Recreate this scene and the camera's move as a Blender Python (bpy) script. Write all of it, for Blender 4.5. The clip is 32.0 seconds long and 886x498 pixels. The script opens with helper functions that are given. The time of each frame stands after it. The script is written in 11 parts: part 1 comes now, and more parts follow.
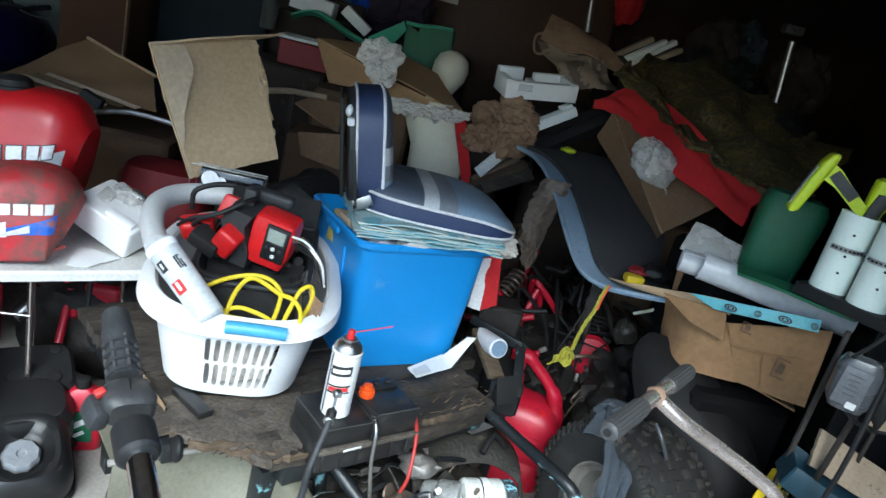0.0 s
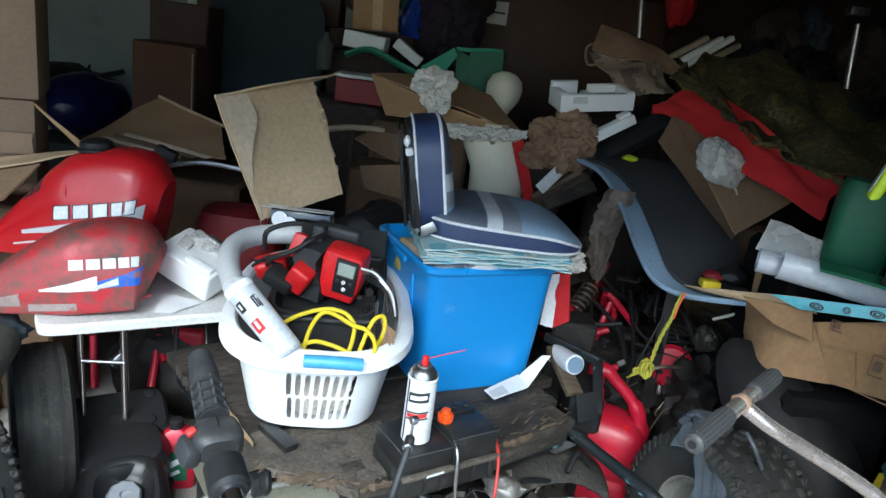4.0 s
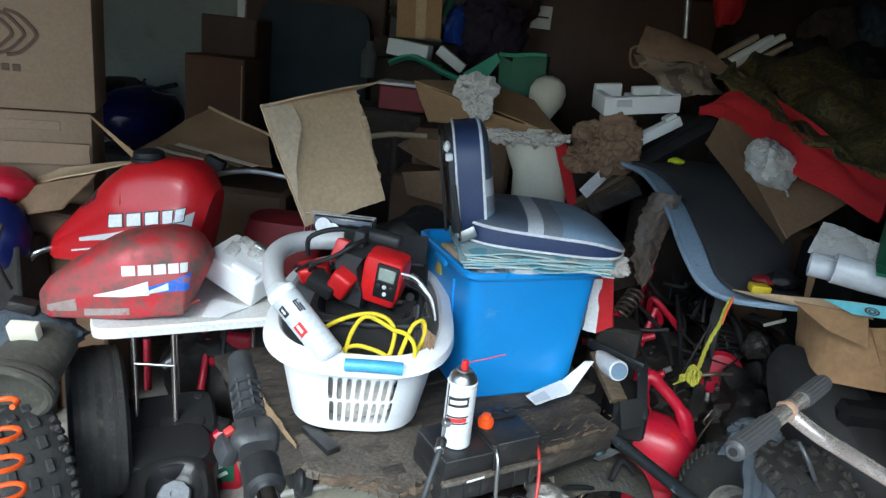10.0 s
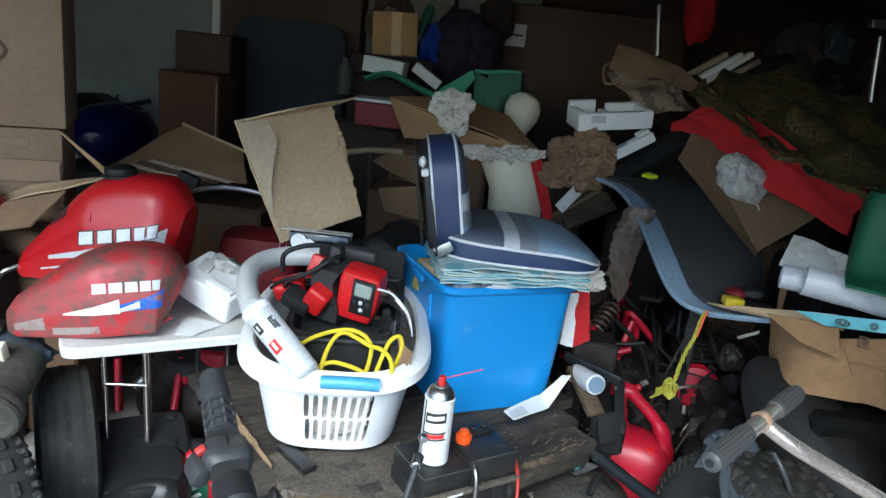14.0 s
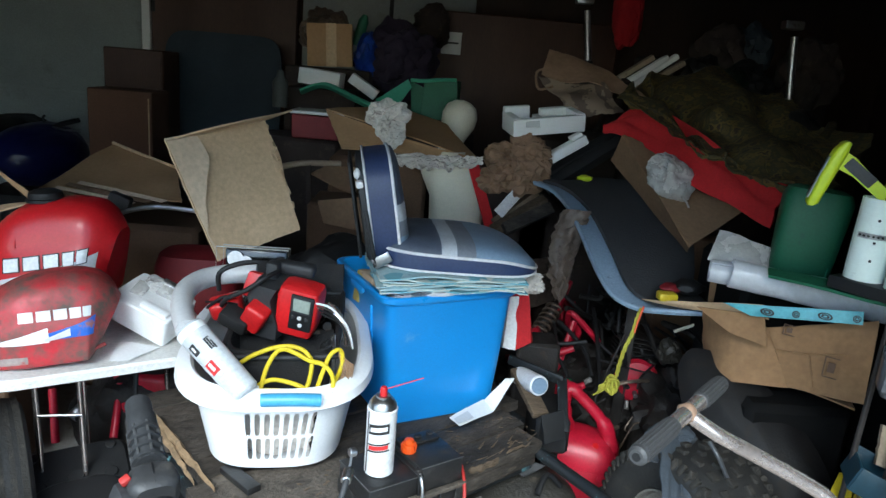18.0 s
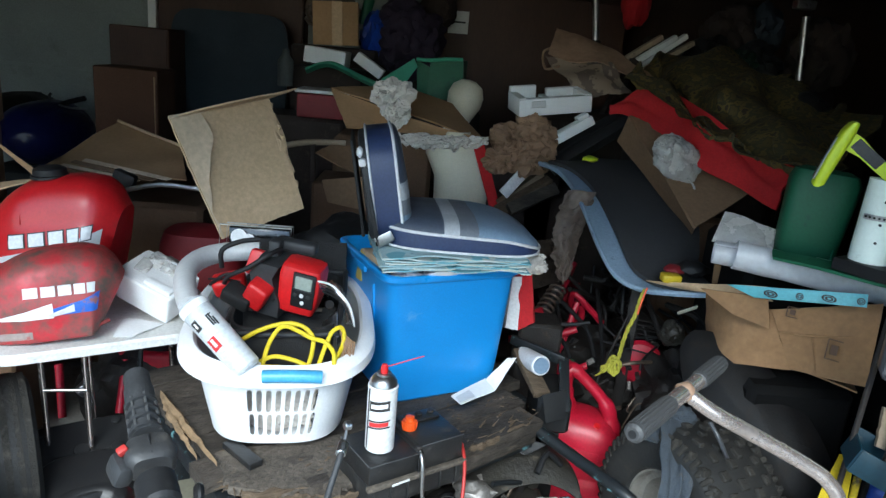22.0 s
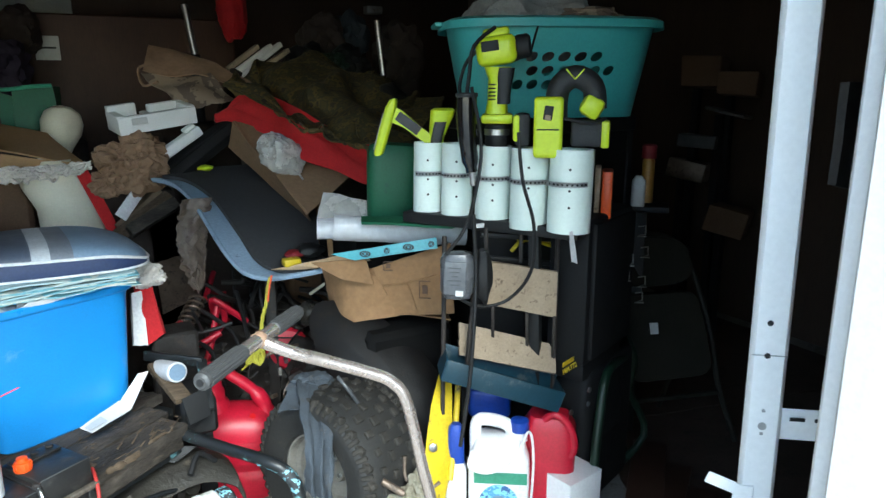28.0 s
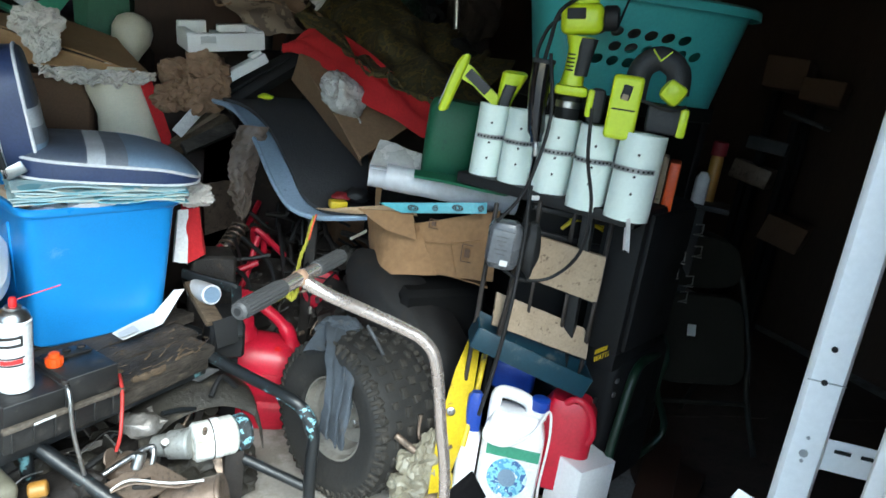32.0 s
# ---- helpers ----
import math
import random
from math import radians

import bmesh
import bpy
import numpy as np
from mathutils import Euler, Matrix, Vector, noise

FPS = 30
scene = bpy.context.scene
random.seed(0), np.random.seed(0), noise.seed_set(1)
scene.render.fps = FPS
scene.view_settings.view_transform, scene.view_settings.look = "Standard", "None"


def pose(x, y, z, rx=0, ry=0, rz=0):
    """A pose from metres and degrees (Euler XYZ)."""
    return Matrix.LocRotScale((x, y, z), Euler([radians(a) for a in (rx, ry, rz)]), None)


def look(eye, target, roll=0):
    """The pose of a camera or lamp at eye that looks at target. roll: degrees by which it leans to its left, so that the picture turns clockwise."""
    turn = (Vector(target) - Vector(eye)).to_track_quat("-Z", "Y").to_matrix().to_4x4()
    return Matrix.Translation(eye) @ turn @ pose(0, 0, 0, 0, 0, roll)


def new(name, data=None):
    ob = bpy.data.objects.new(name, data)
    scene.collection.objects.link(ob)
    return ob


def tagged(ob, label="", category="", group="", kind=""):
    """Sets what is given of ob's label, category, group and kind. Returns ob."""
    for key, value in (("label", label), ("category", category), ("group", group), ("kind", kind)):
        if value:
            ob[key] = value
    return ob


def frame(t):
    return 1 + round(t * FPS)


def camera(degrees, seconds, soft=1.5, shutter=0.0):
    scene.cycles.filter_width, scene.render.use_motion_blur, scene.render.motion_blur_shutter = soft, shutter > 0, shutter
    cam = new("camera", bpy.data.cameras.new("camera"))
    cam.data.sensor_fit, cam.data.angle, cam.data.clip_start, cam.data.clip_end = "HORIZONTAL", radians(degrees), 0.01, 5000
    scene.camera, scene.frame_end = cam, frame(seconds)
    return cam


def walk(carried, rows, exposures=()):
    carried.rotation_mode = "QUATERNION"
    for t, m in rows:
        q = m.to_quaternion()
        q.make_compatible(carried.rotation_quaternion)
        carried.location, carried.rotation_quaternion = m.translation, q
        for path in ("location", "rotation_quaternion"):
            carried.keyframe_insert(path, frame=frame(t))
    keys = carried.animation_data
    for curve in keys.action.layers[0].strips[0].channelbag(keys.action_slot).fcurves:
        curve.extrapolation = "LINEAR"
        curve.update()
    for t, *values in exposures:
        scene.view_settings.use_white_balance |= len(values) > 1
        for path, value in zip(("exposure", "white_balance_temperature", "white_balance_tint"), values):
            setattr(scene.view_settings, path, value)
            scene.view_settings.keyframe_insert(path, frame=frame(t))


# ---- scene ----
cam = camera(66.0, 32.0, soft=1.4, shutter=0.4)
PATH = [
    (0, (-0.045, 0.011, 1.384), (0.186, 1.902, 0.776), 14.4),
    (0.5, (-0.014, 0.001, 1.383), (0.304, 1.882, 0.782), 14.2),
    (1, (0.0, -0.014, 1.397), (0.427, 1.856, 0.832), 13.6),
    (1.5, (-0.017, -0.011, 1.393), (0.371, 1.884, 0.883), 12.3),
    (2, (-0.03, 0.005, 1.381), (0.142, 1.906, 0.785), 11.3),
    (2.5, (-0.045, -0.001, 1.387), (0.005, 1.888, 0.731), 12.1),
    (3, (-0.032, 0.0, 1.392), (0.002, 1.885, 0.726), 11.1),
    (3.5, (-0.043, 0.002, 1.383), (-0.012, 1.899, 0.749), 9.1),
    (4, (-0.04, 0.001, 1.391), (-0.017, 1.913, 0.805), 7.9),
    (4.5, (-0.038, 0.0, 1.397), (-0.028, 1.928, 0.866), 6.9),
    (6.5, (-0.021, 0.002, 1.4), (-0.044, 1.943, 0.917), 4.5),
    (7, (-0.026, -0.002, 1.401), (-0.06, 1.937, 0.915), 5.2),
    (7.5, (-0.027, -0.003, 1.4), (-0.067, 1.936, 0.911), 5.7),
    (8, (-0.032, -0.001, 1.396), (-0.09, 1.934, 0.892), 6.6),
    (8.5, (-0.035, 0.001, 1.391), (-0.11, 1.929, 0.864), 6.7),
    (9, (-0.041, 0.009, 1.388), (-0.136, 1.929, 0.835), 7.0),
    (9.5, (-0.03, 0.007, 1.387), (-0.139, 1.919, 0.813), 6.9),
    (10, (-0.022, -0.003, 1.391), (-0.138, 1.906, 0.806), 6.4),
    (10.5, (-0.016, -0.008, 1.394), (-0.127, 1.901, 0.81), 6.1),
    (11, (-0.018, -0.004, 1.39), (-0.123, 1.908, 0.813), 5.9),
    (11.5, (-0.024, -0.003, 1.39), (-0.127, 1.91, 0.817), 5.8),
    (12, (-0.022, -0.015, 1.4), (-0.118, 1.903, 0.839), 6.2),
    (12.5, (-0.016, -0.013, 1.393), (-0.091, 1.91, 0.847), 6.4),
    (13, (-0.017, -0.011, 1.393), (-0.074, 1.914, 0.856), 6.4),
    (13.5, (-0.02, 0.0, 1.387), (-0.068, 1.926, 0.85), 6.3),
    (15.5, (0.013, -0.004, 1.389), (-0.088, 1.928, 0.882), 7.6),
    (16, (0.049, -0.003, 1.383), (0.09, 1.916, 0.821), 7.3),
    (16.5, (0.062, -0.014, 1.392), (0.229, 1.906, 0.857), 5.9),
    (17, (0.035, -0.008, 1.397), (0.221, 1.915, 0.882), 5.0),
    (17.5, (0.025, -0.009, 1.396), (0.153, 1.921, 0.889), 5.0),
    (18, (0.013, -0.01, 1.4), (0.099, 1.925, 0.901), 4.9),
    (18.5, (0.001, 0.001, 1.396), (0.041, 1.94, 0.904), 4.8),
    (19, (0.0, 0.0, 1.4), (0.025, 1.94, 0.916), 5.2),
    (19.5, (0.006, 0.004, 1.396), (0.023, 1.946, 0.918), 5.0),
    (20, (0.01, 0.003, 1.39), (0.017, 1.943, 0.905), 4.6),
    (20.5, (0.008, 0.002, 1.389), (0.0, 1.936, 0.877), 5.2),
    (21, (0.014, -0.006, 1.39), (0.006, 1.922, 0.858), 5.2),
    (21.5, (0.022, -0.012, 1.39), (0.041, 1.912, 0.846), 5.4),
    (22, (0.026, -0.01, 1.393), (0.095, 1.911, 0.842), 5.2),
    (22.5, (0.029, -0.006, 1.396), (0.112, 1.924, 0.879), 4.6),
    (23, (0.06, 0.01, 1.376), (0.121, 1.943, 0.863), 3.6),
    (23.5, (0.117, 0.025, 1.357), (0.136, 1.938, 0.772), 2.1),
    (24, (0.189, 0.009, 1.349), (0.236, 1.902, 0.708), 1.0),
    (24.5, (0.175, -0.03, 1.36), (0.46, 1.836, 0.7), 2.7),
    (25, (0.071, -0.079, 1.366), (0.713, 1.709, 0.74), 5.6),
    (25.5, (0.076, -0.129, 1.391), (0.935, 1.571, 0.783), 8.0),
    (27.5, (0.188, -0.22, 1.347), (1.159, 1.468, 0.889), 1.2),
    (28, (0.193, -0.198, 1.351), (1.131, 1.507, 0.89), -0.2),
    (28.5, (0.197, -0.174, 1.347), (1.063, 1.566, 0.872), -0.4),
    (29, (0.188, -0.167, 1.342), (1.018, 1.586, 0.853), 0.8),
    (29.5, (0.191, -0.142, 1.331), (1.014, 1.604, 0.804), 1.7),
    (30, (0.195, -0.127, 1.326), (1.007, 1.604, 0.739), 3.0),
    (30.5, (0.186, -0.127, 1.328), (0.999, 1.589, 0.7), 5.1),
    (31, (0.168, -0.119, 1.332), (0.973, 1.593, 0.683), 6.7),
    (31.5, (0.173, -0.135, 1.336), (0.969, 1.583, 0.692), 7.8),
    (32, (0.184, -0.154, 1.342), (1.021, 1.57, 0.767), 8.2),
]
walk(cam, [(t, look(eye, target, roll)) for t, eye, target, roll in PATH], [(0.0, 1.72, 5800, 0), (24.5, 1.72, 5800, 0), (27.8, 2.25, 6000, -2), (32.0, 2.17, 6000, -2)])

# ---- light: dull daylight that comes in through the open door behind the camera
world = bpy.data.worlds.new("overcast_sky")
scene.world = world
world.use_nodes = True
wn = world.node_tree.nodes
sky = wn.new("ShaderNodeTexSky")
sky.sky_type, sky.sun_disc = "NISHITA", False
sky.sun_elevation, sky.sun_rotation = radians(45), radians(195)
sky.air_density, sky.dust_density, sky.ozone_density = 1.0, 1.0, 1.5
wn["Background"].inputs["Strength"].default_value = 0.125
world.node_tree.links.new(sky.outputs["Color"], wn["Background"].inputs["Color"])
sun_data = bpy.data.lights.new("sun", "SUN")
sun_data.energy, sun_data.angle, sun_data.color = 2.1, radians(36), (1.0, 0.98, 0.95)
sun = new("sun", sun_data)
sun.matrix_world = look((-0.6, -3.57, 4.2), (0, 0.6, 0.4))

# ---- helpers of this scene
MW = {}


def part(name, bm, material, parent, label="", world=False, sharp=38):
    """One mesh object under a thing or a part; world: the mesh is given in world places."""
    if world:
        bm.transform(MW[parent].inverted())
    me = bpy.data.meshes.new(name)
    bmesh.ops.recalc_face_normals(bm, faces=bm.faces)
    bm.to_mesh(me)
    bm.free()
    me.materials.append(material)
    me.polygons.foreach_set("use_smooth", [True] * len(me.polygons))
    me.set_sharp_from_angle(angle=radians(sharp))
    ob = new(name, me)
    ob.parent = parent
    MW[ob] = MW[parent] if parent else Matrix()
    return tagged(ob, label)


def thing(name, m, label, category, group="", kind=""):
    """An empty that carries the parts of one thing."""
    ob = new(name)
    ob.empty_display_size = 0.05
    m = m if isinstance(m, Matrix) else Matrix.Translation(m)
    ob.matrix_basis = m
    MW[ob] = m
    return tagged(ob, label, category, group, kind)


def solo(name, bm, material, label, category, group="", kind="", sharp=38):
    """A thing of one mesh, given in world places; its origin goes to its base."""
    lo = Vector([min(v.co[k] for v in bm.verts) for k in range(3)])
    hi = Vector([max(v.co[k] for v in bm.verts) for k in range(3)])
    base = Vector(((lo.x + hi.x) / 2, (lo.y + hi.y) / 2, lo.z))
    bm.transform(Matrix.Translation(-base))
    ob = part(name, bm, material, None, sharp=sharp)
    ob.location = base
    MW[ob] = Matrix.Translation(base)
    return tagged(ob, label, category, group, kind)


def box(sx, sy, sz, bev=0.004, seg=2, m=None):
    bm = bmesh.new()
    bmesh.ops.create_cube(bm, size=1)
    bmesh.ops.scale(bm, vec=(sx, sy, sz), verts=bm.verts)
    if bev:
        bmesh.ops.bevel(bm, geom=bm.edges[:], offset=min(bev, 0.45 * min(sx, sy, sz)), segments=seg, profile=0.5, affect="EDGES")
    if m is not None:
        bm.transform(m)
    return bm


def cyl(r, h, seg=24, r2=None, bev=0.0, m=None):
    """Along z from 0 to h."""
    prof = [(r - bev, 0), (r, bev), (r2 or r, h - bev), ((r2 or r) - bev, h)] if bev else [(r, 0), (r2 or r, h)]
    return lathe(prof, seg, m)


def lathe(prof, seg=32, m=None, open_ends=False):
    rings = [[(r * math.cos(2 * math.pi * k / seg), r * math.sin(2 * math.pi * k / seg), z) for k in range(seg)] for r, z in prof]
    return loft(rings, not open_ends, m)


def loft(rings, cap=True, m=None, close=False):
    bm = bmesh.new()
    vs = [[bm.verts.new(p) for p in ring] for ring in rings]
    n = len(vs[0])
    pairs = list(zip(vs, vs[1:])) + ([(vs[-1], vs[0])] if close else [])
    for a, b in pairs:
        for k in range(n):
            bm.faces.new((a[k], a[(k + 1) % n], b[(k + 1) % n], b[k]))
    if cap and not close:
        bm.faces.new(vs[0][::-1])
        bm.faces.new(vs[-1])
    if m is not None:
        bm.transform(m)
    return bm


def glide(pts, steps=4, closed=False):
    """A smooth line through the points."""
    p = [Vector(q) for q in pts]
    out, n = [], len(p)
    for i in range(n if closed else n - 1):
        a, b, c, d = (p[(i - 1) % n], p[i], p[(i + 1) % n], p[(i + 2) % n]) if closed else (p[max(i - 1, 0)], p[i], p[i + 1], p[min(i + 2, n - 1)])
        for s in range(steps):
            t = s / steps
            out.append(0.5 * (2 * b + (c - a) * t + (2 * a - 5 * b + 4 * c - d) * t * t + (3 * b - a - 3 * c + d) * t ** 3))
    return out if closed else out + [p[-1]]


def tube(pts, r, seg=10, steps=4, closed=False, m=None):
    line = glide(pts, steps, closed) if steps > 1 else [Vector(q) for q in pts]
    n, rings = len(line), []
    up = None
    for i, p in enumerate(line):
        a, b = (line[i - 1], line[(i + 1) % n]) if closed else (line[max(i - 1, 0)], line[min(i + 1, n - 1)])
        way = (b - a).normalized()
        up = way.orthogonal().normalized() if up is None else (up - way * up.dot(way)).normalized()
        side = way.cross(up)
        rad = r[min(int(i * len(r) / n), len(r) - 1)] if isinstance(r, (list, tuple)) else r
        rings.append([p + rad * (math.cos(2 * math.pi * k / seg) * up + math.sin(2 * math.pi * k / seg) * side) for k in range(seg)])
    return loft(rings, not closed, m, close=closed)


def bar(a, b, w, h, bev=0.003, roll=0.0):
    """A square bar from a to b."""
    a, b = Vector(a), Vector(b)
    m = Matrix.Translation((a + b) / 2) @ (b - a).to_track_quat("X", "Z").to_matrix().to_4x4() @ pose(0, 0, 0, roll, 0, 0)
    return box((b - a).length, w, h, bev, 2, m)


def rod(a, b, r, seg=12, bev=0.0, r2=None):
    """A round bar from a to b."""
    a, b = Vector(a), Vector(b)
    m = Matrix.Translation(a) @ (b - a).to_track_quat("Z", "Y").to_matrix().to_4x4()
    return cyl(r, (b - a).length, seg, r2, bev, m)


def sheet(f, nu, nv, th=0.003):
    """A sheet of a thickness over f(u, v), u and v from 0 to 1."""
    g = [[Vector(f(i / nu, j / nv)) for j in range(nv + 1)] for i in range(nu + 1)]
    bm = bmesh.new()
    top, low = [], []
    for i in range(nu + 1):
        a, b = [], []
        for j in range(nv + 1):
            du = g[min(i + 1, nu)][j] - g[max(i - 1, 0)][j]
            dv = g[i][min(j + 1, nv)] - g[i][max(j - 1, 0)]
            n = du.cross(dv)
            n = n.normalized() * th / 2 if n.length > 1e-9 else Vector((0, 0, th / 2))
            a.append(bm.verts.new(g[i][j] + n))
            b.append(bm.verts.new(g[i][j] - n))
        top.append(a)
        low.append(b)
    for i in range(nu):
        for j in range(nv):
            bm.faces.new((top[i][j], top[i + 1][j], top[i + 1][j + 1], top[i][j + 1]))
            bm.faces.new((low[i][j], low[i][j + 1], low[i + 1][j + 1], low[i + 1][j]))
    for i in range(nu):
        bm.faces.new((top[i][0], low[i][0], low[i + 1][0], top[i + 1][0]))
        bm.faces.new((top[i + 1][nv], low[i + 1][nv], low[i][nv], top[i][nv]))
    for j in range(nv):
        bm.faces.new((top[0][j + 1], low[0][j + 1], low[0][j], top[0][j]))
        bm.faces.new((top[nu][j], low[nu][j], low[nu][j + 1], top[nu][j + 1]))
    return bm


def ruffle(p, freq, seed=0.0):
    return noise.noise_vector(Vector(p) * freq + Vector((seed, seed * 1.7, -seed)))


def panel(a, b, c, d, th=0.004, nu=14, nv=14, warp=0.01, freq=4.0, torn=0.0, seed=0.0, bow=0.0):
    """A warped board with corners a, b, c, d in turn; torn: how ragged its edges are; bow: bulge of its middle."""
    a, b, c, d = (Vector(p) for p in (a, b, c, d))
    n = (b - a).cross(d - a).normalized()

    def f(u, v):
        if torn:
            k = Vector((u * 9, v * 9, seed))
            u2 = u + torn * noise.noise(k) * (1 if 0 < v < 1 else 1.0)
            v2 = v + torn * noise.noise(k + Vector((5, 3, 1)))
        else:
            u2, v2 = u, v
        p = (a * (1 - u2) + b * u2) * (1 - v2) + (d * (1 - u2) + c * u2) * v2
        return p + n * (warp * noise.noise(p * freq + Vector((seed, 0, seed))) + bow * 16 * u * (1 - u) * v * (1 - v))
    return sheet(f, nu, nv, th)


def crumple(centre, size, seed=0.0, sub=4, amp=0.35, freq=9.0):
    """A crumpled lump."""
    bm = bmesh.new()
    bmesh.ops.create_icosphere(bm, subdivisions=sub, radius=1)
    for v in bm.verts:
        p = v.co.copy()
        k = noise.noise(p * 1.6 + Vector((seed, 0, 0))) * 0.9 + abs(noise.noise(p * 3.4 + Vector((0, seed, 0)))) * 0.8 - 0.25 * abs(noise.noise(p * freq))
        v.co = Vector((p.x * size[0], p.y * size[1], p.z * size[2])) * (1 + amp * k)
        v.co += Vector(centre)
    return bm


def creased(centre, size, seed=0.0, sub=5, amp=0.5, freq=1.5):
    """A wad of creased paper: flat facets that meet in sharp folds."""
    bm = bmesh.new()
    bmesh.ops.create_icosphere(bm, subdivisions=sub, radius=1)
    off = Vector((seed * 3.1, -seed * 1.7, seed * 0.9))
    for v in bm.verts:
        p = v.co.copy()
        d1 = noise.voronoi(p * freq + off)[0]
        d2 = noise.voronoi(p * freq * 2.3 - off)[0]
        k = 0.7 * noise.noise(p * 1.3 + off) - 0.7 * (d1[1] - d1[0]) - 0.42 * (d2[1] - d2[0]) + 0.25
        q = p * (1 + amp * k) + 0.14 * amp * ruffle(p, 3.0, seed)
        v.co = Vector((q.x * size[0], q.y * size[1], q.z * size[2])) + Vector(centre)
    return bm


def oval(z, a, b, n=2.6, count=48, cx=0.0, cy=0.0):
    out = []
    for k in range(count):
        t = 2 * math.pi * k / count
        c, s = math.cos(t), math.sin(t)
        out.append((cx + a * math.copysign(abs(c) ** (2 / n), c), cy + b * math.copysign(abs(s) ** (2 / n), s), z))
    return out


def join(*bms):
    out = bmesh.new()
    for b in bms:
        me = bpy.data.meshes.new("joined")
        b.to_mesh(me)
        b.free()
        out.from_mesh(me)
        bpy.data.meshes.remove(me)
    return out


def wobble(bm, amp, freq, seed=0.0):
    for v in bm.verts:
        v.co += amp * ruffle(v.co, freq, seed)
    return bm


def holed(f, nu, nv, holes, th, closed=True, sides=10, square=1.0):
    """A shell over f(u, v) with the cells of holes {(i, j): (width, height, lean)} pierced."""
    bm = bmesh.new()
    count = nu if closed else nu + 1
    grid = [[bm.verts.new(f(i / nu, j / nv)) for j in range(nv + 1)] for i in range(count)]
    for i in range(nu):
        for j in range(nv):
            q = [grid[i][j], grid[(i + 1) % count][j], grid[(i + 1) % count][j + 1], grid[i][j + 1]]
            if (i, j) not in holes:
                bm.faces.new(q)
                continue
            w, h, lean = holes[i, j]
            inner = []
            for k in range(sides):
                t = 2 * math.pi * (k + 0.5) / sides
                y = math.copysign(abs(math.sin(t)) ** square, math.sin(t)) * h / 2
                inner.append(bm.verts.new(f((i + 0.5 + math.copysign(abs(math.cos(t)) ** square, math.cos(t)) * w / 2 + y * lean) / nu, (j + 0.5 + y) / nv)))
            corner = lambda k: (0 if math.cos(2 * math.pi * (k + 0.5) / sides) < 0 else 1) + (0 if math.sin(2 * math.pi * (k + 0.5) / sides) < 0 else 2)
            at = {0: q[0], 1: q[1], 3: q[2], 2: q[3]}
            for k in range(sides):
                l = (k + 1) % sides
                if corner(k) == corner(l):
                    bm.faces.new((at[corner(k)], inner[l], inner[k]))
                else:
                    bm.faces.new((at[corner(k)], at[corner(l)], inner[l], inner[k]))
    bmesh.ops.recalc_face_normals(bm, faces=bm.faces)
    bmesh.ops.solidify(bm, geom=bm.faces[:], thickness=th)
    return bm


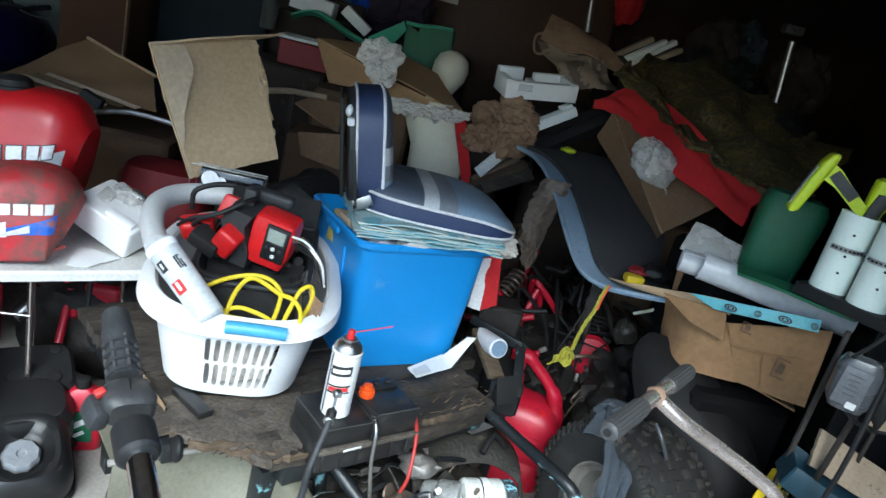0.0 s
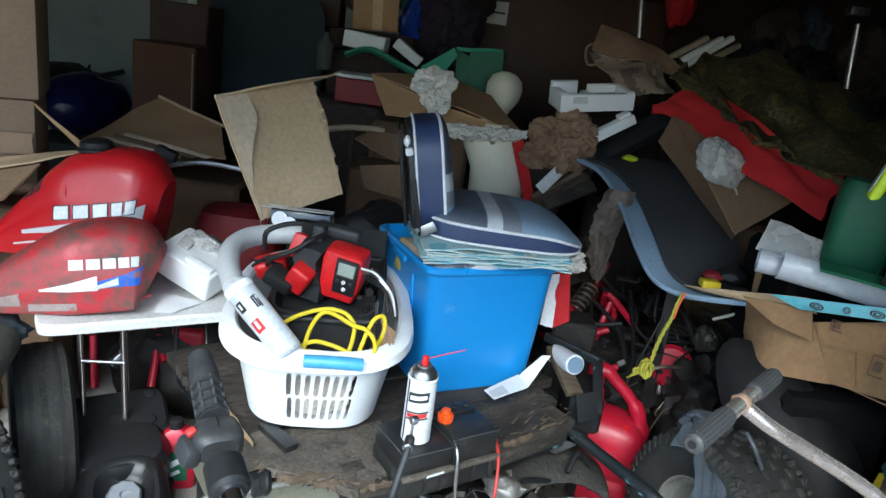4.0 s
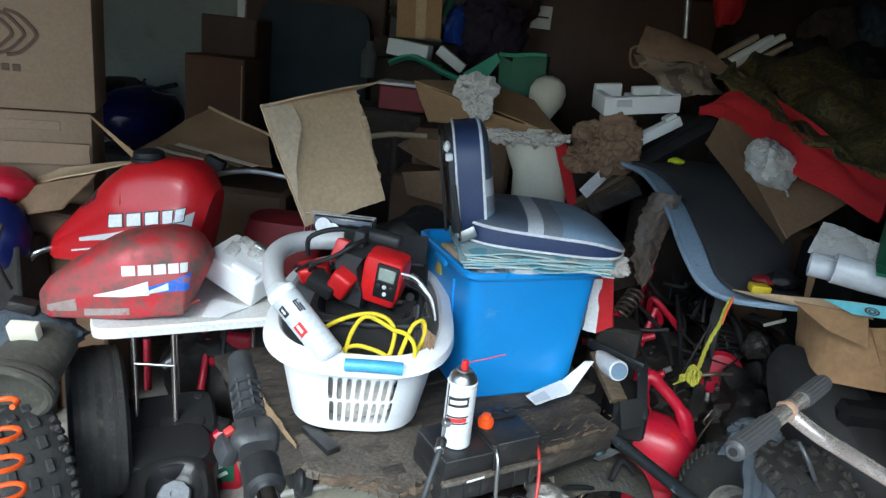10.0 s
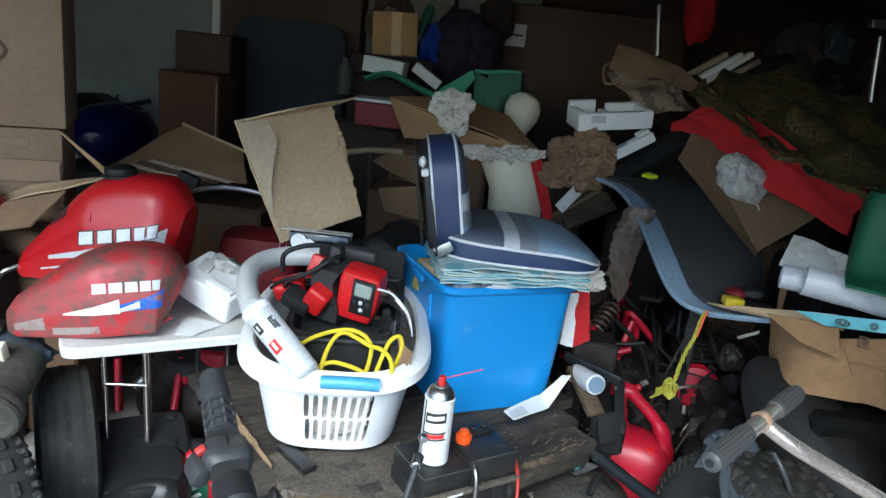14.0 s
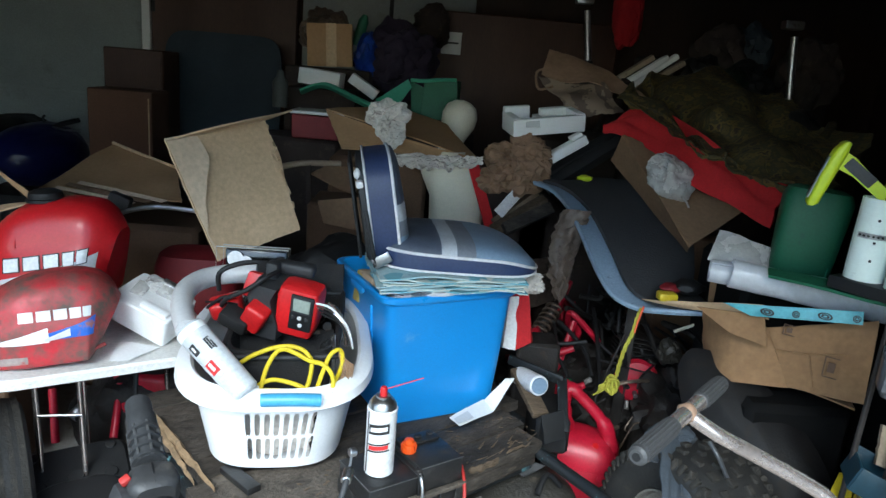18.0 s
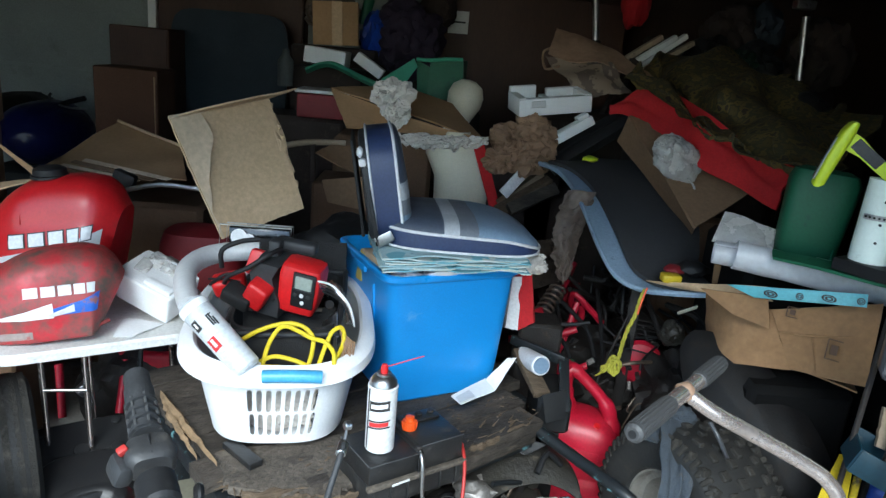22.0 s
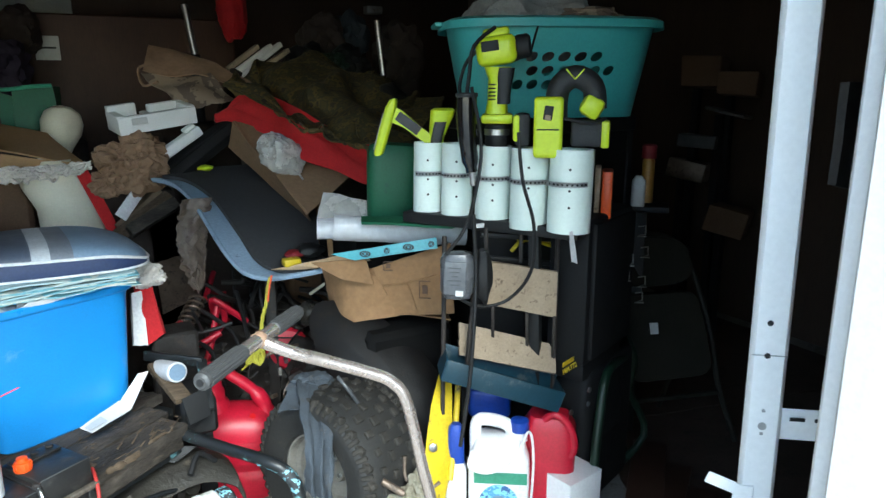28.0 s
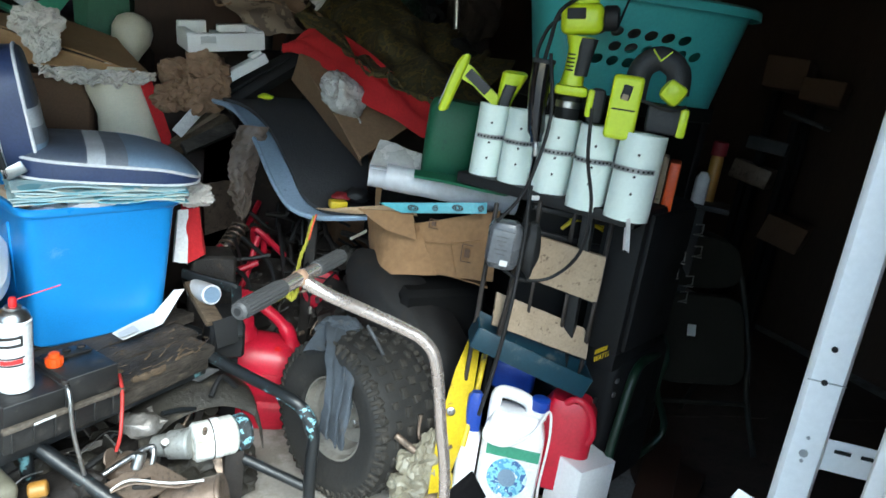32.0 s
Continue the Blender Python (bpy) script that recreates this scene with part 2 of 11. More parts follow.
# ---- materials
def mat(name, base, rough=0.5, metal=0.0, dark=None, scale=6.0, amount=0.6, bump=0.15, fine=120.0, dirt=None, dirty=0.0, coat=0.0, stretch=None, clear=0.0, spread=0.08, soft=0.07, spec=0.5):
    """A surface with large and small variation, wear in the colour dirt over a share dirty of it, and fine relief."""
    m = bpy.data.materials.new(name)
    m.use_nodes = True
    t = m.node_tree
    bsdf = t.nodes["Principled BSDF"]
    link = t.links.new

    def node(kind, **values):
        n = t.nodes.new(kind)
        for key, value in values.items():
            n.inputs[key].default_value = value
        return n
    co = t.nodes.new("ShaderNodeTexCoord")
    out = co.outputs["Object"]
    if stretch:
        mp = t.nodes.new("ShaderNodeMapping")
        mp.inputs["Scale"].default_value = stretch
        link(out, mp.inputs["Vector"])
        out = mp.outputs["Vector"]
    info = t.nodes.new("ShaderNodeObjectInfo")
    shift = t.nodes.new("ShaderNodeVectorMath")
    shift.operation = "ADD"
    jump = t.nodes.new("ShaderNodeMath")
    jump.operation = "MULTIPLY"
    jump.inputs[1].default_value = 37.0
    link(info.outputs["Random"], jump.inputs[0])
    link(out, shift.inputs[0])
    link(jump.outputs[0], shift.inputs[1])
    out = shift.outputs[0]
    big = node("ShaderNodeTexNoise", Scale=scale, Detail=6.0, Roughness=0.6)
    small = node("ShaderNodeTexNoise", Scale=fine, Detail=4.0, Roughness=0.6)
    link(out, big.inputs["Vector"])
    link(out, small.inputs["Vector"])
    dark = dark or tuple(c * 0.62 for c in base)
    mix = t.nodes.new("ShaderNodeMix")
    mix.data_type = "RGBA"
    ramp = t.nodes.new("ShaderNodeMapRange")
    ramp.inputs[1].default_value, ramp.inputs[2].default_value = 0.38, 0.68
    ramp.inputs[4].default_value = amount
    link(big.outputs["Fac"], ramp.inputs[0])
    link(ramp.outputs[0], mix.inputs[0])
    mix.inputs[6].default_value, mix.inputs[7].default_value = (*base, 1), (*dark, 1)
    colour = mix.outputs[2]
    grain = t.nodes.new("ShaderNodeMix")
    grain.data_type, grain.blend_type = "RGBA", "MULTIPLY"
    gr = t.nodes.new("ShaderNodeMapRange")
    gr.inputs[1].default_value, gr.inputs[2].default_value = 0.3, 0.7
    gr.inputs[3].default_value, gr.inputs[4].default_value = 1 - spread * 2, 1 + spread
    link(small.outputs["Fac"], gr.inputs[0])
    grain.inputs[0].default_value = 1.0
    link(colour, grain.inputs[6])
    link(gr.outputs[0], grain.inputs[7])
    colour = grain.outputs[2]
    rr = t.nodes.new("ShaderNodeMapRange")
    rr.inputs[3].default_value, rr.inputs[4].default_value = max(rough - 0.12, 0.03), min(rough + 0.15, 1)
    link(big.outputs["Fac"], rr.inputs[0])
    rough_out = rr.outputs[0]
    if dirty:
        spots = node("ShaderNodeTexNoise", Scale=scale * 2.3, Detail=8.0, Roughness=0.72)
        link(out, spots.inputs["Vector"])
        mask = t.nodes.new("ShaderNodeMapRange")
        edge = 0.66 - 0.34 * dirty
        mask.inputs[1].default_value, mask.inputs[2].default_value = edge, edge + soft
        link(spots.outputs["Fac"], mask.inputs[0])
        over = t.nodes.new("ShaderNodeMix")
        over.data_type = "RGBA"
        link(mask.outputs[0], over.inputs[0])
        link(colour, over.inputs[6])
        over.inputs[7].default_value = (*dirt, 1)
        colour = over.outputs[2]
        ro = t.nodes.new("ShaderNodeMix")
        ro.data_type = "FLOAT"
        link(mask.outputs[0], ro.inputs[0])
        link(rough_out, ro.inputs[2])
        ro.inputs[3].default_value = min(rough + 0.35, 0.95)
        rough_out = ro.outputs[0]
    link(colour, bsdf.inputs["Base Color"])
    link(rough_out, bsdf.inputs["Roughness"])
    bsdf.inputs["Metallic"].default_value = metal
    bsdf.inputs["Specular IOR Level"].default_value = spec
    bsdf.inputs["Coat Weight"].default_value = coat
    bsdf.inputs["Transmission Weight"].default_value = clear
    if bump:
        rel = node("ShaderNodeBump", Strength=min(bump * 2, 1.0), Distance=0.002 + 0.004 * bump)
        link(small.outputs["Fac"], rel.inputs["Height"])
        link(rel.outputs["Normal"], bsdf.inputs["Normal"])
    return m


def striped(name, c1, c2, freq, rough, share=0.5, axis=0, noise_mix=0.15, bump=0.2):
    """Two colours in bands along one axis of the object."""
    m = bpy.data.materials.new(name)
    m.use_nodes = True
    t = m.node_tree
    bsdf, link = t.nodes["Principled BSDF"], t.links.new
    co = t.nodes.new("ShaderNodeTexCoord")
    wave = t.nodes.new("ShaderNodeTexWave")
    wave.bands_direction = "XYZ"[axis]
    wave.inputs["Scale"].default_value, wave.inputs["Distortion"].default_value = freq, noise_mix * 10
    wave.inputs["Detail Scale"].default_value = 2.0
    link(co.outputs["Object"], wave.inputs["Vector"])
    ramp = t.nodes.new("ShaderNodeMapRange")
    ramp.inputs[1].default_value, ramp.inputs[2].default_value = share - 0.1, share + 0.1
    link(wave.outputs["Fac"], ramp.inputs[0])
    mix = t.nodes.new("ShaderNodeMix")
    mix.data_type = "RGBA"
    mix.inputs[6].default_value, mix.inputs[7].default_value = (*c1, 1), (*c2, 1)
    link(ramp.outputs[0], mix.inputs[0])
    link(mix.outputs[2], bsdf.inputs["Base Color"])
    bsdf.inputs["Roughness"].default_value = rough
    rel = t.nodes.new("ShaderNodeBump")
    rel.inputs["Strength"].default_value, rel.inputs["Distance"].default_value = bump, 0.003
    link(wave.outputs["Fac"], rel.inputs["Height"])
    link(rel.outputs["Normal"], bsdf.inputs["Normal"])
    return m


def blotched(name, colours, scale, rough=0.8):
    """Blotches of several colours."""
    m = bpy.data.materials.new(name)
    m.use_nodes = True
    t = m.node_tree
    bsdf, link = t.nodes["Principled BSDF"], t.links.new
    co = t.nodes.new("ShaderNodeTexCoord")
    n = t.nodes.new("ShaderNodeTexNoise")
    n.inputs["Scale"].default_value, n.inputs["Detail"].default_value = scale, 7.0
    link(co.outputs["Object"], n.inputs["Vector"])
    ramp = t.nodes.new("ShaderNodeValToRGB")
    ramp.color_ramp.interpolation = "CONSTANT"
    e = ramp.color_ramp.elements
    while len(e) < len(colours):
        e.new(0.5)
    for k, c in enumerate(colours):
        e[k].position = 0 if k == 0 else 0.36 + 0.28 * (k - 1) / max(len(colours) - 2, 1)
        e[k].color = (*c, 1)
    link(n.outputs["Fac"], ramp.inputs[0])
    link(ramp.outputs[0], bsdf.inputs["Base Color"])
    bsdf.inputs["Roughness"].default_value = rough
    rel = t.nodes.new("ShaderNodeBump")
    rel.inputs["Strength"].default_value, rel.inputs["Distance"].default_value = 0.4, 0.004
    link(n.outputs["Fac"], rel.inputs["Height"])
    link(rel.outputs["Normal"], bsdf.inputs["Normal"])
    return m


M_concrete = mat("concrete", (0.34, 0.32, 0.29), 0.85, scale=2.5, bump=0.3, fine=90, dirt=(0.2, 0.18, 0.155), dirty=0.45)
M_gravel = mat("gravel_drive", (0.2, 0.195, 0.185), 0.95, scale=3, bump=0.8, fine=40)
# white paint, base darkened for the light falloff at the back, plus dirt
M_wallwhite = mat("dimmed_white_panel", (0.31, 0.335, 0.315), 0.6, scale=1.2, bump=0.08, dirt=(0.16, 0.16, 0.135), dirty=0.25, soft=0.2)
M_walldark = mat("bare_board_wall", (0.06, 0.036, 0.024), 0.8, scale=3, stretch=(1, 1, 0.15), bump=0.3)
M_ceiling = mat("ceiling_board", (0.2, 0.17, 0.14), 0.9, scale=2)
M_casing = mat("white_painted_casing", (0.86, 0.85, 0.83), 0.45, dark=(0.8, 0.78, 0.75), scale=3, bump=0.05, spread=0.03, dirt=(0.5, 0.42, 0.33), dirty=0.08)
M_galv = mat("galvanised_steel", (0.92, 0.93, 0.93), 0.34, 0.05, dark=(0.86, 0.88, 0.89), scale=5, bump=0.02, spread=0.02)
M_studs = mat("pine_stud", (0.3, 0.18, 0.1), 0.75, scale=6, stretch=(3, 3, 0.3), bump=0.2)
M_card = mat("corrugated_cardboard", (0.43, 0.26, 0.13), 0.85, dark=(0.34, 0.2, 0.098), scale=3.5, bump=0.15, fine=70, spread=0.05)
M_cardpale = mat("pale_cardboard", (0.62, 0.44, 0.265), 0.85, dark=(0.54, 0.375, 0.22), scale=4, bump=0.12, fine=70, dirt=(0.46, 0.32, 0.19), dirty=0.15, soft=0.2)
# darker card; on the tilted carton shade is put into this colour
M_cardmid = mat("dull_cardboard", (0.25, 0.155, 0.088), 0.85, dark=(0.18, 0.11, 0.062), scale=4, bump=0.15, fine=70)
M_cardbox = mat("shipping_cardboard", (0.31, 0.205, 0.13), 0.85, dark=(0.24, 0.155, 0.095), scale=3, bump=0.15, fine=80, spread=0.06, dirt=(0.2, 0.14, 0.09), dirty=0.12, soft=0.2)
# dark carton brown; on the far-right shelves it stands in for dimness
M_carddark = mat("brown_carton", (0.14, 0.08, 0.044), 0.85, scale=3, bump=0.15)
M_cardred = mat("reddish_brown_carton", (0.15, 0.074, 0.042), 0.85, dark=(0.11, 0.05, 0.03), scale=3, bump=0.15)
M_cardpatch = mat("peeled_paper", (0.64, 0.49, 0.34), 0.9, dark=(0.57, 0.43, 0.29), scale=9, bump=0.2, fine=60)
M_carton = mat("crushed_carton_board", (0.28, 0.158, 0.073), 0.85, dark=(0.21, 0.117, 0.055), scale=3.5, bump=0.15, fine=60, dirt=(0.2, 0.11, 0.055), dirty=0.2, soft=0.2)
# near black with hardly any sheen, so blocks read as unlit gaps
M_void = mat("unlit_gap_black", (0.005, 0.0048, 0.005), 0.85, dark=(0.008, 0.0075, 0.007), scale=7, bump=0.2, spec=0.12)
M_guard = mat("dusty_black_guard", (0.0075, 0.007, 0.0072), 0.6, dark=(0.014, 0.012, 0.011), scale=7, bump=0.2, dirt=(0.028, 0.022, 0.017), dirty=0.3, soft=0.2, spec=0.25)
# brown card colour that darkens the floor beside the stack
M_floordark = mat("floor_darkening_card", (0.085, 0.052, 0.035), 0.85, dark=(0.045, 0.03, 0.02), scale=5, bump=0.25, fine=60, dirt=(0.03, 0.02, 0.014), dirty=0.3, soft=0.2)
M_kraft = mat("kraft_paper", (0.3, 0.185, 0.115), 0.8, dark=(0.17, 0.1, 0.06), scale=9, bump=0.3, fine=40)
M_paper = mat("white_paper", (0.8, 0.8, 0.8), 0.65, dark=(0.7, 0.7, 0.7), scale=7, bump=0.06, spread=0.03)
M_rollfilm = mat("dull_white_film", (0.6, 0.61, 0.64), 0.3, dark=(0.48, 0.49, 0.52), scale=9, bump=0.2, fine=50, spread=0.06)
M_newsprint = mat("crumpled_newsprint", (0.72, 0.67, 0.61), 0.85, dark=(0.54, 0.48, 0.43), scale=14, bump=0.3, dirt=(0.36, 0.3, 0.26), dirty=0.2)
M_foamwhite = mat("expanded_foam", (0.84, 0.84, 0.84), 0.7, dark=(0.78, 0.77, 0.76), scale=8, bump=0.12, fine=180, spread=0.03)
M_blue = mat("blue_tote_plastic", (0.034, 0.28, 0.7), 0.3, dark=(0.027, 0.225, 0.6), scale=3, bump=0.05, fine=200, spread=0.04, dirt=(0.1, 0.32, 0.66), dirty=0.1, soft=0.06)
M_white = mat("white_basket_plastic", (0.83, 0.83, 0.84), 0.35, dark=(0.74, 0.74, 0.75), scale=4, bump=0.03, spread=0.03)
M_teal = mat("teal_basket_plastic", (0.085, 0.4, 0.385), 0.42, dark=(0.068, 0.34, 0.33), scale=4, bump=0.04, spread=0.04)
M_pvc = mat("white_pvc", (0.77, 0.86, 0.805), 0.3, dark=(0.71, 0.8, 0.75), scale=6, bump=0.02, spread=0.02, dirt=(0.5, 0.54, 0.48), dirty=0.1, soft=0.14)
M_red = mat("red_tank_paint", (0.5, 0.009, 0.014), 0.36, dark=(0.4, 0.007, 0.012), scale=5, bump=0.03, coat=0.12, dirt=(0.3, 0.035, 0.035), dirty=0.22, soft=0.2, spread=0.06)
M_reddirty = mat("grimy_red_tank_paint", (0.47, 0.012, 0.024), 0.42, dark=(0.3, 0.03, 0.032), scale=6, bump=0.05, dirt=(0.1, 0.07, 0.056), dirty=0.8, soft=0.25)
M_gascan = mat("red_jerrycan_plastic", (0.5, 0.009, 0.034), 0.38, dark=(0.36, 0.007, 0.02), scale=5, bump=0.1, dirt=(0.24, 0.025, 0.03), dirty=0.25, soft=0.2)
M_redcloth = mat("red_felt_cloth", (0.5, 0.012, 0.018), 0.9, dark=(0.36, 0.01, 0.014), scale=8, bump=0.3)
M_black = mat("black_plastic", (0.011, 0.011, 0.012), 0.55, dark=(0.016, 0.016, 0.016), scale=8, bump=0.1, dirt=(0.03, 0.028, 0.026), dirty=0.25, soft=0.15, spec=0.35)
M_blackgloss = mat("glossy_black_plastic", (0.008, 0.008, 0.009), 0.16, scale=6, bump=0.02, dirt=(0.025, 0.023, 0.021), dirty=0.15, soft=0.2, coat=0.6)
M_blackpaint = mat("chipped_black_paint", (0.014, 0.016, 0.018), 0.36, scale=8, bump=0.15, dirt=(0.13, 0.27, 0.29), dirty=0.14, soft=0.03)
M_battery = mat("dusty_black_case", (0.013, 0.013, 0.0135), 0.4, dark=(0.022, 0.021, 0.02), scale=10, bump=0.15, dirt=(0.06, 0.053, 0.046), dirty=0.3, soft=0.2)
M_rubber = mat("tyre_rubber", (0.018, 0.0175, 0.017), 0.7, dark=(0.028, 0.0265, 0.024), scale=9, bump=0.3, fine=80, dirt=(0.06, 0.052, 0.043), dirty=0.28, soft=0.15)
M_tread = mat("dusty_tread_rubber", (0.036, 0.033, 0.029), 0.85, dark=(0.017, 0.016, 0.014), scale=9, bump=0.4, dirt=(0.09, 0.078, 0.064), dirty=0.4, soft=0.25, spec=0.3)
M_deep = mat("flat_black_case", (0.007, 0.007, 0.008), 0.65, dark=(0.01, 0.01, 0.01), scale=9, bump=0.1, dirt=(0.017, 0.016, 0.015), dirty=0.25, soft=0.2, spec=0.25)
M_bundle = mat("dirty_translucent_film", (0.36, 0.33, 0.25), 0.35, dark=(0.2, 0.18, 0.13), scale=12, bump=0.3, fine=60, clear=0.2)
M_scuff = mat("scuffed_grey_primer", (0.3, 0.24, 0.22), 0.6, dark=(0.2, 0.14, 0.12), scale=20, bump=0.1, dirt=(0.35, 0.05, 0.05), dirty=0.3, soft=0.1)
# darker copy of the red; dimness of the place is in the colour
M_reddim = mat("dimmed_red", (0.2, 0.008, 0.014), 0.6, scale=6, bump=0.08)
M_iron = mat("dirty_iron", (0.03, 0.026, 0.024), 0.55, 0.3, dark=(0.011, 0.01, 0.009), scale=16, bump=0.35, dirt=(0.075, 0.052, 0.037), dirty=0.25, soft=0.15, spec=0.4)
M_chrome = mat("worn_chrome", (0.8, 0.72, 0.7), 0.16, 0.95, dark=(0.7, 0.6, 0.57), scale=10, bump=0.02, dirt=(0.5, 0.34, 0.26), dirty=0.12, soft=0.16, spread=0.03)
M_shaft = mat("bright_chrome_shaft", (0.86, 0.87, 0.9), 0.1, 1.0, dark=(0.8, 0.8, 0.83), scale=10, bump=0.01, dirt=(0.3, 0.25, 0.2), dirty=0.08, soft=0.1)
M_pitted = mat("pitted_old_chrome", (0.68, 0.6, 0.56), 0.24, 0.85, dark=(0.58, 0.49, 0.45), scale=14, bump=0.03, fine=150, dirt=(0.45, 0.32, 0.25), dirty=0.2, soft=0.2, spread=0.08)
M_steel = mat("bare_steel", (0.5, 0.5, 0.5), 0.32, 1.0, scale=10, bump=0.1, dirt=(0.2, 0.16, 0.13), dirty=0.2)
M_oldwood = mat("rotten_dark_wood", (0.07, 0.057, 0.046), 0.75, dark=(0.02, 0.017, 0.014), scale=9, amount=0.95, stretch=(0.6, 1.4, 1.4), bump=0.8, fine=75, dirt=(0.125, 0.1, 0.074), dirty=0.22, soft=0.16, spread=0.2, spec=0.3)
M_splinter = mat("splintered_wood", (0.12, 0.085, 0.055), 0.85, dark=(0.05, 0.036, 0.024), scale=18, stretch=(0.3, 2, 2), bump=0.6, fine=90, spread=0.2, spec=0.3)
M_sliver = mat("fresh_split_wood", (0.26, 0.17, 0.09), 0.85, dark=(0.1, 0.065, 0.036), scale=20, bump=0.4, fine=90, dirt=(0.04, 0.03, 0.022), dirty=0.3, soft=0.15)
M_board = mat("dusty_grey_board", (0.12, 0.1, 0.08), 0.85, dark=(0.05, 0.042, 0.034), scale=11, amount=0.9, bump=0.5, fine=110, dirt=(0.21, 0.17, 0.125), dirty=0.22, soft=0.2, spread=0.2, spec=0.3)
M_wood = mat("weathered_board", (0.2, 0.14, 0.09), 0.8, dark=(0.09, 0.065, 0.045), scale=6, stretch=(0.3, 2, 2), bump=0.4)
M_chip = mat("particle_board", (0.38, 0.29, 0.2), 0.8, dark=(0.28, 0.21, 0.14), scale=18, bump=0.2, fine=150, dirt=(0.16, 0.12, 0.085), dirty=0.25)
M_navy = mat("navy_vinyl", (0.03, 0.046, 0.115), 0.42, dark=(0.036, 0.05, 0.1), scale=9, bump=0.12, fine=160)
M_greyvinyl = mat("pale_grey_vinyl", (0.5, 0.52, 0.55), 0.45, scale=9, bump=0.1, fine=160)
M_skyvinyl = mat("light_blue_vinyl", (0.19, 0.265, 0.36), 0.42, dark=(0.15, 0.215, 0.305), scale=9, bump=0.12, fine=160)
M_piping = mat("white_piping", (0.8, 0.8, 0.82), 0.45, bump=0.02)
M_greyblue = mat("grey_blue_plastic_panel", (0.3, 0.4, 0.52), 0.5, dark=(0.24, 0.33, 0.44), scale=6, bump=0.08, dirt=(0.15, 0.19, 0.24), dirty=0.15)
M_felt = mat("dark_grey_foam", (0.038, 0.039, 0.043), 0.9, dark=(0.054, 0.055, 0.058), scale=7, bump=0.4, fine=110, dirt=(0.075, 0.072, 0.068), dirty=0.12, soft=0.2)
M_green = mat("green_plastic", (0.016, 0.115, 0.055), 0.55, dark=(0.011, 0.085, 0.04), scale=5, bump=0.05, dirt=(0.03, 0.09, 0.06), dirty=0.15)
M_greenpale = mat("pale_green_plastic", (0.07, 0.32, 0.2), 0.5, scale=5, bump=0.08)
M_greenpaint = mat("dark_green_paint", (0.007, 0.024, 0.012), 0.45, scale=7, bump=0.08)
M_lime = mat("lime_plastic", (0.62, 0.76, 0.02), 0.38, dark=(0.56, 0.69, 0.016), scale=8, bump=0.03, spread=0.03)
M_grip = mat("dark_grey_rubber", (0.026, 0.027, 0.029), 0.6, scale=14, bump=0.2, fine=150)
M_gripgrey = mat("worn_grey_rubber", (0.055, 0.055, 0.056), 0.55, dark=(0.035, 0.035, 0.036), scale=14, bump=0.2, dirt=(0.12, 0.115, 0.11), dirty=0.15, soft=0.2)
M_leadred = mat("dull_red_insulation", (0.4, 0.03, 0.025), 0.5, dark=(0.25, 0.02, 0.02), scale=20, bump=0.05)
M_toolred = mat("red_tool_plastic", (0.62, 0.012, 0.015), 0.4, scale=9, bump=0.05)
M_bag = mat("black_tool_bag_cloth", (0.022, 0.021, 0.021), 0.85, scale=12, bump=0.5, fine=220)
M_yellow = mat("yellow_cord", (0.72, 0.56, 0.015), 0.55, dark=(0.55, 0.42, 0.01), scale=30, bump=0.3, fine=200)
M_yellowpaint = mat("yellow_painted_steel", (0.68, 0.5, 0.02), 0.4, dark=(0.55, 0.4, 0.015), scale=8, bump=0.06, dirt=(0.12, 0.09, 0.06), dirty=0.15)
M_rope = mat("faded_yellow_rope", (0.56, 0.52, 0.06), 0.8, scale=40, bump=0.5, fine=160)
M_orange = mat("orange_plastic", (0.78, 0.09, 0.008), 0.4, scale=9, bump=0.05)
M_trayteal = mat("dark_teal_paint", (0.008, 0.038, 0.06), 0.42, dark=(0.008, 0.034, 0.052), scale=8, bump=0.06, dirt=(0.07, 0.09, 0.095), dirty=0.25)
M_cream = mat("cream_plastic", (0.76, 0.7, 0.56), 0.4, dark=(0.68, 0.62, 0.48), scale=5, bump=0.04, spread=0.03)
# grey-blue board taken darker in colour for the weak light at the back
M_greywall = mat("dimmed_grey_blue_board", (0.042, 0.056, 0.07), 0.7, scale=2.5, bump=0.1, spec=0.3)
M_brown = mat("dark_brown_wood", (0.075, 0.032, 0.017), 0.55, scale=4, stretch=(1, 1, 0.2), bump=0.2)
M_greycloth = mat("dull_grey_cloth", (0.22, 0.215, 0.21), 0.9, dark=(0.15, 0.145, 0.14), scale=10, bump=0.4, fine=150)
M_rag = mat("blue_grey_rag", (0.06, 0.073, 0.09), 0.9, dark=(0.03, 0.038, 0.05), scale=12, bump=0.5, fine=180, dirt=(0.075, 0.07, 0.066), dirty=0.3, soft=0.15)
M_bubble = mat("milky_plastic_film", (0.6, 0.58, 0.55), 0.25, dark=(0.45, 0.43, 0.4), scale=14, bump=0.3, fine=60, clear=0.25)
M_smoke = mat("smoky_grey_plastic", (0.075, 0.078, 0.085), 0.28, dark=(0.05, 0.052, 0.058), scale=9, bump=0.05)
M_rim = mat("dusty_painted_rim", (0.24, 0.225, 0.2), 0.5, dark=(0.14, 0.13, 0.115), scale=8, bump=0.12, dirt=(0.09, 0.078, 0.065), dirty=0.3, soft=0.15)
M_camo = blotched("camouflage_cloth", [(0.018, 0.012, 0.006), (0.066, 0.046, 0.01), (0.036, 0.03, 0.01), (0.1, 0.07, 0.014), (0.026, 0.016, 0.008)], 22)
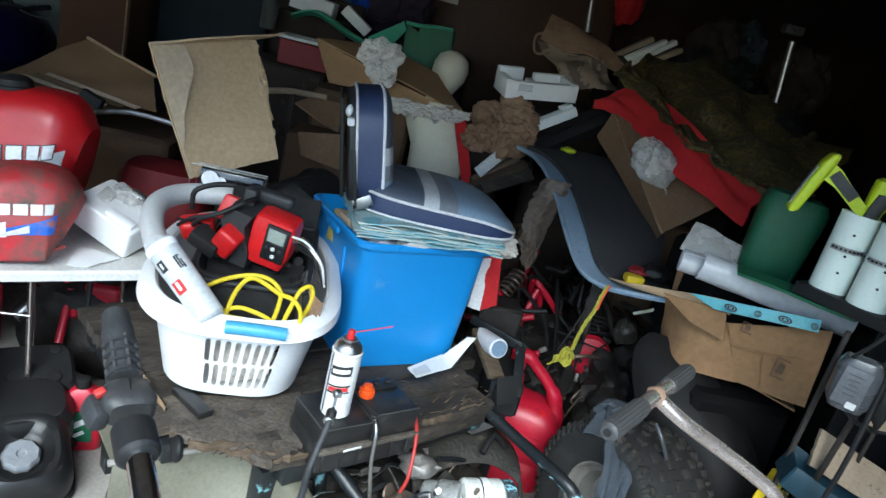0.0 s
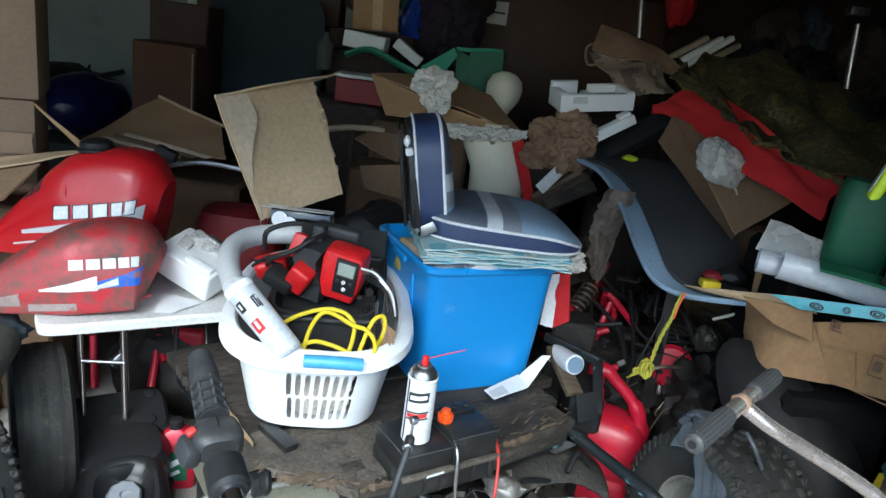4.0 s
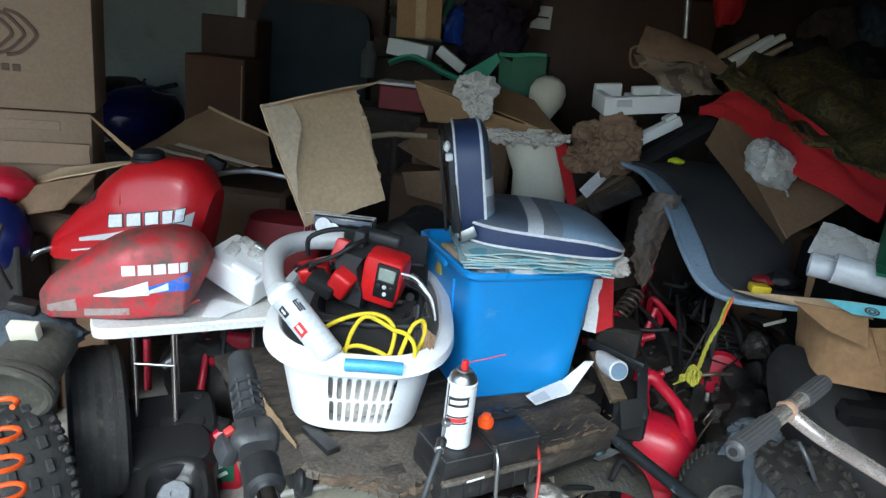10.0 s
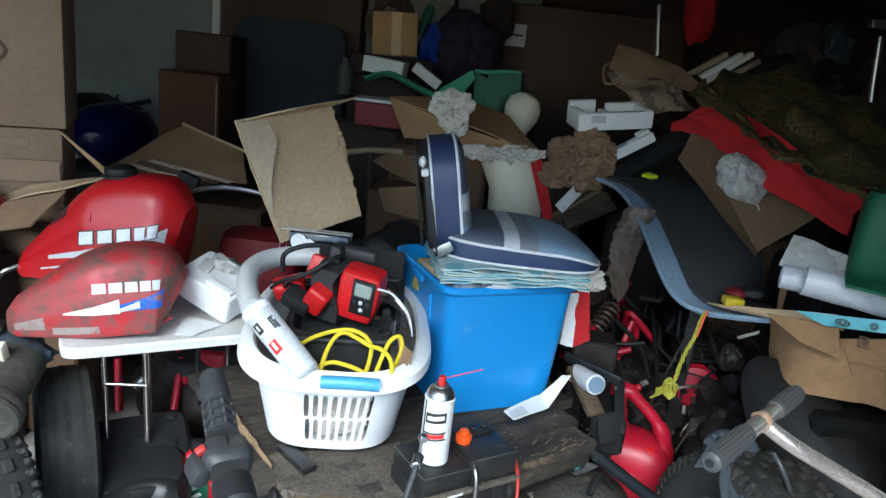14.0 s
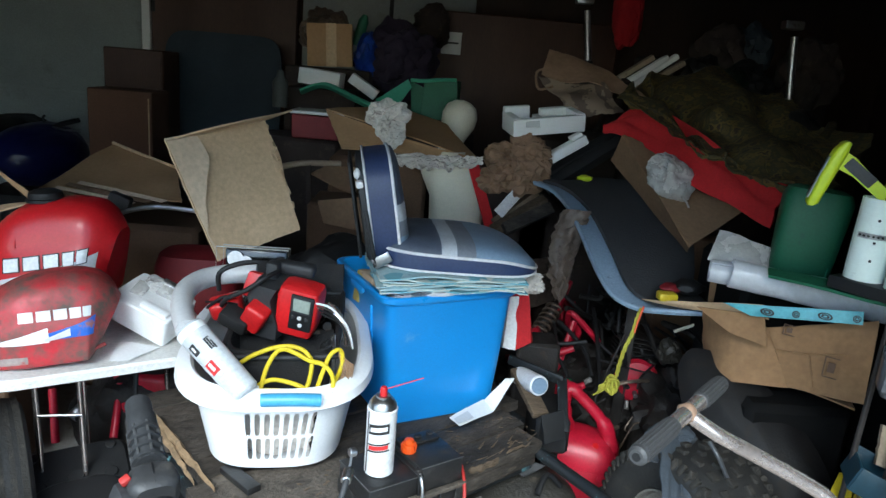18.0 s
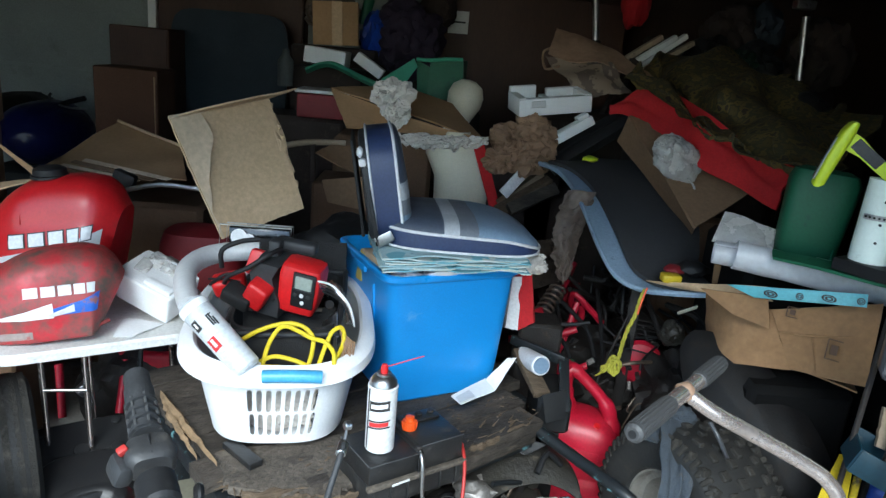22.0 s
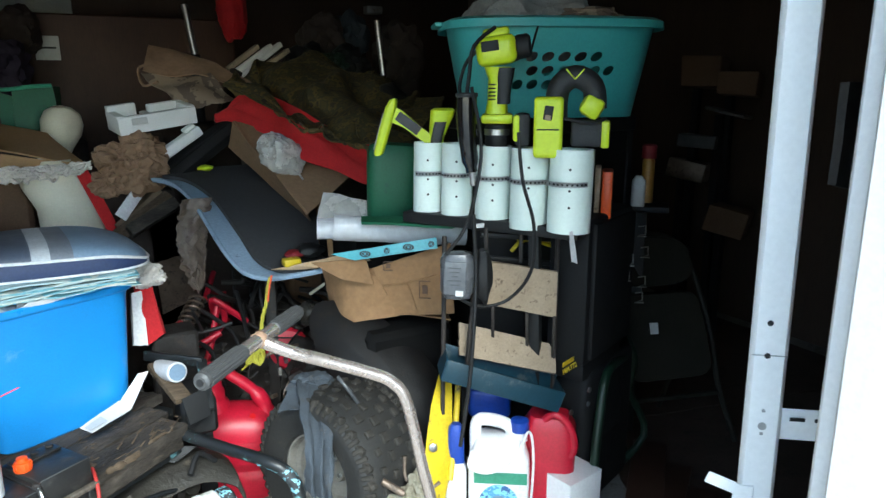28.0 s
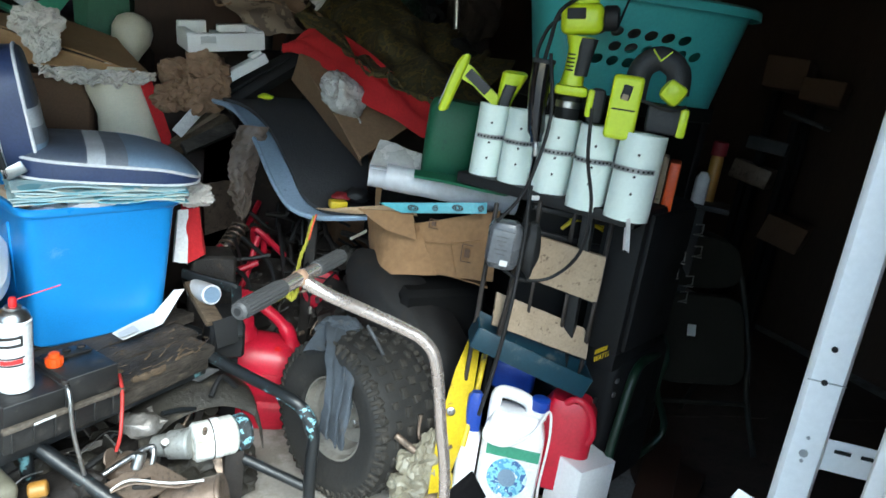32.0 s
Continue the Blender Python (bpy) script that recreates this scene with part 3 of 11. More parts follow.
M_floral = blotched("patterned_paper", [(0.27, 0.2, 0.145), (0.25, 0.185, 0.13), (0.12, 0.085, 0.062), (0.26, 0.195, 0.14)], 12)
M_chipteal = blotched("flaking_teal_paint", [(0.02, 0.023, 0.026), (0.016, 0.022, 0.025), (0.03, 0.035, 0.04), (0.22, 0.46, 0.54), (0.02, 0.024, 0.027)], 60, 0.6)
M_chipwhite = mat("flaking_white_paint", (0.7, 0.71, 0.67), 0.5, dark=(0.5, 0.5, 0.45), scale=9, bump=0.25, dirt=(0.26, 0.23, 0.18), dirty=0.4, soft=0.08)
M_maps = striped("edges_of_folded_maps", (0.16, 0.36, 0.42), (0.5, 0.55, 0.5), 26, 0.8, 0.5, 2, 0.25)
M_maptop = mat("folded_map_paper", (0.3, 0.46, 0.5), 0.75, dark=(0.5, 0.54, 0.5), scale=13, bump=0.2, dirt=(0.1, 0.2, 0.24), dirty=0.2)
M_screen = mat("lcd_screen", (0.3, 0.34, 0.3), 0.2, bump=0)
M_label = mat("printed_white_label", (0.8, 0.8, 0.8), 0.4, bump=0.02)
M_labelblue = blotched("blue_green_print", [(0.75, 0.8, 0.82), (0.1, 0.3, 0.5), (0.25, 0.55, 0.62), (0.05, 0.12, 0.3), (0.5, 0.7, 0.75)], 38, 0.4)
M_labelred = mat("red_print", (0.6, 0.03, 0.03), 0.4, bump=0)
M_ink = mat("black_print", (0.02, 0.02, 0.02), 0.5, bump=0)
M_inkbrown = mat("dark_brown_print", (0.12, 0.07, 0.045), 0.8, bump=0)
M_blueprint = mat("blue_print", (0.02, 0.12, 0.55), 0.4, dirt=(0.25, 0.1, 0.1), dirty=0.2)
M_silverprint = mat("silver_print", (0.6, 0.6, 0.6), 0.35, dark=(0.5, 0.5, 0.5), bump=0.02, dirt=(0.35, 0.22, 0.22), dirty=0.12, soft=0.15, spread=0.04)
M_tapeplain = mat("teal_tape", (0.12, 0.42, 0.48), 0.35, dark=(0.1, 0.37, 0.43), scale=9, bump=0.03)
M_copper = mat("rusty_copper", (0.2, 0.15, 0.115), 0.42, 0.5, dark=(0.11, 0.08, 0.06), scale=14, bump=0.25, dirt=(0.06, 0.05, 0.042), dirty=0.4, soft=0.15)
M_bluepaint = mat("dark_blue_gloss", (0.006, 0.009, 0.06), 0.3, scale=5, bump=0.03, spec=0.25)
M_bluecap = mat("blue_cap_plastic", (0.015, 0.06, 0.38), 0.4, scale=5)
M_clearwhite = mat("thin_white_film", (0.75, 0.75, 0.77), 0.35, dark=(0.6, 0.6, 0.63), scale=12, bump=0.2)
M_purple = mat("dark_purple_cloth", (0.025, 0.016, 0.034), 0.9, scale=8)
# far filler: the dimness of the back is put into this colour
M_far = mat("dimmed_clutter_filler", (0.035, 0.024, 0.019), 0.9, scale=6, bump=0.3, dirt=(0.06, 0.042, 0.032), dirty=0.3)

# ---- the garage
def setting(name, bm, material, label, category=""):
    return solo(name, bm, material, label, category or name.split("_")[0], kind="structure")


def block(x0, x1, y0, y1, z0, z1, bev=0.003):
    return box(x1 - x0, y1 - y0, z1 - z0, bev, 1, Matrix.Translation(((x0 + x1) / 2, (y0 + y1) / 2, (z0 + z1) / 2)))


setting("ground", block(-60, 60, -90, 0.098, -0.6, -0.02, 0), M_gravel, "grey gravel drive in front of the garage")
setting("floor", block(-3.9, 3.8, 0.1, 5.7, -0.2, 0, 0), M_concrete, "stained grey concrete garage floor")
setting("ceiling", block(-3.9, 3.8, 0.1, 5.7, 2.5, 2.62, 0), M_ceiling, "dim board ceiling of the garage")
setting("wall_left", block(-3.9, -3.75, 0.1, 5.5, 0, 2.5, 0), M_walldark, "dark bare board side wall")
setting("wall_right", block(3.6, 3.8, 0.1, 5.5, 0, 2.5, 0), M_walldark, "dark bare board side wall in shadow")
back = setting("wall_back", block(-3.9, 3.8, 5.5, 5.7, 0, 2.5, 0), M_walldark, "dark back wall of the garage")
wp = setting("wall_panel", block(-3.74, -2.12, 5.44, 5.495, 0.0, 2.5, 0.004), M_wallwhite, "pale painted panel on the back wall", "wall")
for z in (1.02, 1.75):
    part("seam_strip", block(-3.74, -2.12, 5.43, 5.439, z, z + 0.02, 0.002), M_wallwhite, wp, world=True)
wp2 = setting("wall_panel_inner", block(-0.95, 0.35, 5.44, 5.495, 1.3, 2.1, 0.004), M_wallwhite, "pale painted panel behind the stored boxes", "wall")
part("seam_strip", block(-0.30, -0.27, 5.42, 5.438, 1.3, 2.1, 0.002), M_black, wp2, world=True)
setting("wall_front_right", block(1.14, 3.8, 0.1, 0.24, 0, 2.5, 0), M_walldark, "front wall beside the door opening", "wall")
setting("wall_front_left", block(-3.9, -3.2, 0.1, 0.24, 0, 2.5, 0), M_walldark, "front wall beside the door opening", "wall")
# out of view; set low to keep sky light off the back
setting("wall_header", block(-3.198, 1.138, 0.1, 0.24, 1.98, 2.5, 0), M_walldark, "header over the wide door opening", "wall")

casing = thing("door_casing", (1.06, 0.16, 0), "white painted wooden door jamb with nail heads", "door frame", kind="structure")
part("jamb", block(0.925, 1.138, 0.085, 0.232, 0.0, 1.978, 0.006), M_casing, casing, world=True)
part("stop_moulding", block(0.905, 0.923, 0.16, 0.20, 0.0, 1.978, 0.004), M_casing, casing, world=True)
for k in range(9):
    z = 0.25 + 0.22 * k
    part("nail_head", rod((0.924, 0.12 + 0.01 * (k % 2), z), (0.921, 0.12 + 0.01 * (k % 2), z), 0.005, 10), M_iron, casing, world=True)

M_strap0 = mat("dull_zinc", (0.42, 0.43, 0.43), 0.4, 0.3, dark=(0.3, 0.31, 0.31), scale=14, bump=0.06)
track = thing("door_track", (1.05, 0.37, 0), "bright galvanised vertical garage door track", "door track", kind="structure")
rail = [(-0.032, 0.012), (-0.032, 0.002), (-0.026, -0.004), (0.024, -0.004), (0.032, 0.004), (0.032, 0.03), (0.026, 0.036), (0.014, 0.036), (0.014, 0.033), (0.025, 0.033), (0.029, 0.029), (0.029, 0.006), (0.022, 0.0), (-0.025, 0.0), (-0.029, 0.004), (-0.029, 0.012)]
turned = pose(1.076, 0.387, 0, 0, -1.2, 0) @ pose(0, 0, 0, 0, 0, -42)
bm = loft([[(x * 0.80, y, z) for x, y in rail] for z in (0.45, 1.97)], True, turned)
part("rail", bm, M_galv, track, world=True, sharp=50)
for z in (0.70, 0.972, 1.022, 1.5, 1.55, 1.9):
    bm = cyl(0.0042, 0.002, 10, m=turned @ pose(-0.004, -0.005, z, 90, 0, 0))
    part("bolt_hole", bm, M_black, track, world=True)
part("seam_line", box(0.05, 0.002, 0.0015, 0.0005, 1, turned @ pose(0.0, -0.0045, 0.972)), M_strap0, track, world=True)
for z in (0.885, 0.86, 0.848):
    part("rivet_mark", cyl(0.006 if z == 0.86 else 0.0025, 0.0015, 12, m=turned @ pose(-0.002, -0.0045, z, 90, 0, 0)), M_strap0, track, world=True)
for z in (0.86, 1.75):
    bracket = part("bracket", join(box(0.10, 0.003, 0.05, 0.002, 1, pose(1.115, 0.352, z, 0, 0, -38)), box(0.05, 0.003, 0.05, 0.002, 1, pose(1.145, 0.29, z, 0, 0, -88))), M_galv, track, world=True)
    for k in (-0.02, 0.015):
        part("slot", box(0.022, 0.002, 0.006, 0.001, 1, pose(1.115, 0.349, z, 0, 0, -38) @ pose(k, -0.0025, 0.01)), M_black, bracket, world=True)
part("track_foot", join(box(0.05, 0.004, 0.02, 0.002, 1, turned @ pose(-0.05, -0.006, 0.76, 0, 20, 0)), box(0.03, 0.004, 0.05, 0.002, 1, turned @ pose(-0.02, -0.006, 0.735))), M_galv, track, world=True)
for k, (x, y) in enumerate(((1.5, 0.30), (2.0, 0.30), (2.6, 0.30))):
    solo("wall_stud", block(x, x + 0.04, y - 0.05, y + 0.04, 0, 2.5), M_studs, "rough pine stud of the front wall", "stud", "wall studs", "structure")

# ---- the wooden cart bed with the things on it
bed = thing("cart_bed", pose(-0.148, 1.682, 0.405, 0, 0, 38), "rotten dark wooden cart bed with splintered planks", "cart bed")
rnd = random.Random(4)
for k in range(8):
    y = -0.312 + 0.098 * k
    left, right = -0.42 + rnd.uniform(-0.03, 0.02), 0.53 + rnd.uniform(-0.03, 0.03)
    if k < 2:
        left, right = (-0.262, 0.42) if k == 0 else (-0.33, 0.45)
    bm = panel((left, y - 0.046, 0.03), (right, y - 0.046, 0.03), (right, y + 0.046, 0.03), (left, y + 0.046, 0.03), 0.028, 48, 6, 0.010, 9, 0.022 if k < 2 else 0.008, k * 3.1)
    part("plank", bm, M_oldwood, bed)
SPL = [(-0.33, -0.27, 0.14, -20, 0.02), (-0.29, -0.315, 0.1, -28, 0.018), (-0.2, -0.362, 0.12, -4, 0.012), (0.2, -0.362, 0.1, 2, 0.01), (0.33, -0.352, 0.08, -2, 0.008), (-0.08, -0.364, 0.14, 2, 0.01)]
for k, (x, y, l, a, w) in enumerate(SPL):
    rings = []
    for j in range(11):
        u = j / 10
        h = w * (0.25 + 0.75 * math.sin(math.pi * min(1, 0.12 + u * 0.8))) * rnd.uniform(0.3, 0.75)
        c, t = w * rnd.uniform(-0.3, 0.3), rnd.uniform(0.003, 0.008)
        rings.append([((u - 0.5) * l, c - h, -t), ((u - 0.5) * l, c + h, -t), ((u - 0.5) * l, c + h * rnd.uniform(0.4, 0.9), t), ((u - 0.5) * l, c, t * 1.5), ((u - 0.5) * l, c - h * 0.7, t)])
    bm = loft(rings)
    bm.transform(pose(x, y, 0.043, 2, 2, a))
    part("splinter", bm, M_splinter, bed, "torn splinter of pale wood")
for k in range(60):
    if k % 20 == 0:
        chips = []
    chips.append(box(rnd.uniform(0.006, 0.022), rnd.uniform(0.002, 0.006), 0.002, 0.0005, 1, pose(rnd.uniform(-0.25, 0.44), rnd.uniform(-0.34, -0.15), 0.0485, rnd.uniform(-12, 12), rnd.uniform(-12, 12), rnd.uniform(-60, 60))))
    if k % 20 == 19:
        tagged(part("wood_chips", join(*chips), M_splinter, bed), kind="stuff")
BR = [Vector(p) for p in ((-0.418, 1.398, 0), (-0.349, 1.275, 0), (-0.135, 1.237, 0), (-0.053, 1.336, 0), (-0.113, 1.529, 0))]
rim = []
for a, b in zip(BR, BR[1:] + BR[:1]):
    for k in range(14):
        p = a.lerp(b, k / 14)
        n = (b - a).cross(Vector((0, 0, 1))).normalized()
        rim.append(p + n * 0.014 * noise.noise(p * 38) + n * 0.01 * noise.noise(p * 90))
BRC = sum(rim, Vector()) / len(rim)
part("broken_board", loft([[tuple(BRC.lerp(p, s) + Vector((0, 0, 0.4485 + dz + (0.004 * noise.noise(p * 30 * s) if s > 0.02 else 0)))) for p in rim] for s, dz in ((0.01, -0.016), (0.99, -0.018), (1.0, -0.004), (0.97, 0.003), (0.7, 0.005), (0.35, 0.004), (0.01, 0.005))], True), M_board, bed, "dusty broken board with a splintered edge", world=True)
for k in range(26):
    p = BR[0].lerp(BR[1], k / 13) if k < 13 else BR[1].lerp(BR[2], (k - 13) / 13)
    d = Vector((math.sin(2.3 * k) * 0.5, -0.6 - 0.3 * math.sin(k), 0)).normalized() if k >= 13 else Vector((-0.8, -0.5 - 0.2 * math.sin(3 * k), 0)).normalized()
    l = 0.012 + 0.012 * abs(math.sin(1.7 * k))
    part("splinter", rod(p - d * 0.03 + Vector((0, 0, 0.448)), p + d * l + Vector((0, 0, 0.442 + 0.004 * math.sin(k))), 0.004, 5, 0, 0.001), M_splinter, bed, world=True)
for k in range(16):
    x, y = rnd.uniform(0.1, 0.42), rnd.uniform(-0.366, -0.27)
    a, l = rnd.uniform(-25, 25), rnd.uniform(0.015, 0.05)
    part("splinter", rod((x, y, 0.046), (x + l * math.cos(math.radians(a)), y + l * math.sin(math.radians(a)), 0.048 + rnd.uniform(0.0, 0.012)), rnd.uniform(0.0015, 0.0035), 5, 0, 0.0006), M_splinter, bed)
for (a, b), w in ((((-0.632, 1.642, 0.458), (-0.388, 1.333, 0.462)), 0.02), (((-0.60, 1.585, 0.454), (-0.44, 1.36, 0.456)), 0.012)):
    a, b = Vector(a), Vector(b)
    n = (b - a).cross(Vector((0, 0, 1))).normalized()
    rings = []
    for k in range(25):
        u = k / 24
        h = w * max(0.04, math.sin(math.pi * u ** 0.6)) * (0.7 + 0.5 * noise.noise(Vector((u * 14, w * 90, 0))))
        p = a.lerp(b, u) + n * 0.006 * noise.noise(Vector((u * 9, w * 50, 3)))
        rings.append([tuple(p - n * h + Vector((0, 0, -0.004))), tuple(p + n * h + Vector((0, 0, -0.004))), tuple(p + n * h * 0.6 + Vector((0, 0, 0.005))), tuple(p - n * h * 0.2 + Vector((0, 0, 0.008)))])
    part("split_sliver", loft(rings), M_sliver, bed, "long pale sliver split off the boards", world=True)
part("dark_offcut", bar((-0.388, 1.424, 0.462), (-0.302, 1.342, 0.462), 0.034, 0.016, 0.002), M_battery, bed, "dark offcut of board", world=True)
part("crumbled_wood", creased((0.11, -0.315, 0.05), (0.035, 0.03, 0.012), 5, 4, 0.9, 2.2), M_splinter, bed, "crumbled rotten wood", sharp=20)
part("edge_board", wobble(box(0.40, 0.05, 0.04, 0.006, 2, pose(0.2, -0.34, 0.0, 0, 0, 2)), 0.003, 14), M_oldwood, bed)
part("side_rail", bar((-0.40, -0.18, -0.02), (-0.40, 0.40, -0.02), 0.04, 0.05), M_blackpaint, bed)
part("side_rail", bar((0.50, -0.2, -0.02), (0.50, 0.40, -0.02), 0.05, 0.06), M_blackpaint, bed)
part("front_rail", bar((-0.22, -0.33, -0.015), (0.4, -0.33, -0.015), 0.04, 0.05), M_blackpaint, bed, "black angle iron with scuffed blue paint")
for x, y in ((-0.36, 0.28), (0.44, 0.28), (-0.22, -0.28), (0.36, -0.28)):
    part("leg", bar((x, y, -0.405), (x, y, -0.03), 0.05, 0.05), M_blackpaint, bed)
und = thing("mower_deck_shell", (-0.3, 1.3, 0.0), "olive grey plastic mower shell under the cart bed", "mower shell")
M_olive = mat("dusty_olive_plastic", (0.18, 0.17, 0.125), 0.5, dark=(0.12, 0.112, 0.08), scale=4, bump=0.1, dirt=(0.1, 0.09, 0.07), dirty=0.25, soft=0.2)
part("shell_side", panel((-0.46, 1.26, 0.36), (-0.18, 1.42, 0.37), (-0.10, 1.30, 0.12), (-0.42, 1.08, 0.10), 0.006, 14, 10, 0.012, 4, 0.0, 3, 0.05), M_olive, und, world=True)
part("shell_rim", tube([(-0.47, 1.255, 0.362), (-0.32, 1.33, 0.372), (-0.17, 1.415, 0.374)], 0.008, 8), M_rim, und, "pale rim along the top edge", world=True)
part("shell_top", panel((-0.46, 1.26, 0.355), (-0.18, 1.42, 0.365), (-0.25, 1.56, 0.34), (-0.56, 1.42, 0.33), 0.006, 10, 8, 0.01, 5, 0.0, 8), M_olive, und, world=True)
part("shell_rib", wobble(box(0.06, 0.2, 0.18, 0.02, 3, pose(-0.1, 1.32, 0.27, 0, 8, 30)), 0.004, 9), M_olive, und, world=True)
part("shell_block", wobble(box(0.16, 0.12, 0.2, 0.03, 3, pose(0.02, 1.33, 0.19, 0, 0, 36)), 0.006, 9), M_iron, und, world=True)
part("shell_foot", block(-0.34, -0.12, 1.2, 1.45, 0.0, 0.12, 0.02), M_black, und, world=True)
bat = thing("car_battery", pose(0.024, 1.381, 0.462, 0, 0, 33.5), "dusty black car battery with a stepped top", "battery")
part("case", box(0.252, 0.142, 0.066, 0.005, 2, pose(0, 0.004, -0.007)), M_battery, bat)
part("lid", wobble(box(0.126, 0.14, 0.05, 0.005, 2, pose(-0.062, 0, 0.0485)), 0.001, 20), M_battery, bat)
part("lid", wobble(box(0.116, 0.14, 0.065, 0.005, 2, pose(0.065, 0.002, 0.0555)), 0.001, 20), M_battery, bat)
part("vent_strip", box(0.10, 0.04, 0.006, 0.002, 2, pose(0.066, 0.042, 0.0905)), M_battery, bat)
for k in range(3):
    part("cell_plug", cyl(0.009, 0.005, 14, bev=0.001, m=pose(0.032 + 0.034 * k, 0.042, 0.095)), M_iron, bat)
part("lid_edge", bar((-0.124, -0.071, 0.0725), (0.0, -0.071, 0.0725), 0.003, 0.003, 0.001), M_gripgrey, bat, "worn grey edge")
part("lid_edge", bar((0.008, -0.069, 0.088), (0.122, -0.069, 0.088), 0.003, 0.003, 0.001), M_gripgrey, bat, "worn grey edge")
part("lid_edge", bar((-0.125, -0.068, 0.0725), (-0.125, 0.068, 0.0725), 0.003, 0.003, 0.001), M_gripgrey, bat, "worn grey edge")
part("hold_down_strap", box(0.012, 0.147, 0.004, 0.001, 1, pose(0.003, 0.0, 0.0745)), M_black, bat)
part("strap_end", box(0.012, 0.004, 0.05, 0.001, 1, pose(0.003, -0.0735, 0.05)), M_black, bat)
part("ledge", box(0.262, 0.014, 0.012, 0.003, 2, pose(0.0, -0.074, 0.021)), M_board, bat)
for k in range(6):
    part("case_rib", box(0.005, 0.005, 0.05, 0.001, 1, pose(-0.11 + 0.044 * k, -0.0685, -0.012)), M_battery, bat)
part("scuff", box(0.045, 0.002, 0.006, 0.0008, 1, pose(-0.05, -0.0815, 0.02, 0, -3, 0)), M_silverprint, bat, "pale scuff mark")
part("terminal", cyl(0.009, 0.02, 14, bev=0.002, m=pose(0.006, -0.06, 0.065)), M_iron, bat)
part("cable", tube([(0.006, -0.06, 0.078), (0.0, -0.086, 0.055), (0.0, -0.094, -0.02), (0.012, -0.1, -0.10), (0.035, -0.096, -0.2)], 0.0048, 10), M_steel, bat, "bare braided cable")
part("red_lead", tube([(0.165, 1.43, 0.50), (0.170, 1.395, 0.49), (0.172, 1.37, 0.47), (0.171, 1.345, 0.44), (0.168, 1.325, 0.40), (0.16, 1.33, 0.36)], 0.0042, 10), M_leadred, bat, "dull red battery lead", world=True)

def aerosol(m, label):
    t = thing("spray_can", m, label, "spray can")
    b = part("body", lathe([(0.029, 0), (0.0325, 0.003), (0.0325, 0.15), (0.0335, 0.152), (0.0335, 0.155), (0.031, 0.158)], 36), M_label, t, "white body")
    part("stripe", lathe([(0.0328, 0.004), (0.0328, 0.148)], 36, open_ends=True), M_label, b)
    for z0, z1, a0, a1, mt in ((0.102, 0.126, -52, 30, M_ink), (0.109, 0.119, -44, 22, M_label), (0.076, 0.08, -54, 34, M_ink), (0.06, 0.064, -54, 34, M_ink), (0.065, 0.075, -50, 28, M_labelred), (0.004, 0.15, -64, -56, M_ink), (0.004, 0.15, 100, 128, M_labelred)):
        ring = []
        for z in (z0, z1):
            ring.append([((0.0336 if mt is not M_label else 0.0339) * math.cos(radians(a0 + (a1 - a0) * k / 10 - 90)), (0.0336 if mt is not M_label else 0.0339) * math.sin(radians(a0 + (a1 - a0) * k / 10 - 90)), z + 0.006 * k / 10) for k in range(11)])
        q = bmesh.new()
        rows = [[q.verts.new(p) for p in r] for r in ring]
        for k in range(10):
            q.faces.new((rows[0][k], rows[0][k + 1], rows[1][k + 1], rows[1][k]))
        part("print_bar", q, mt, b)
    part("shoulder", lathe([(0.0315, 0.156), (0.030, 0.166), (0.024, 0.175), (0.016, 0.179), (0.016, 0.184)], 32), M_steel, t, "bare metal shoulder")
    n = part("nozzle", lathe([(0.008, 0.182), (0.008, 0.198), (0.006, 0.203)], 16), M_toolred, t, "red nozzle")
    part("straw", rod((0, 0, 0.196), (0.085, 0.01, 0.222), 0.0013, 8), M_toolred, n)
    return t


aerosol(pose(-0.028, 1.335, 0.536, 0, 0, 4), "white and silver spray can with a red straw nozzle")
cap = thing("orange_stopper", Matrix.Translation((0.036, 1.40, 0.55)) @ Matrix.Scale(0.82, 4), "small orange plastic stopper lying on the battery", "stopper")
part("lid_shell", lathe([(0.021, 0), (0.022, 0.004), (0.020, 0.024), (0.014, 0.026), (0.013, 0.036), (0.004, 0.038)], 28), M_orange, cap)
for k in range(14):
    a = 2 * math.pi * k / 14
    part("rib", box(0.002, 0.002, 0.018, 0.0005, 1, pose(0.0217 * math.cos(a), 0.0217 * math.sin(a), 0.013, 0, 0, math.degrees(a))), M_orange, cap)

# ---- white laundry basket
def basket_shell(rim_a, rim_b, low_a, low_b, height, nexp=2.8):
    def f(u, v):
        t = 2 * math.pi * u
        c, s = math.cos(t), math.sin(t)
        c = math.copysign(abs(c) ** (nexp / 2), c)
        s = math.copysign(math.sqrt(max(0.0, 1 - c * c)), s)
        a, b = low_a + (rim_a - low_a) * v, low_b + (rim_b - low_b) * v
        return Vector((a * math.copysign(abs(c) ** (2 / nexp), c), b * math.copysign(abs(s) ** (2 / nexp), s), height * v))
    return f


BX = pose(-0.312, 1.644, 0.474, 0, 0, 8) @ Matrix.Diagonal((0.88, 0.9, 0.86, 1))
wb = thing("laundry_basket", BX, "white plastic laundry basket with slotted end and blue handle", "laundry basket")
HB = 0.26
shell = basket_shell(0.235, 0.325, 0.188, 0.255, HB, 3.2)
holes = {}
NU = 56
for k in range(-3, 5):
    for j in (1, 2):
        holes[(42 + k) % NU, j] = (0.6, 0.92, 0.16)
def slotted(u, v):
    return shell(u, float(np.interp(v * 4, (0, 1, 2, 3, 4), (0.0, 0.1, 0.42, 0.74, 1.0))))
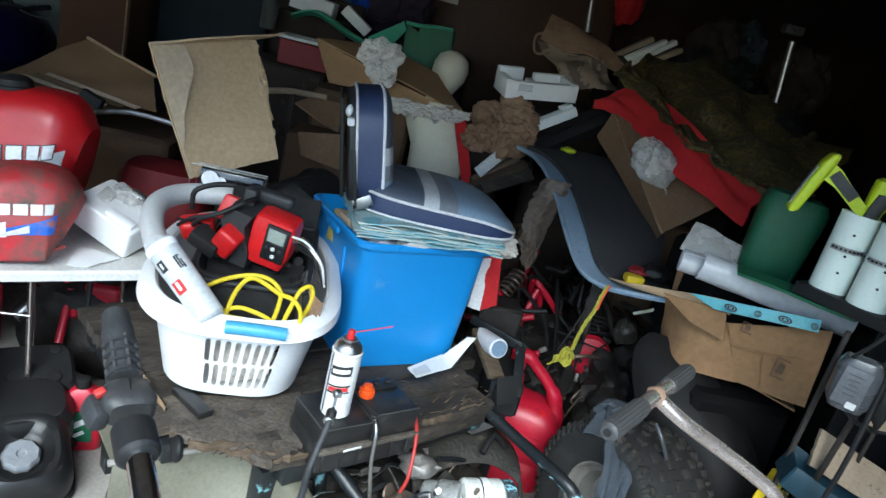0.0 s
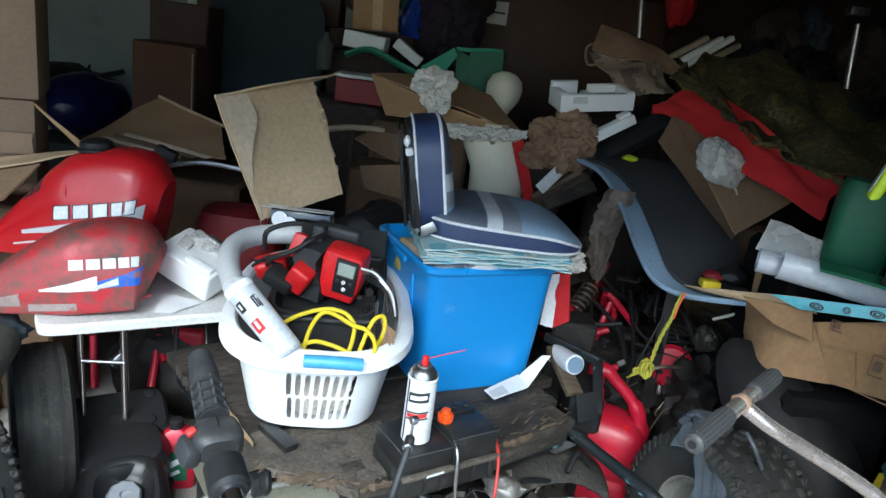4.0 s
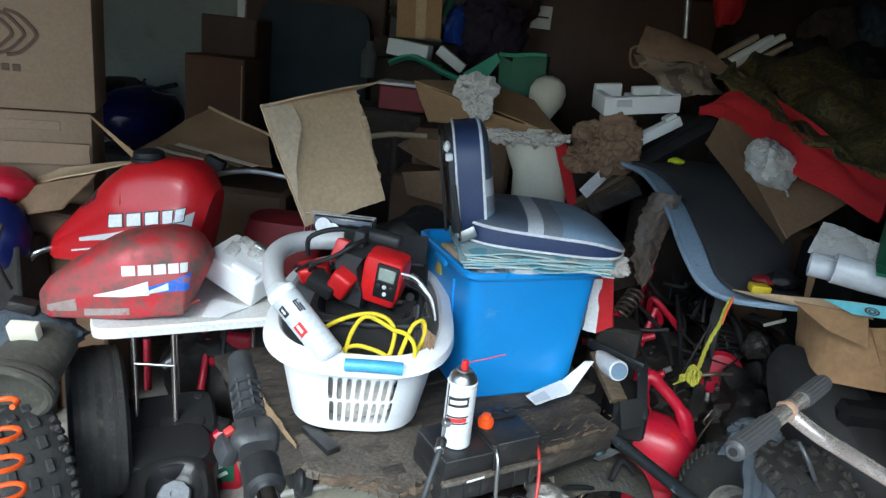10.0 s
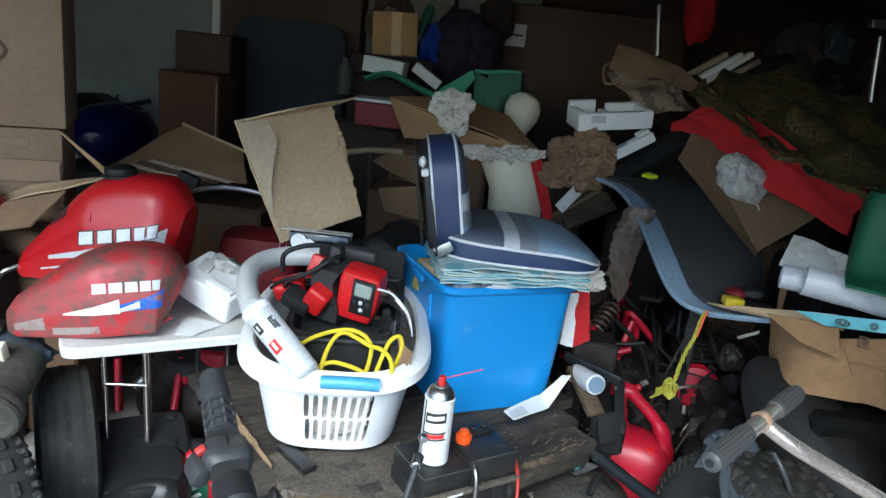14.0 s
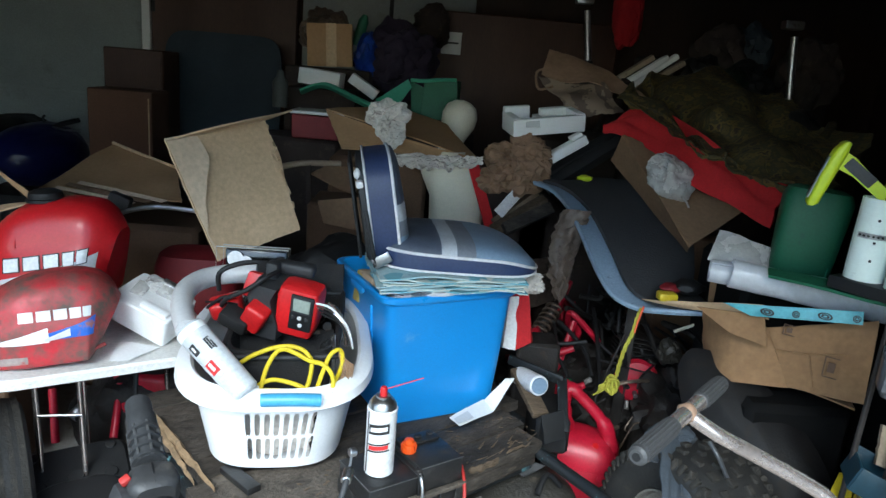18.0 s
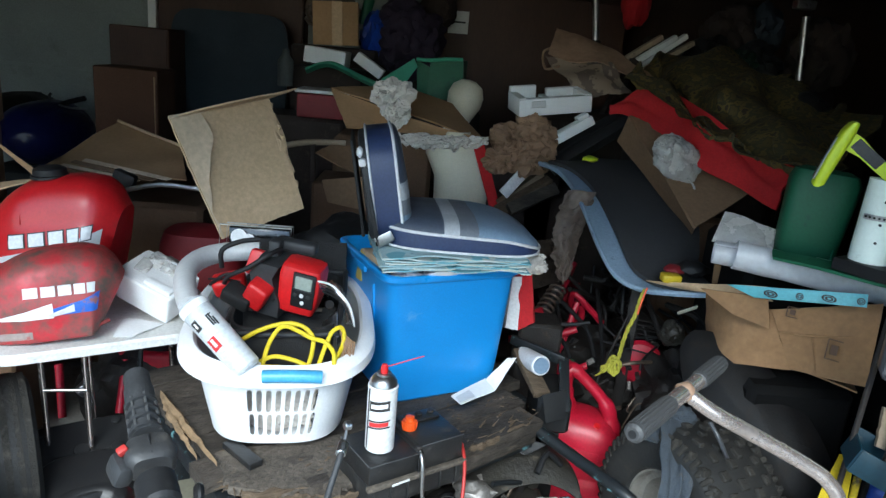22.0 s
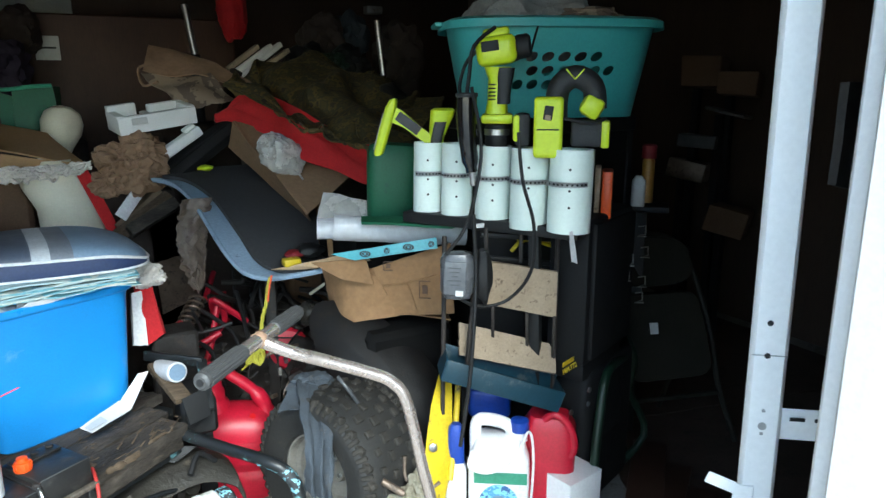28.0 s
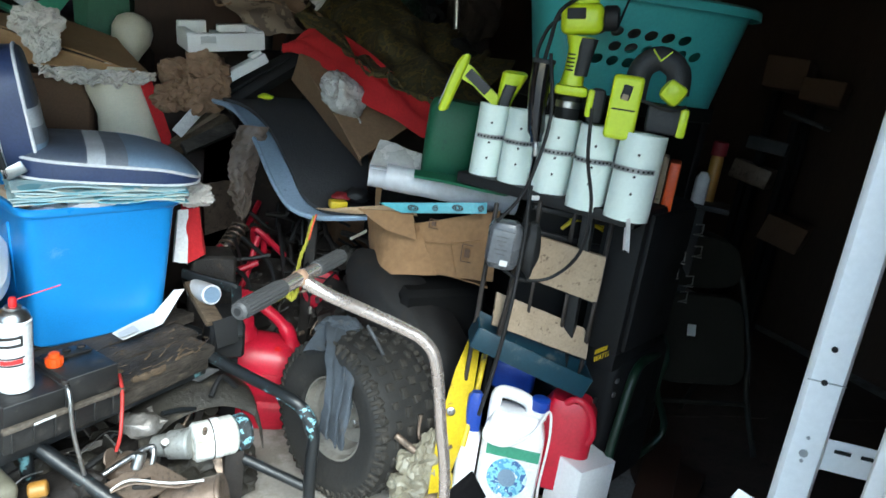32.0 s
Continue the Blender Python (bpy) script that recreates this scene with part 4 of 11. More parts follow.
part("basket_wall", holed(slotted, NU, 4, holes, 0.003, sides=12, square=0.45), M_white, wb)
part("basket_floor", loft([oval(0.0, 0.188, 0.255, 3.2, 64), oval(0.004, 0.189, 0.256, 3.2, 64)]), M_white, wb)
rim_rings = []
for dr, dz in ((-0.012, 0.0), (-0.012, 0.012), (-0.004, 0.02), (0.014, 0.018), (0.03, 0.006), (0.034, -0.018), (0.03, -0.018), (0.024, 0.0), (0.0, 0.004)):
    ring = []
    for p in oval(HB + dz, 0.235 + dr, 0.325 + dr, 3.2, 72):
        x, y, z = p
        ring.append((x, y, z + 0.03 * max(0.0, y / 0.33) ** 2 - 0.012 * max(0.0, -y / 0.33) ** 4))
    rim_rings.append(ring)
part("rim", loft(rim_rings, False, close=True), M_white, wb)
part("handle", tube([(-0.022, -0.36, HB - 0.002), (0.02, -0.363, HB + 0.001), (0.078, -0.363, HB + 0.001), (0.12, -0.36, HB - 0.002)], 0.0165, 14), mat("blue_handle_grip", (0.09, 0.36, 0.62), 0.35, bump=0.03), wb, "light blue grip")
for k in (-1, 1):
    part("handle_bead", tube([(0.048 + 0.085 * k, -0.30, HB + 0.003), (0.048 + 0.10 * k, -0.33, HB - 0.003)], 0.006, 8), M_white, wb)

solo("packing_paper", panel((-0.37, 1.468, 0.585), (-0.19, 1.472, 0.60), (-0.205, 1.474, 0.485), (-0.355, 1.47, 0.485), 0.002, 30, 18, 0.03, 14, 0.05, 5), M_newsprint, "crumpled pale packing paper in the basket's end", "paper")
bag = thing("tool_bag", pose(-0.29, 1.672, 0.55, 3, -2, 4) @ Matrix.Diagonal((0.88, 0.93, 0.9, 1)), "open black cloth tool bag full of tools", "tool bag")
bagf = lambda z, a, b: oval(z, a, b, 5, 40)
part("bag_wall", loft([bagf(0.0, 0.13, 0.17), bagf(0.10, 0.14, 0.185), bagf(0.215, 0.15, 0.20), bagf(0.222, 0.15, 0.20), bagf(0.222, 0.142, 0.192), bagf(0.10, 0.132, 0.175), bagf(0.06, 0.128, 0.17)]), M_bag, bag)
part("divider", wobble(box(0.27, 0.012, 0.16, 0.004, 2, pose(0, -0.035, 0.125, -8)), 0.004, 12), M_bag, bag)
part("back_flap", panel((-0.14, 0.19, 0.21), (0.15, 0.2, 0.20), (0.15, 0.235, 0.31), (-0.13, 0.23, 0.32), 0.008, 16, 8, 0.015, 8, 0.02, 3), M_bag, bag)
part("bag_rim", tube([(0.15, -0.16, 0.216), (0.15, 0.17, 0.222), (0.12, 0.2, 0.224), (-0.12, 0.2, 0.224), (-0.15, 0.17, 0.222), (-0.15, -0.16, 0.214), (-0.12, -0.2, 0.21), (0.12, -0.2, 0.21)], 0.008, 10, 4, True), M_grip, bag)
for k in range(4):
    part("lead_wire", tube([BX.inverted() @ Vector((-0.205 + 0.004 * k, 1.52, 0.85 - 0.008 * k)), BX.inverted() @ Vector((-0.165 + 0.004 * k, 1.48, 0.855 - 0.01 * k)), BX.inverted() @ Vector((-0.125 - 0.004 * k, 1.47, 0.815)), BX.inverted() @ Vector((-0.112, 1.48, 0.76))], 0.0032, 8), (M_piping, M_chrome, M_black, M_black)[k], wb, "loose lead")
for k in range(3):
    part("metal_clip", box(0.03, 0.004, 0.012, 0.002, 1, pose(-0.1 + 0.09 * k, -0.043, 0.205, -8)), M_copper, bag)
for k in range(6):
    part("screwdriver", tube([(0.10 + 0.008 * k, -0.1 - 0.01 * k, 0.06), (0.105 + 0.008 * k, -0.11 - 0.012 * k, 0.2 + 0.012 * k)], 0.004, 8, 1), M_steel, bag)
part("wrench", tube([(0.09, 0.05, 0.19), (0.125, 0.02, 0.255), (0.16, -0.05, 0.25), (0.175, -0.12, 0.20)], 0.006, 8), M_chrome, bag, "chrome wrench")
part("plier", tube([(0.07, 0.06, 0.19), (0.11, 0.02, 0.265), (0.15, -0.04, 0.262), (0.17, -0.09, 0.22)], 0.005, 8), M_chrome, bag)
part("socket", cyl(0.014, 0.03, 16, bev=0.002, m=pose(0.11, 0.0, 0.2, 60, 20, 0)), M_iron, bag)

IM = pose(-0.28, 1.60, 0.802, 0, 0, -8) @ Matrix.Scale(1.06, 4)
inf = thing("cordless_inflator", IM, "red and black cordless inflator with a small screen", "power tool")
BM = pose(0.018, 0, -0.05, 8, 8, 0)
ib = part("body", loft([oval(0.0, 0.036, 0.03, 8, 40), oval(0.006, 0.04, 0.036, 8, 40), oval(0.04, 0.047, 0.04, 8, 40), oval(0.10, 0.049, 0.038, 8, 40), oval(0.118, 0.045, 0.034, 7, 40), oval(0.124, 0.036, 0.026, 6, 40)], True, BM), M_toolred, inf, "red plastic body")
part("front_panel", box(0.054, 0.008, 0.088, 0.004, 2, BM @ pose(0.014, -0.04, 0.07)), M_black, ib)
part("screen", box(0.040, 0.004, 0.032, 0.002, 1, BM @ pose(0.014, -0.045, 0.091)), M_screen, ib, "grey lcd screen")
for k, (x, z) in enumerate(((-0.002, 0.06), (0.013, 0.06), (0.029, 0.06), (0.016, 0.042))):
    part("button", cyl(0.005, 0.004, 12, bev=0.001, m=BM @ pose(x, -0.0442, z, 90, 0, 0)), M_label if k in (1, 3) else M_grip, ib)
part("screen_bezel", join(*[box(w, 0.003, h, 0.001, 1, BM @ pose(x, -0.0455, z)) for w, h, x, z in ((0.044, 0.003, 0.014, 0.109), (0.044, 0.003, 0.014, 0.0735), (0.003, 0.036, -0.0075, 0.091), (0.003, 0.036, 0.0355, 0.091))]), M_grip, ib)
part("motor_housing", loft([[(x + 0.022 * u, y, z) for x, y in ((-0.032, -0.04), (0.024, -0.046), (0.03, -0.01), (0.024, 0.04), (-0.03, 0.04), (-0.036, 0.0))] for u, z in ((0.0, -0.06), (0.0, -0.02), (-0.6, 0.01), (-0.9, 0.04), (-0.3, 0.07))], True, pose(-0.04, 0.0, 0.0, 8, 6, 0)), M_grip, inf, "black angular housing")
part("housing_screw", cyl(0.004, 0.003, 10, m=pose(-0.03, -0.047, -0.02, 98, 6, 0)), M_black, inf)
part("handle_arm", box(0.028, 0.034, 0.085, 0.007, 2, pose(-0.048, 0.01, 0.068, 6, 6, 0)), M_grip, inf)
part("handle_top", box(0.1, 0.034, 0.028, 0.009, 3, pose(-0.004, 0.035, 0.09, 6, 4, 0)), M_grip, inf)
part("battery_pack", box(0.052, 0.046, 0.066, 0.009, 3, pose(-0.066, -0.05, -0.008, 18, 30, 0)), M_toolred, inf, "red battery pack")
part("pack_base", box(0.07, 0.05, 0.036, 0.008, 2, pose(-0.112, -0.05, -0.02, 18, 24, 0)), M_black, inf)
part("maker_mark", box(0.034, 0.002, 0.009, 0.001, 1, pose(-0.064, -0.074, 0.0, 18, 30, 0)), M_label, inf, "white worn print")
part("hose", tube([(-0.155, -0.03, 0.0), (-0.13, -0.06, 0.03), (-0.085, -0.06, 0.055), (-0.045, -0.045, 0.085), (-0.03, 0.0, 0.09)], 0.0055, 10), M_black, inf)
part("hose", tube([(-0.17, -0.01, 0.03), (-0.165, -0.02, 0.075), (-0.13, 0.0, 0.095), (-0.09, 0.02, 0.1)], 0.006, 10), M_black, inf)
ear = thing("red_pouch", IM, "red cloth tool pouch with a black cord", "pouch")
part("pouch", wobble(box(0.08, 0.05, 0.048, 0.012, 3, pose(-0.155, 0.0, -0.012, 20, -14, 20)), 0.005, 18), M_toolred, ear)
part("pouch_flap", wobble(box(0.05, 0.03, 0.06, 0.008, 2, pose(-0.092, 0.02, 0.042, -10, 12, 8)), 0.004, 18), M_toolred, ear)
part("pouch_seam", tube([(-0.195, -0.026, 0.003), (-0.155, -0.03, 0.009), (-0.12, -0.02, 0.003)], 0.003, 6), M_black, ear)
part("cord", tube([(-0.19, -0.03, -0.01), (-0.155, -0.035, 0.02), (-0.12, -0.03, 0.03), (-0.07, -0.02, 0.055)], 0.004, 8), M_black, ear)

SA, SB = Vector((-0.462, 1.402, 0.813)), Vector((-0.322, 1.345, 0.698))
M_tubegrey = mat("scuffed_pale_tube", (0.56, 0.58, 0.6), 0.4, dark=(0.42, 0.43, 0.45), scale=10, bump=0.05, dirt=(0.2, 0.19, 0.18), dirty=0.15, soft=0.1)
seal = thing("sealant_tube", Matrix.Translation(SA.lerp(SB, 0.5)) @ (SA - SB).to_track_quat("Z", "Y").to_matrix().to_4x4(), "pale grey sealant tube with red and black print", "tube")
part("body", lathe([(0.012, -0.098), (0.026, -0.096), (0.031, -0.09), (0.032, -0.02), (0.033, 0.06), (0.033, 0.094), (0.029, 0.1), (0.024, 0.094)], 32), M_tubegrey, seal)
part("collar", lathe([(0.0335, 0.077), (0.0345, 0.08), (0.0345, 0.09), (0.0335, 0.094)], 32), M_galv, seal)
part("plunger", lathe([(0.001, 0.088), (0.028, 0.09)], 24), M_grip, seal, "dark open end")
see = (SA - SB).to_track_quat("Z", "Y").to_matrix().to_4x4().inverted().to_3x3() @ (Vector((0, 0, 1.4)) - SA)
turn0 = math.degrees(math.atan2(see.y, see.x)) + 90
for z, a, w, h, mt in ((-0.01, -32, 0.022, 0.03, M_labelred), (-0.008, -32, 0.008, 0.02, M_label), (0.045, -42, 0.017, 0.026, M_ink), (0.046, -42, 0.006, 0.014, M_label), (0.036, 14, 0.004, 0.028, M_grip), (0.037, 23, 0.004, 0.03, M_grip), (0.03, 32, 0.004, 0.022, M_grip), (0.05, 22, 0.014, 0.003, M_grip), (-0.03, -22, 0.012, 0.012, M_silverprint)):
    part("print_patch", box(w, 0.002, h, 0.0008, 1, pose(0, 0, z, 0, 0, turn0 + a) @ pose(0, -0.0326 - (0.0006 if mt is M_label else 0), 0)), mt, seal)
hose = thing("grey_hose", Matrix.Translation((-0.5, 1.6, 0.8)), "thick grey plastic hose along the basket rim", "hose")
part("hose_body", tube([(-0.474, 1.425, 0.80), (-0.515, 1.51, 0.812), (-0.54, 1.60, 0.826), (-0.53, 1.68, 0.832), (-0.487, 1.735, 0.835), (-0.40, 1.755, 0.84)], 0.026, 18), M_silverprint, hose, world=True)
cord = thing("extension_cord", Matrix.Translation((-0.25, 1.41, 0.68)), "bright yellow extension cord in loose loops", "cord")
for loops in ([(-0.30, 1.40, 0.665), (-0.36, 1.43, 0.68), (-0.376, 1.45, 0.703), (-0.349, 1.45, 0.73), (-0.317, 1.45, 0.749), (-0.285, 1.45, 0.762), (-0.252, 1.45, 0.768), (-0.223, 1.45, 0.761), (-0.202, 1.44, 0.745), (-0.198, 1.43, 0.726), (-0.201, 1.40, 0.698), (-0.215, 1.385, 0.675)],
              [(-0.302, 1.37, 0.674), (-0.301, 1.39, 0.699), (-0.296, 1.42, 0.728), (-0.282, 1.44, 0.753), (-0.263, 1.44, 0.764), (-0.237, 1.44, 0.756), (-0.202, 1.43, 0.744), (-0.174, 1.42, 0.743), (-0.153, 1.41, 0.73), (-0.143, 1.39, 0.712), (-0.15, 1.38, 0.68)],
              [(-0.18, 1.37, 0.687), (-0.176, 1.40, 0.707), (-0.163, 1.43, 0.748), (-0.153, 1.44, 0.764), (-0.138, 1.45, 0.767), (-0.131, 1.45, 0.748), (-0.134, 1.44, 0.721), (-0.144, 1.40, 0.708), (-0.16, 1.385, 0.68)],
              [(-0.337, 1.375, 0.673), (-0.312, 1.39, 0.693), (-0.281, 1.40, 0.706), (-0.243, 1.395, 0.705), (-0.211, 1.39, 0.697), (-0.198, 1.38, 0.687), (-0.236, 1.372, 0.678), (-0.287, 1.375, 0.68), (-0.33, 1.38, 0.669)],
              [(-0.32, 1.385, 0.67), (-0.285, 1.378, 0.69), (-0.24, 1.375, 0.692), (-0.215, 1.385, 0.68), (-0.25, 1.40, 0.675), (-0.30, 1.41, 0.675), (-0.335, 1.395, 0.67)]):
    part("loop", tube(loops, 0.0052, 8, 6), M_yellow, cord, world=True)
for k in range(10):
    part("thin_lead", tube([(-0.142 + 0.0028 * k, 1.455 - 0.003 * (k % 3), 0.758 - 0.0004 * k * k), (-0.134 + 0.0032 * k, 1.445, 0.735), (-0.138 + 0.0034 * k, 1.432 - 0.004 * (k % 4), 0.70), (-0.145 + 0.0032 * k, 1.425, 0.66)], 0.0015, 6, 3), M_studs, cord, "thin brown wire", world=True)
clam = thing("clear_package", pose(-0.447, 1.92, 0.822, -10, 0, 2) @ Matrix.Scale(1.04, 4), "clear plastic blister package with a black insert", "package")
part("insert", box(0.17, 0.03, 0.05, 0.006, 2, pose(0.004, 0.012, 0.01)), M_blackgloss, clam)
part("tray", box(0.2, 0.075, 0.004, 0.0015, 2, pose(0, 0, -0.034)), M_clearwhite, clam)
part("card", join(lathe([(0.001, 0), (0.022, 0.001), (0.022, 0.004)], 20, pose(-0.05, -0.012, 0.006, 80, 0, 0)), lathe([(0.001, 0), (0.02, 0.001), (0.02, 0.004)], 20, pose(-0.022, -0.013, -0.004, 80, 0, 0))), M_label, clam, "white printed card")
loop = lambda y, s: [(-0.097 * s, y, -0.03), (0.097 * s, y, -0.03), (0.097 * s, y, 0.04), (-0.097 * s, y, 0.04)]
part("blister_edge", tube(loop(-0.034, 1.0), 0.0022, 8, 1, True), M_bubble, clam, "clear blister edge")
part("blister_edge", tube(loop(0.03, 0.96), 0.0022, 8, 1, True), M_bubble, clam, "clear blister edge")

# ---- blue tote with seat
TM = pose(0.05, 1.915, 0.4495, 0, 0, 26) @ Matrix.Diagonal((0.975, 0.68, 0.951, 1.0))
tote = thing("storage_tote", TM, "bright blue plastic storage tote, full and lidless", "storage tote")
def tote_ring(z, a, b, n=11):
    return oval(z, a, b, n, 64)
part("tub", loft([tote_ring(0.0, 0.172, 0.252), tote_ring(0.006, 0.178, 0.258), tote_ring(0.1, 0.185, 0.268), tote_ring(0.25, 0.194, 0.281), tote_ring(0.365, 0.201, 0.289), tote_ring(0.374, 0.205, 0.293), tote_ring(0.378, 0.213, 0.301), tote_ring(0.384, 0.217, 0.305), tote_ring(0.396, 0.217, 0.305), tote_ring(0.40, 0.212, 0.299), tote_ring(0.398, 0.2, 0.287), tote_ring(0.30, 0.19, 0.276), tote_ring(0.25, 0.185, 0.27)]), M_blue, tote)
for k in (-1, 1):
    part("hand_grip", box(0.012, 0.13, 0.022, 0.006, 2, pose(0.212 * k, 0, 0.372)), M_blue, tote)
    part("end_rib", box(0.012, 0.012, 0.3, 0.005, 2, pose(0.187 * k, -0.12, 0.19, 0, 5 * k, 0)), M_blue, tote)
papers = thing("folded_maps", pose(0.098, 1.872, 0.842, 0, 0, 12), "stack of folded pale blue maps and papers", "papers")
for k in range(8):
    w = 0.405 - 0.016 * (k % 3)
    part("folded_sheet", panel((-w / 2 - 0.01 * (k % 2), -0.17, 0.0048 * k), (w / 2, -0.175 + 0.008 * (k % 2), 0.0048 * k), (w / 2, 0.15, 0.0048 * k), (-w / 2, 0.15, 0.0048 * k), 0.004, 22, 8, 0.012, 9, 0.022, k * 1.3), M_maptop if k % 2 else M_maps, papers)
stuffing = thing("crumpled_papers", TM @ pose(0, 0, 0.37), "white papers and packing stuffed under the tote's rim", "papers")
part("wad", crumple((-0.12, -0.2, 0.0), (0.05, 0.05, 0.03), 1, 3), M_paper, stuffing)
part("wad", crumple((-0.02, -0.24, -0.005), (0.04, 0.03, 0.022), 5, 3), M_paper, stuffing)
part("paper_cup", cyl(0.026, 0.06, 20, 0.022, 0.002, pose(-0.07, -0.24, 0.012, 0, 70, 30)), M_label, stuffing)
part("yellow_foam", wobble(box(0.09, 0.16, 0.05, 0.01, 2, pose(-0.15, 0.0, 0.01, 0, 8, 0)), 0.006, 15), M_chip, stuffing)
part("torn_corner", panel((-0.1, -0.29, 0.02), (0.0, -0.3, 0.02), (0.02, -0.31, 0.035), (-0.08, -0.31, 0.045), 0.002, 8, 4, 0.01, 20, 0.06, 2), M_paper, stuffing)

solo("foam_offcut", wobble(box(0.05, 0.045, 0.09, 0.006, 2, pose(-0.118, 1.875, 0.785, 0, 8, 26)), 0.003, 20), mat("ochre_foam", (0.42, 0.33, 0.09), 0.85, dark=(0.34, 0.26, 0.07), scale=12, bump=0.3), "ochre yellow foam offcut tucked inside the tote", "foam piece")
SM = pose(0.098, 1.924, 0.876, 0, 0, 6)
seat = thing("boat_seat", SM, "folding boat seat in navy and light blue vinyl with white piping", "seat")
def upholstery(prefix, parent, a, b, n, low, edge, crown, bands, side_mat, m):
    """A cushion: a side band between two welts, and a crowned top in bands along x."""
    def half(x):
        return b * max(0.0, 1 - abs(x / a) ** n) ** (1 / n)
    loop = oval(0, a, b, n, 72)
    core = part(prefix, loft([[(x * 0.97, y * 0.97, low) for x, y, _ in loop], [(x, y, low + 0.005) for x, y, _ in loop], [(x * 1.008, y * 1.008, (low + edge(x)) / 2) for x, y, _ in loop], [(x, y, edge(x)) for x, y, _ in loop]], True, m), side_mat, parent)
    for name, x0, x1, mt in bands:
        def f(u, v):
            x = x0 + (x1 - x0) * u
            w = 2 * v - 1
            w = math.copysign(1 - (1 - abs(w)) ** 1.6, w)
            y = half(x)
            rise = max(0.0, 1 - abs(w) ** 5) ** 0.55
            tip = max(0.0, 1 - abs(x / a) ** 9) ** 0.5
            wave = 0.0035 * noise.noise(Vector((x * 9, w * 2.2, a * 40)))
            return m @ Vector((x, y * w, edge(x) - 0.003 + (crown(x) - edge(x)) * rise * tip + wave * rise))
        part(name, sheet(f, max(6, int((x1 - x0) / 0.008)), 26, 0.004), mt, core)
    for z, r in ((None, 0.0042), (low + 0.004, 0.0034)):
        part("piping", tube([m @ Vector((x * 1.012, y * 1.012, edge(x) if z is None else z)) for x, y, _ in oval(0, a, b, n, 56)], r, 8, 2, True), M_piping, core)
    return core


M_slate = mat("slate_blue_vinyl", (0.075, 0.09, 0.125), 0.45, dark=(0.06, 0.072, 0.1), scale=9, bump=0.12, fine=160)
M_midgrey = mat("mid_grey_vinyl", (0.17, 0.185, 0.215), 0.45, dark=(0.14, 0.15, 0.175), scale=9, bump=0.12, fine=160)
cm = pose(0.03, 0, 0.0) @ pose(0, 0, 0, 0, 1.5, 0)
upholstery("seat_cushion", seat, 0.232, 0.185, 3.6, 0.002, lambda x: 0.05 - 0.004 * (x / 0.2) - 0.03 * max(0.0, (x - 0.08) / 0.15) ** 2, lambda x: 0.078 + 0.012 * math.cos(x * 6) - 0.042 * max(0.0, (x - 0.04) / 0.19) ** 2,
           (("charcoal_insert", -0.2315, -0.06, M_slate), ("grey_insert", -0.06, -0.018, M_greyvinyl), ("charcoal_insert", -0.018, 0.034, M_midgrey), ("blue_insert", 0.034, 0.2315, M_skyvinyl)), M_navy, cm)
bk = pose(-0.192, 0, 0.025, 0, 80, 0) @ pose(-0.126, 0, -0.018) @ Matrix.Diagonal((0.92, 0.86, 1, 1))
upholstery("backrest", seat, 0.17, 0.182, 3.4, 0.004, lambda x: 0.078, lambda x: 0.108 + 0.008 * x / 0.17,
           (("charcoal_insert", -0.1697, -0.02, M_slate), ("grey_insert", -0.02, 0.03, M_greyvinyl), ("charcoal_insert", 0.03, 0.075, M_midgrey), ("blue_insert", 0.075, 0.1697, M_skyvinyl)), M_navy, bk)
part("back_shell", loft([oval(z, a, b, 3.4, 48) for z, a, b in ((-0.014, 0.15, 0.16), (-0.01, 0.16, 0.172), (0.003, 0.163, 0.175))], True, bk), M_grip, seat, "dark grey moulded back shell")
part("corner_scuff", box(0.022, 0.03, 0.02, 0.006, 2, bk @ pose(-0.09, -0.17, -0.008)), M_piping, seat, "white worn corner")
for k in (-1, 1):
    h = part("hinge", box(0.05, 0.006, 0.03, 0.003, 2, pose(-0.185, 0.17 * k, 0.03, 0, -30, 0)), M_steel, seat)
    part("hinge_arm", bar((-0.2, 0.17 * k, 0.01), (-0.235, 0.17 * k, 0.16), 0.006, 0.012), M_black, h)
part("seat_frame", box(0.008, 0.26, 0.26, 0.003, 2, pose(-0.262, 0, 0.15, 0, -10, 0)), M_black, seat)
part("tassel", crumple((-0.262, -0.13, 0.25), (0.008, 0.01, 0.014), 7, 2), M_paper, seat)

sheetp = thing("loose_instructions", (0.26, 1.60, 0.452), "white printed paper sheet caught under the tote", "paper")
part("page", panel((0.145, 1.678, 0.492), (0.172, 1.642, 0.488), (0.271, 1.729, 0.492), (0.247, 1.788, 0.500), 0.002, 12, 8, 0.004, 14, 0.01, 4), M_paper, sheetp, world=True)
part("page_end", panel((0.247, 1.783, 0.497), (0.271, 1.729, 0.492), (0.331, 1.787, 0.570), (0.302, 1.768, 0.575), 0.002, 8, 10, 0.004, 14, 0.01, 7), M_paper, sheetp, world=True)
part("printed_block", panel((0.156, 1.661, 0.498), (0.168, 1.637, 0.497), (0.211, 1.673, 0.499), (0.195, 1.705, 0.500), 0.001, 4, 4, 0.001), M_silverprint, sheetp, world=True)

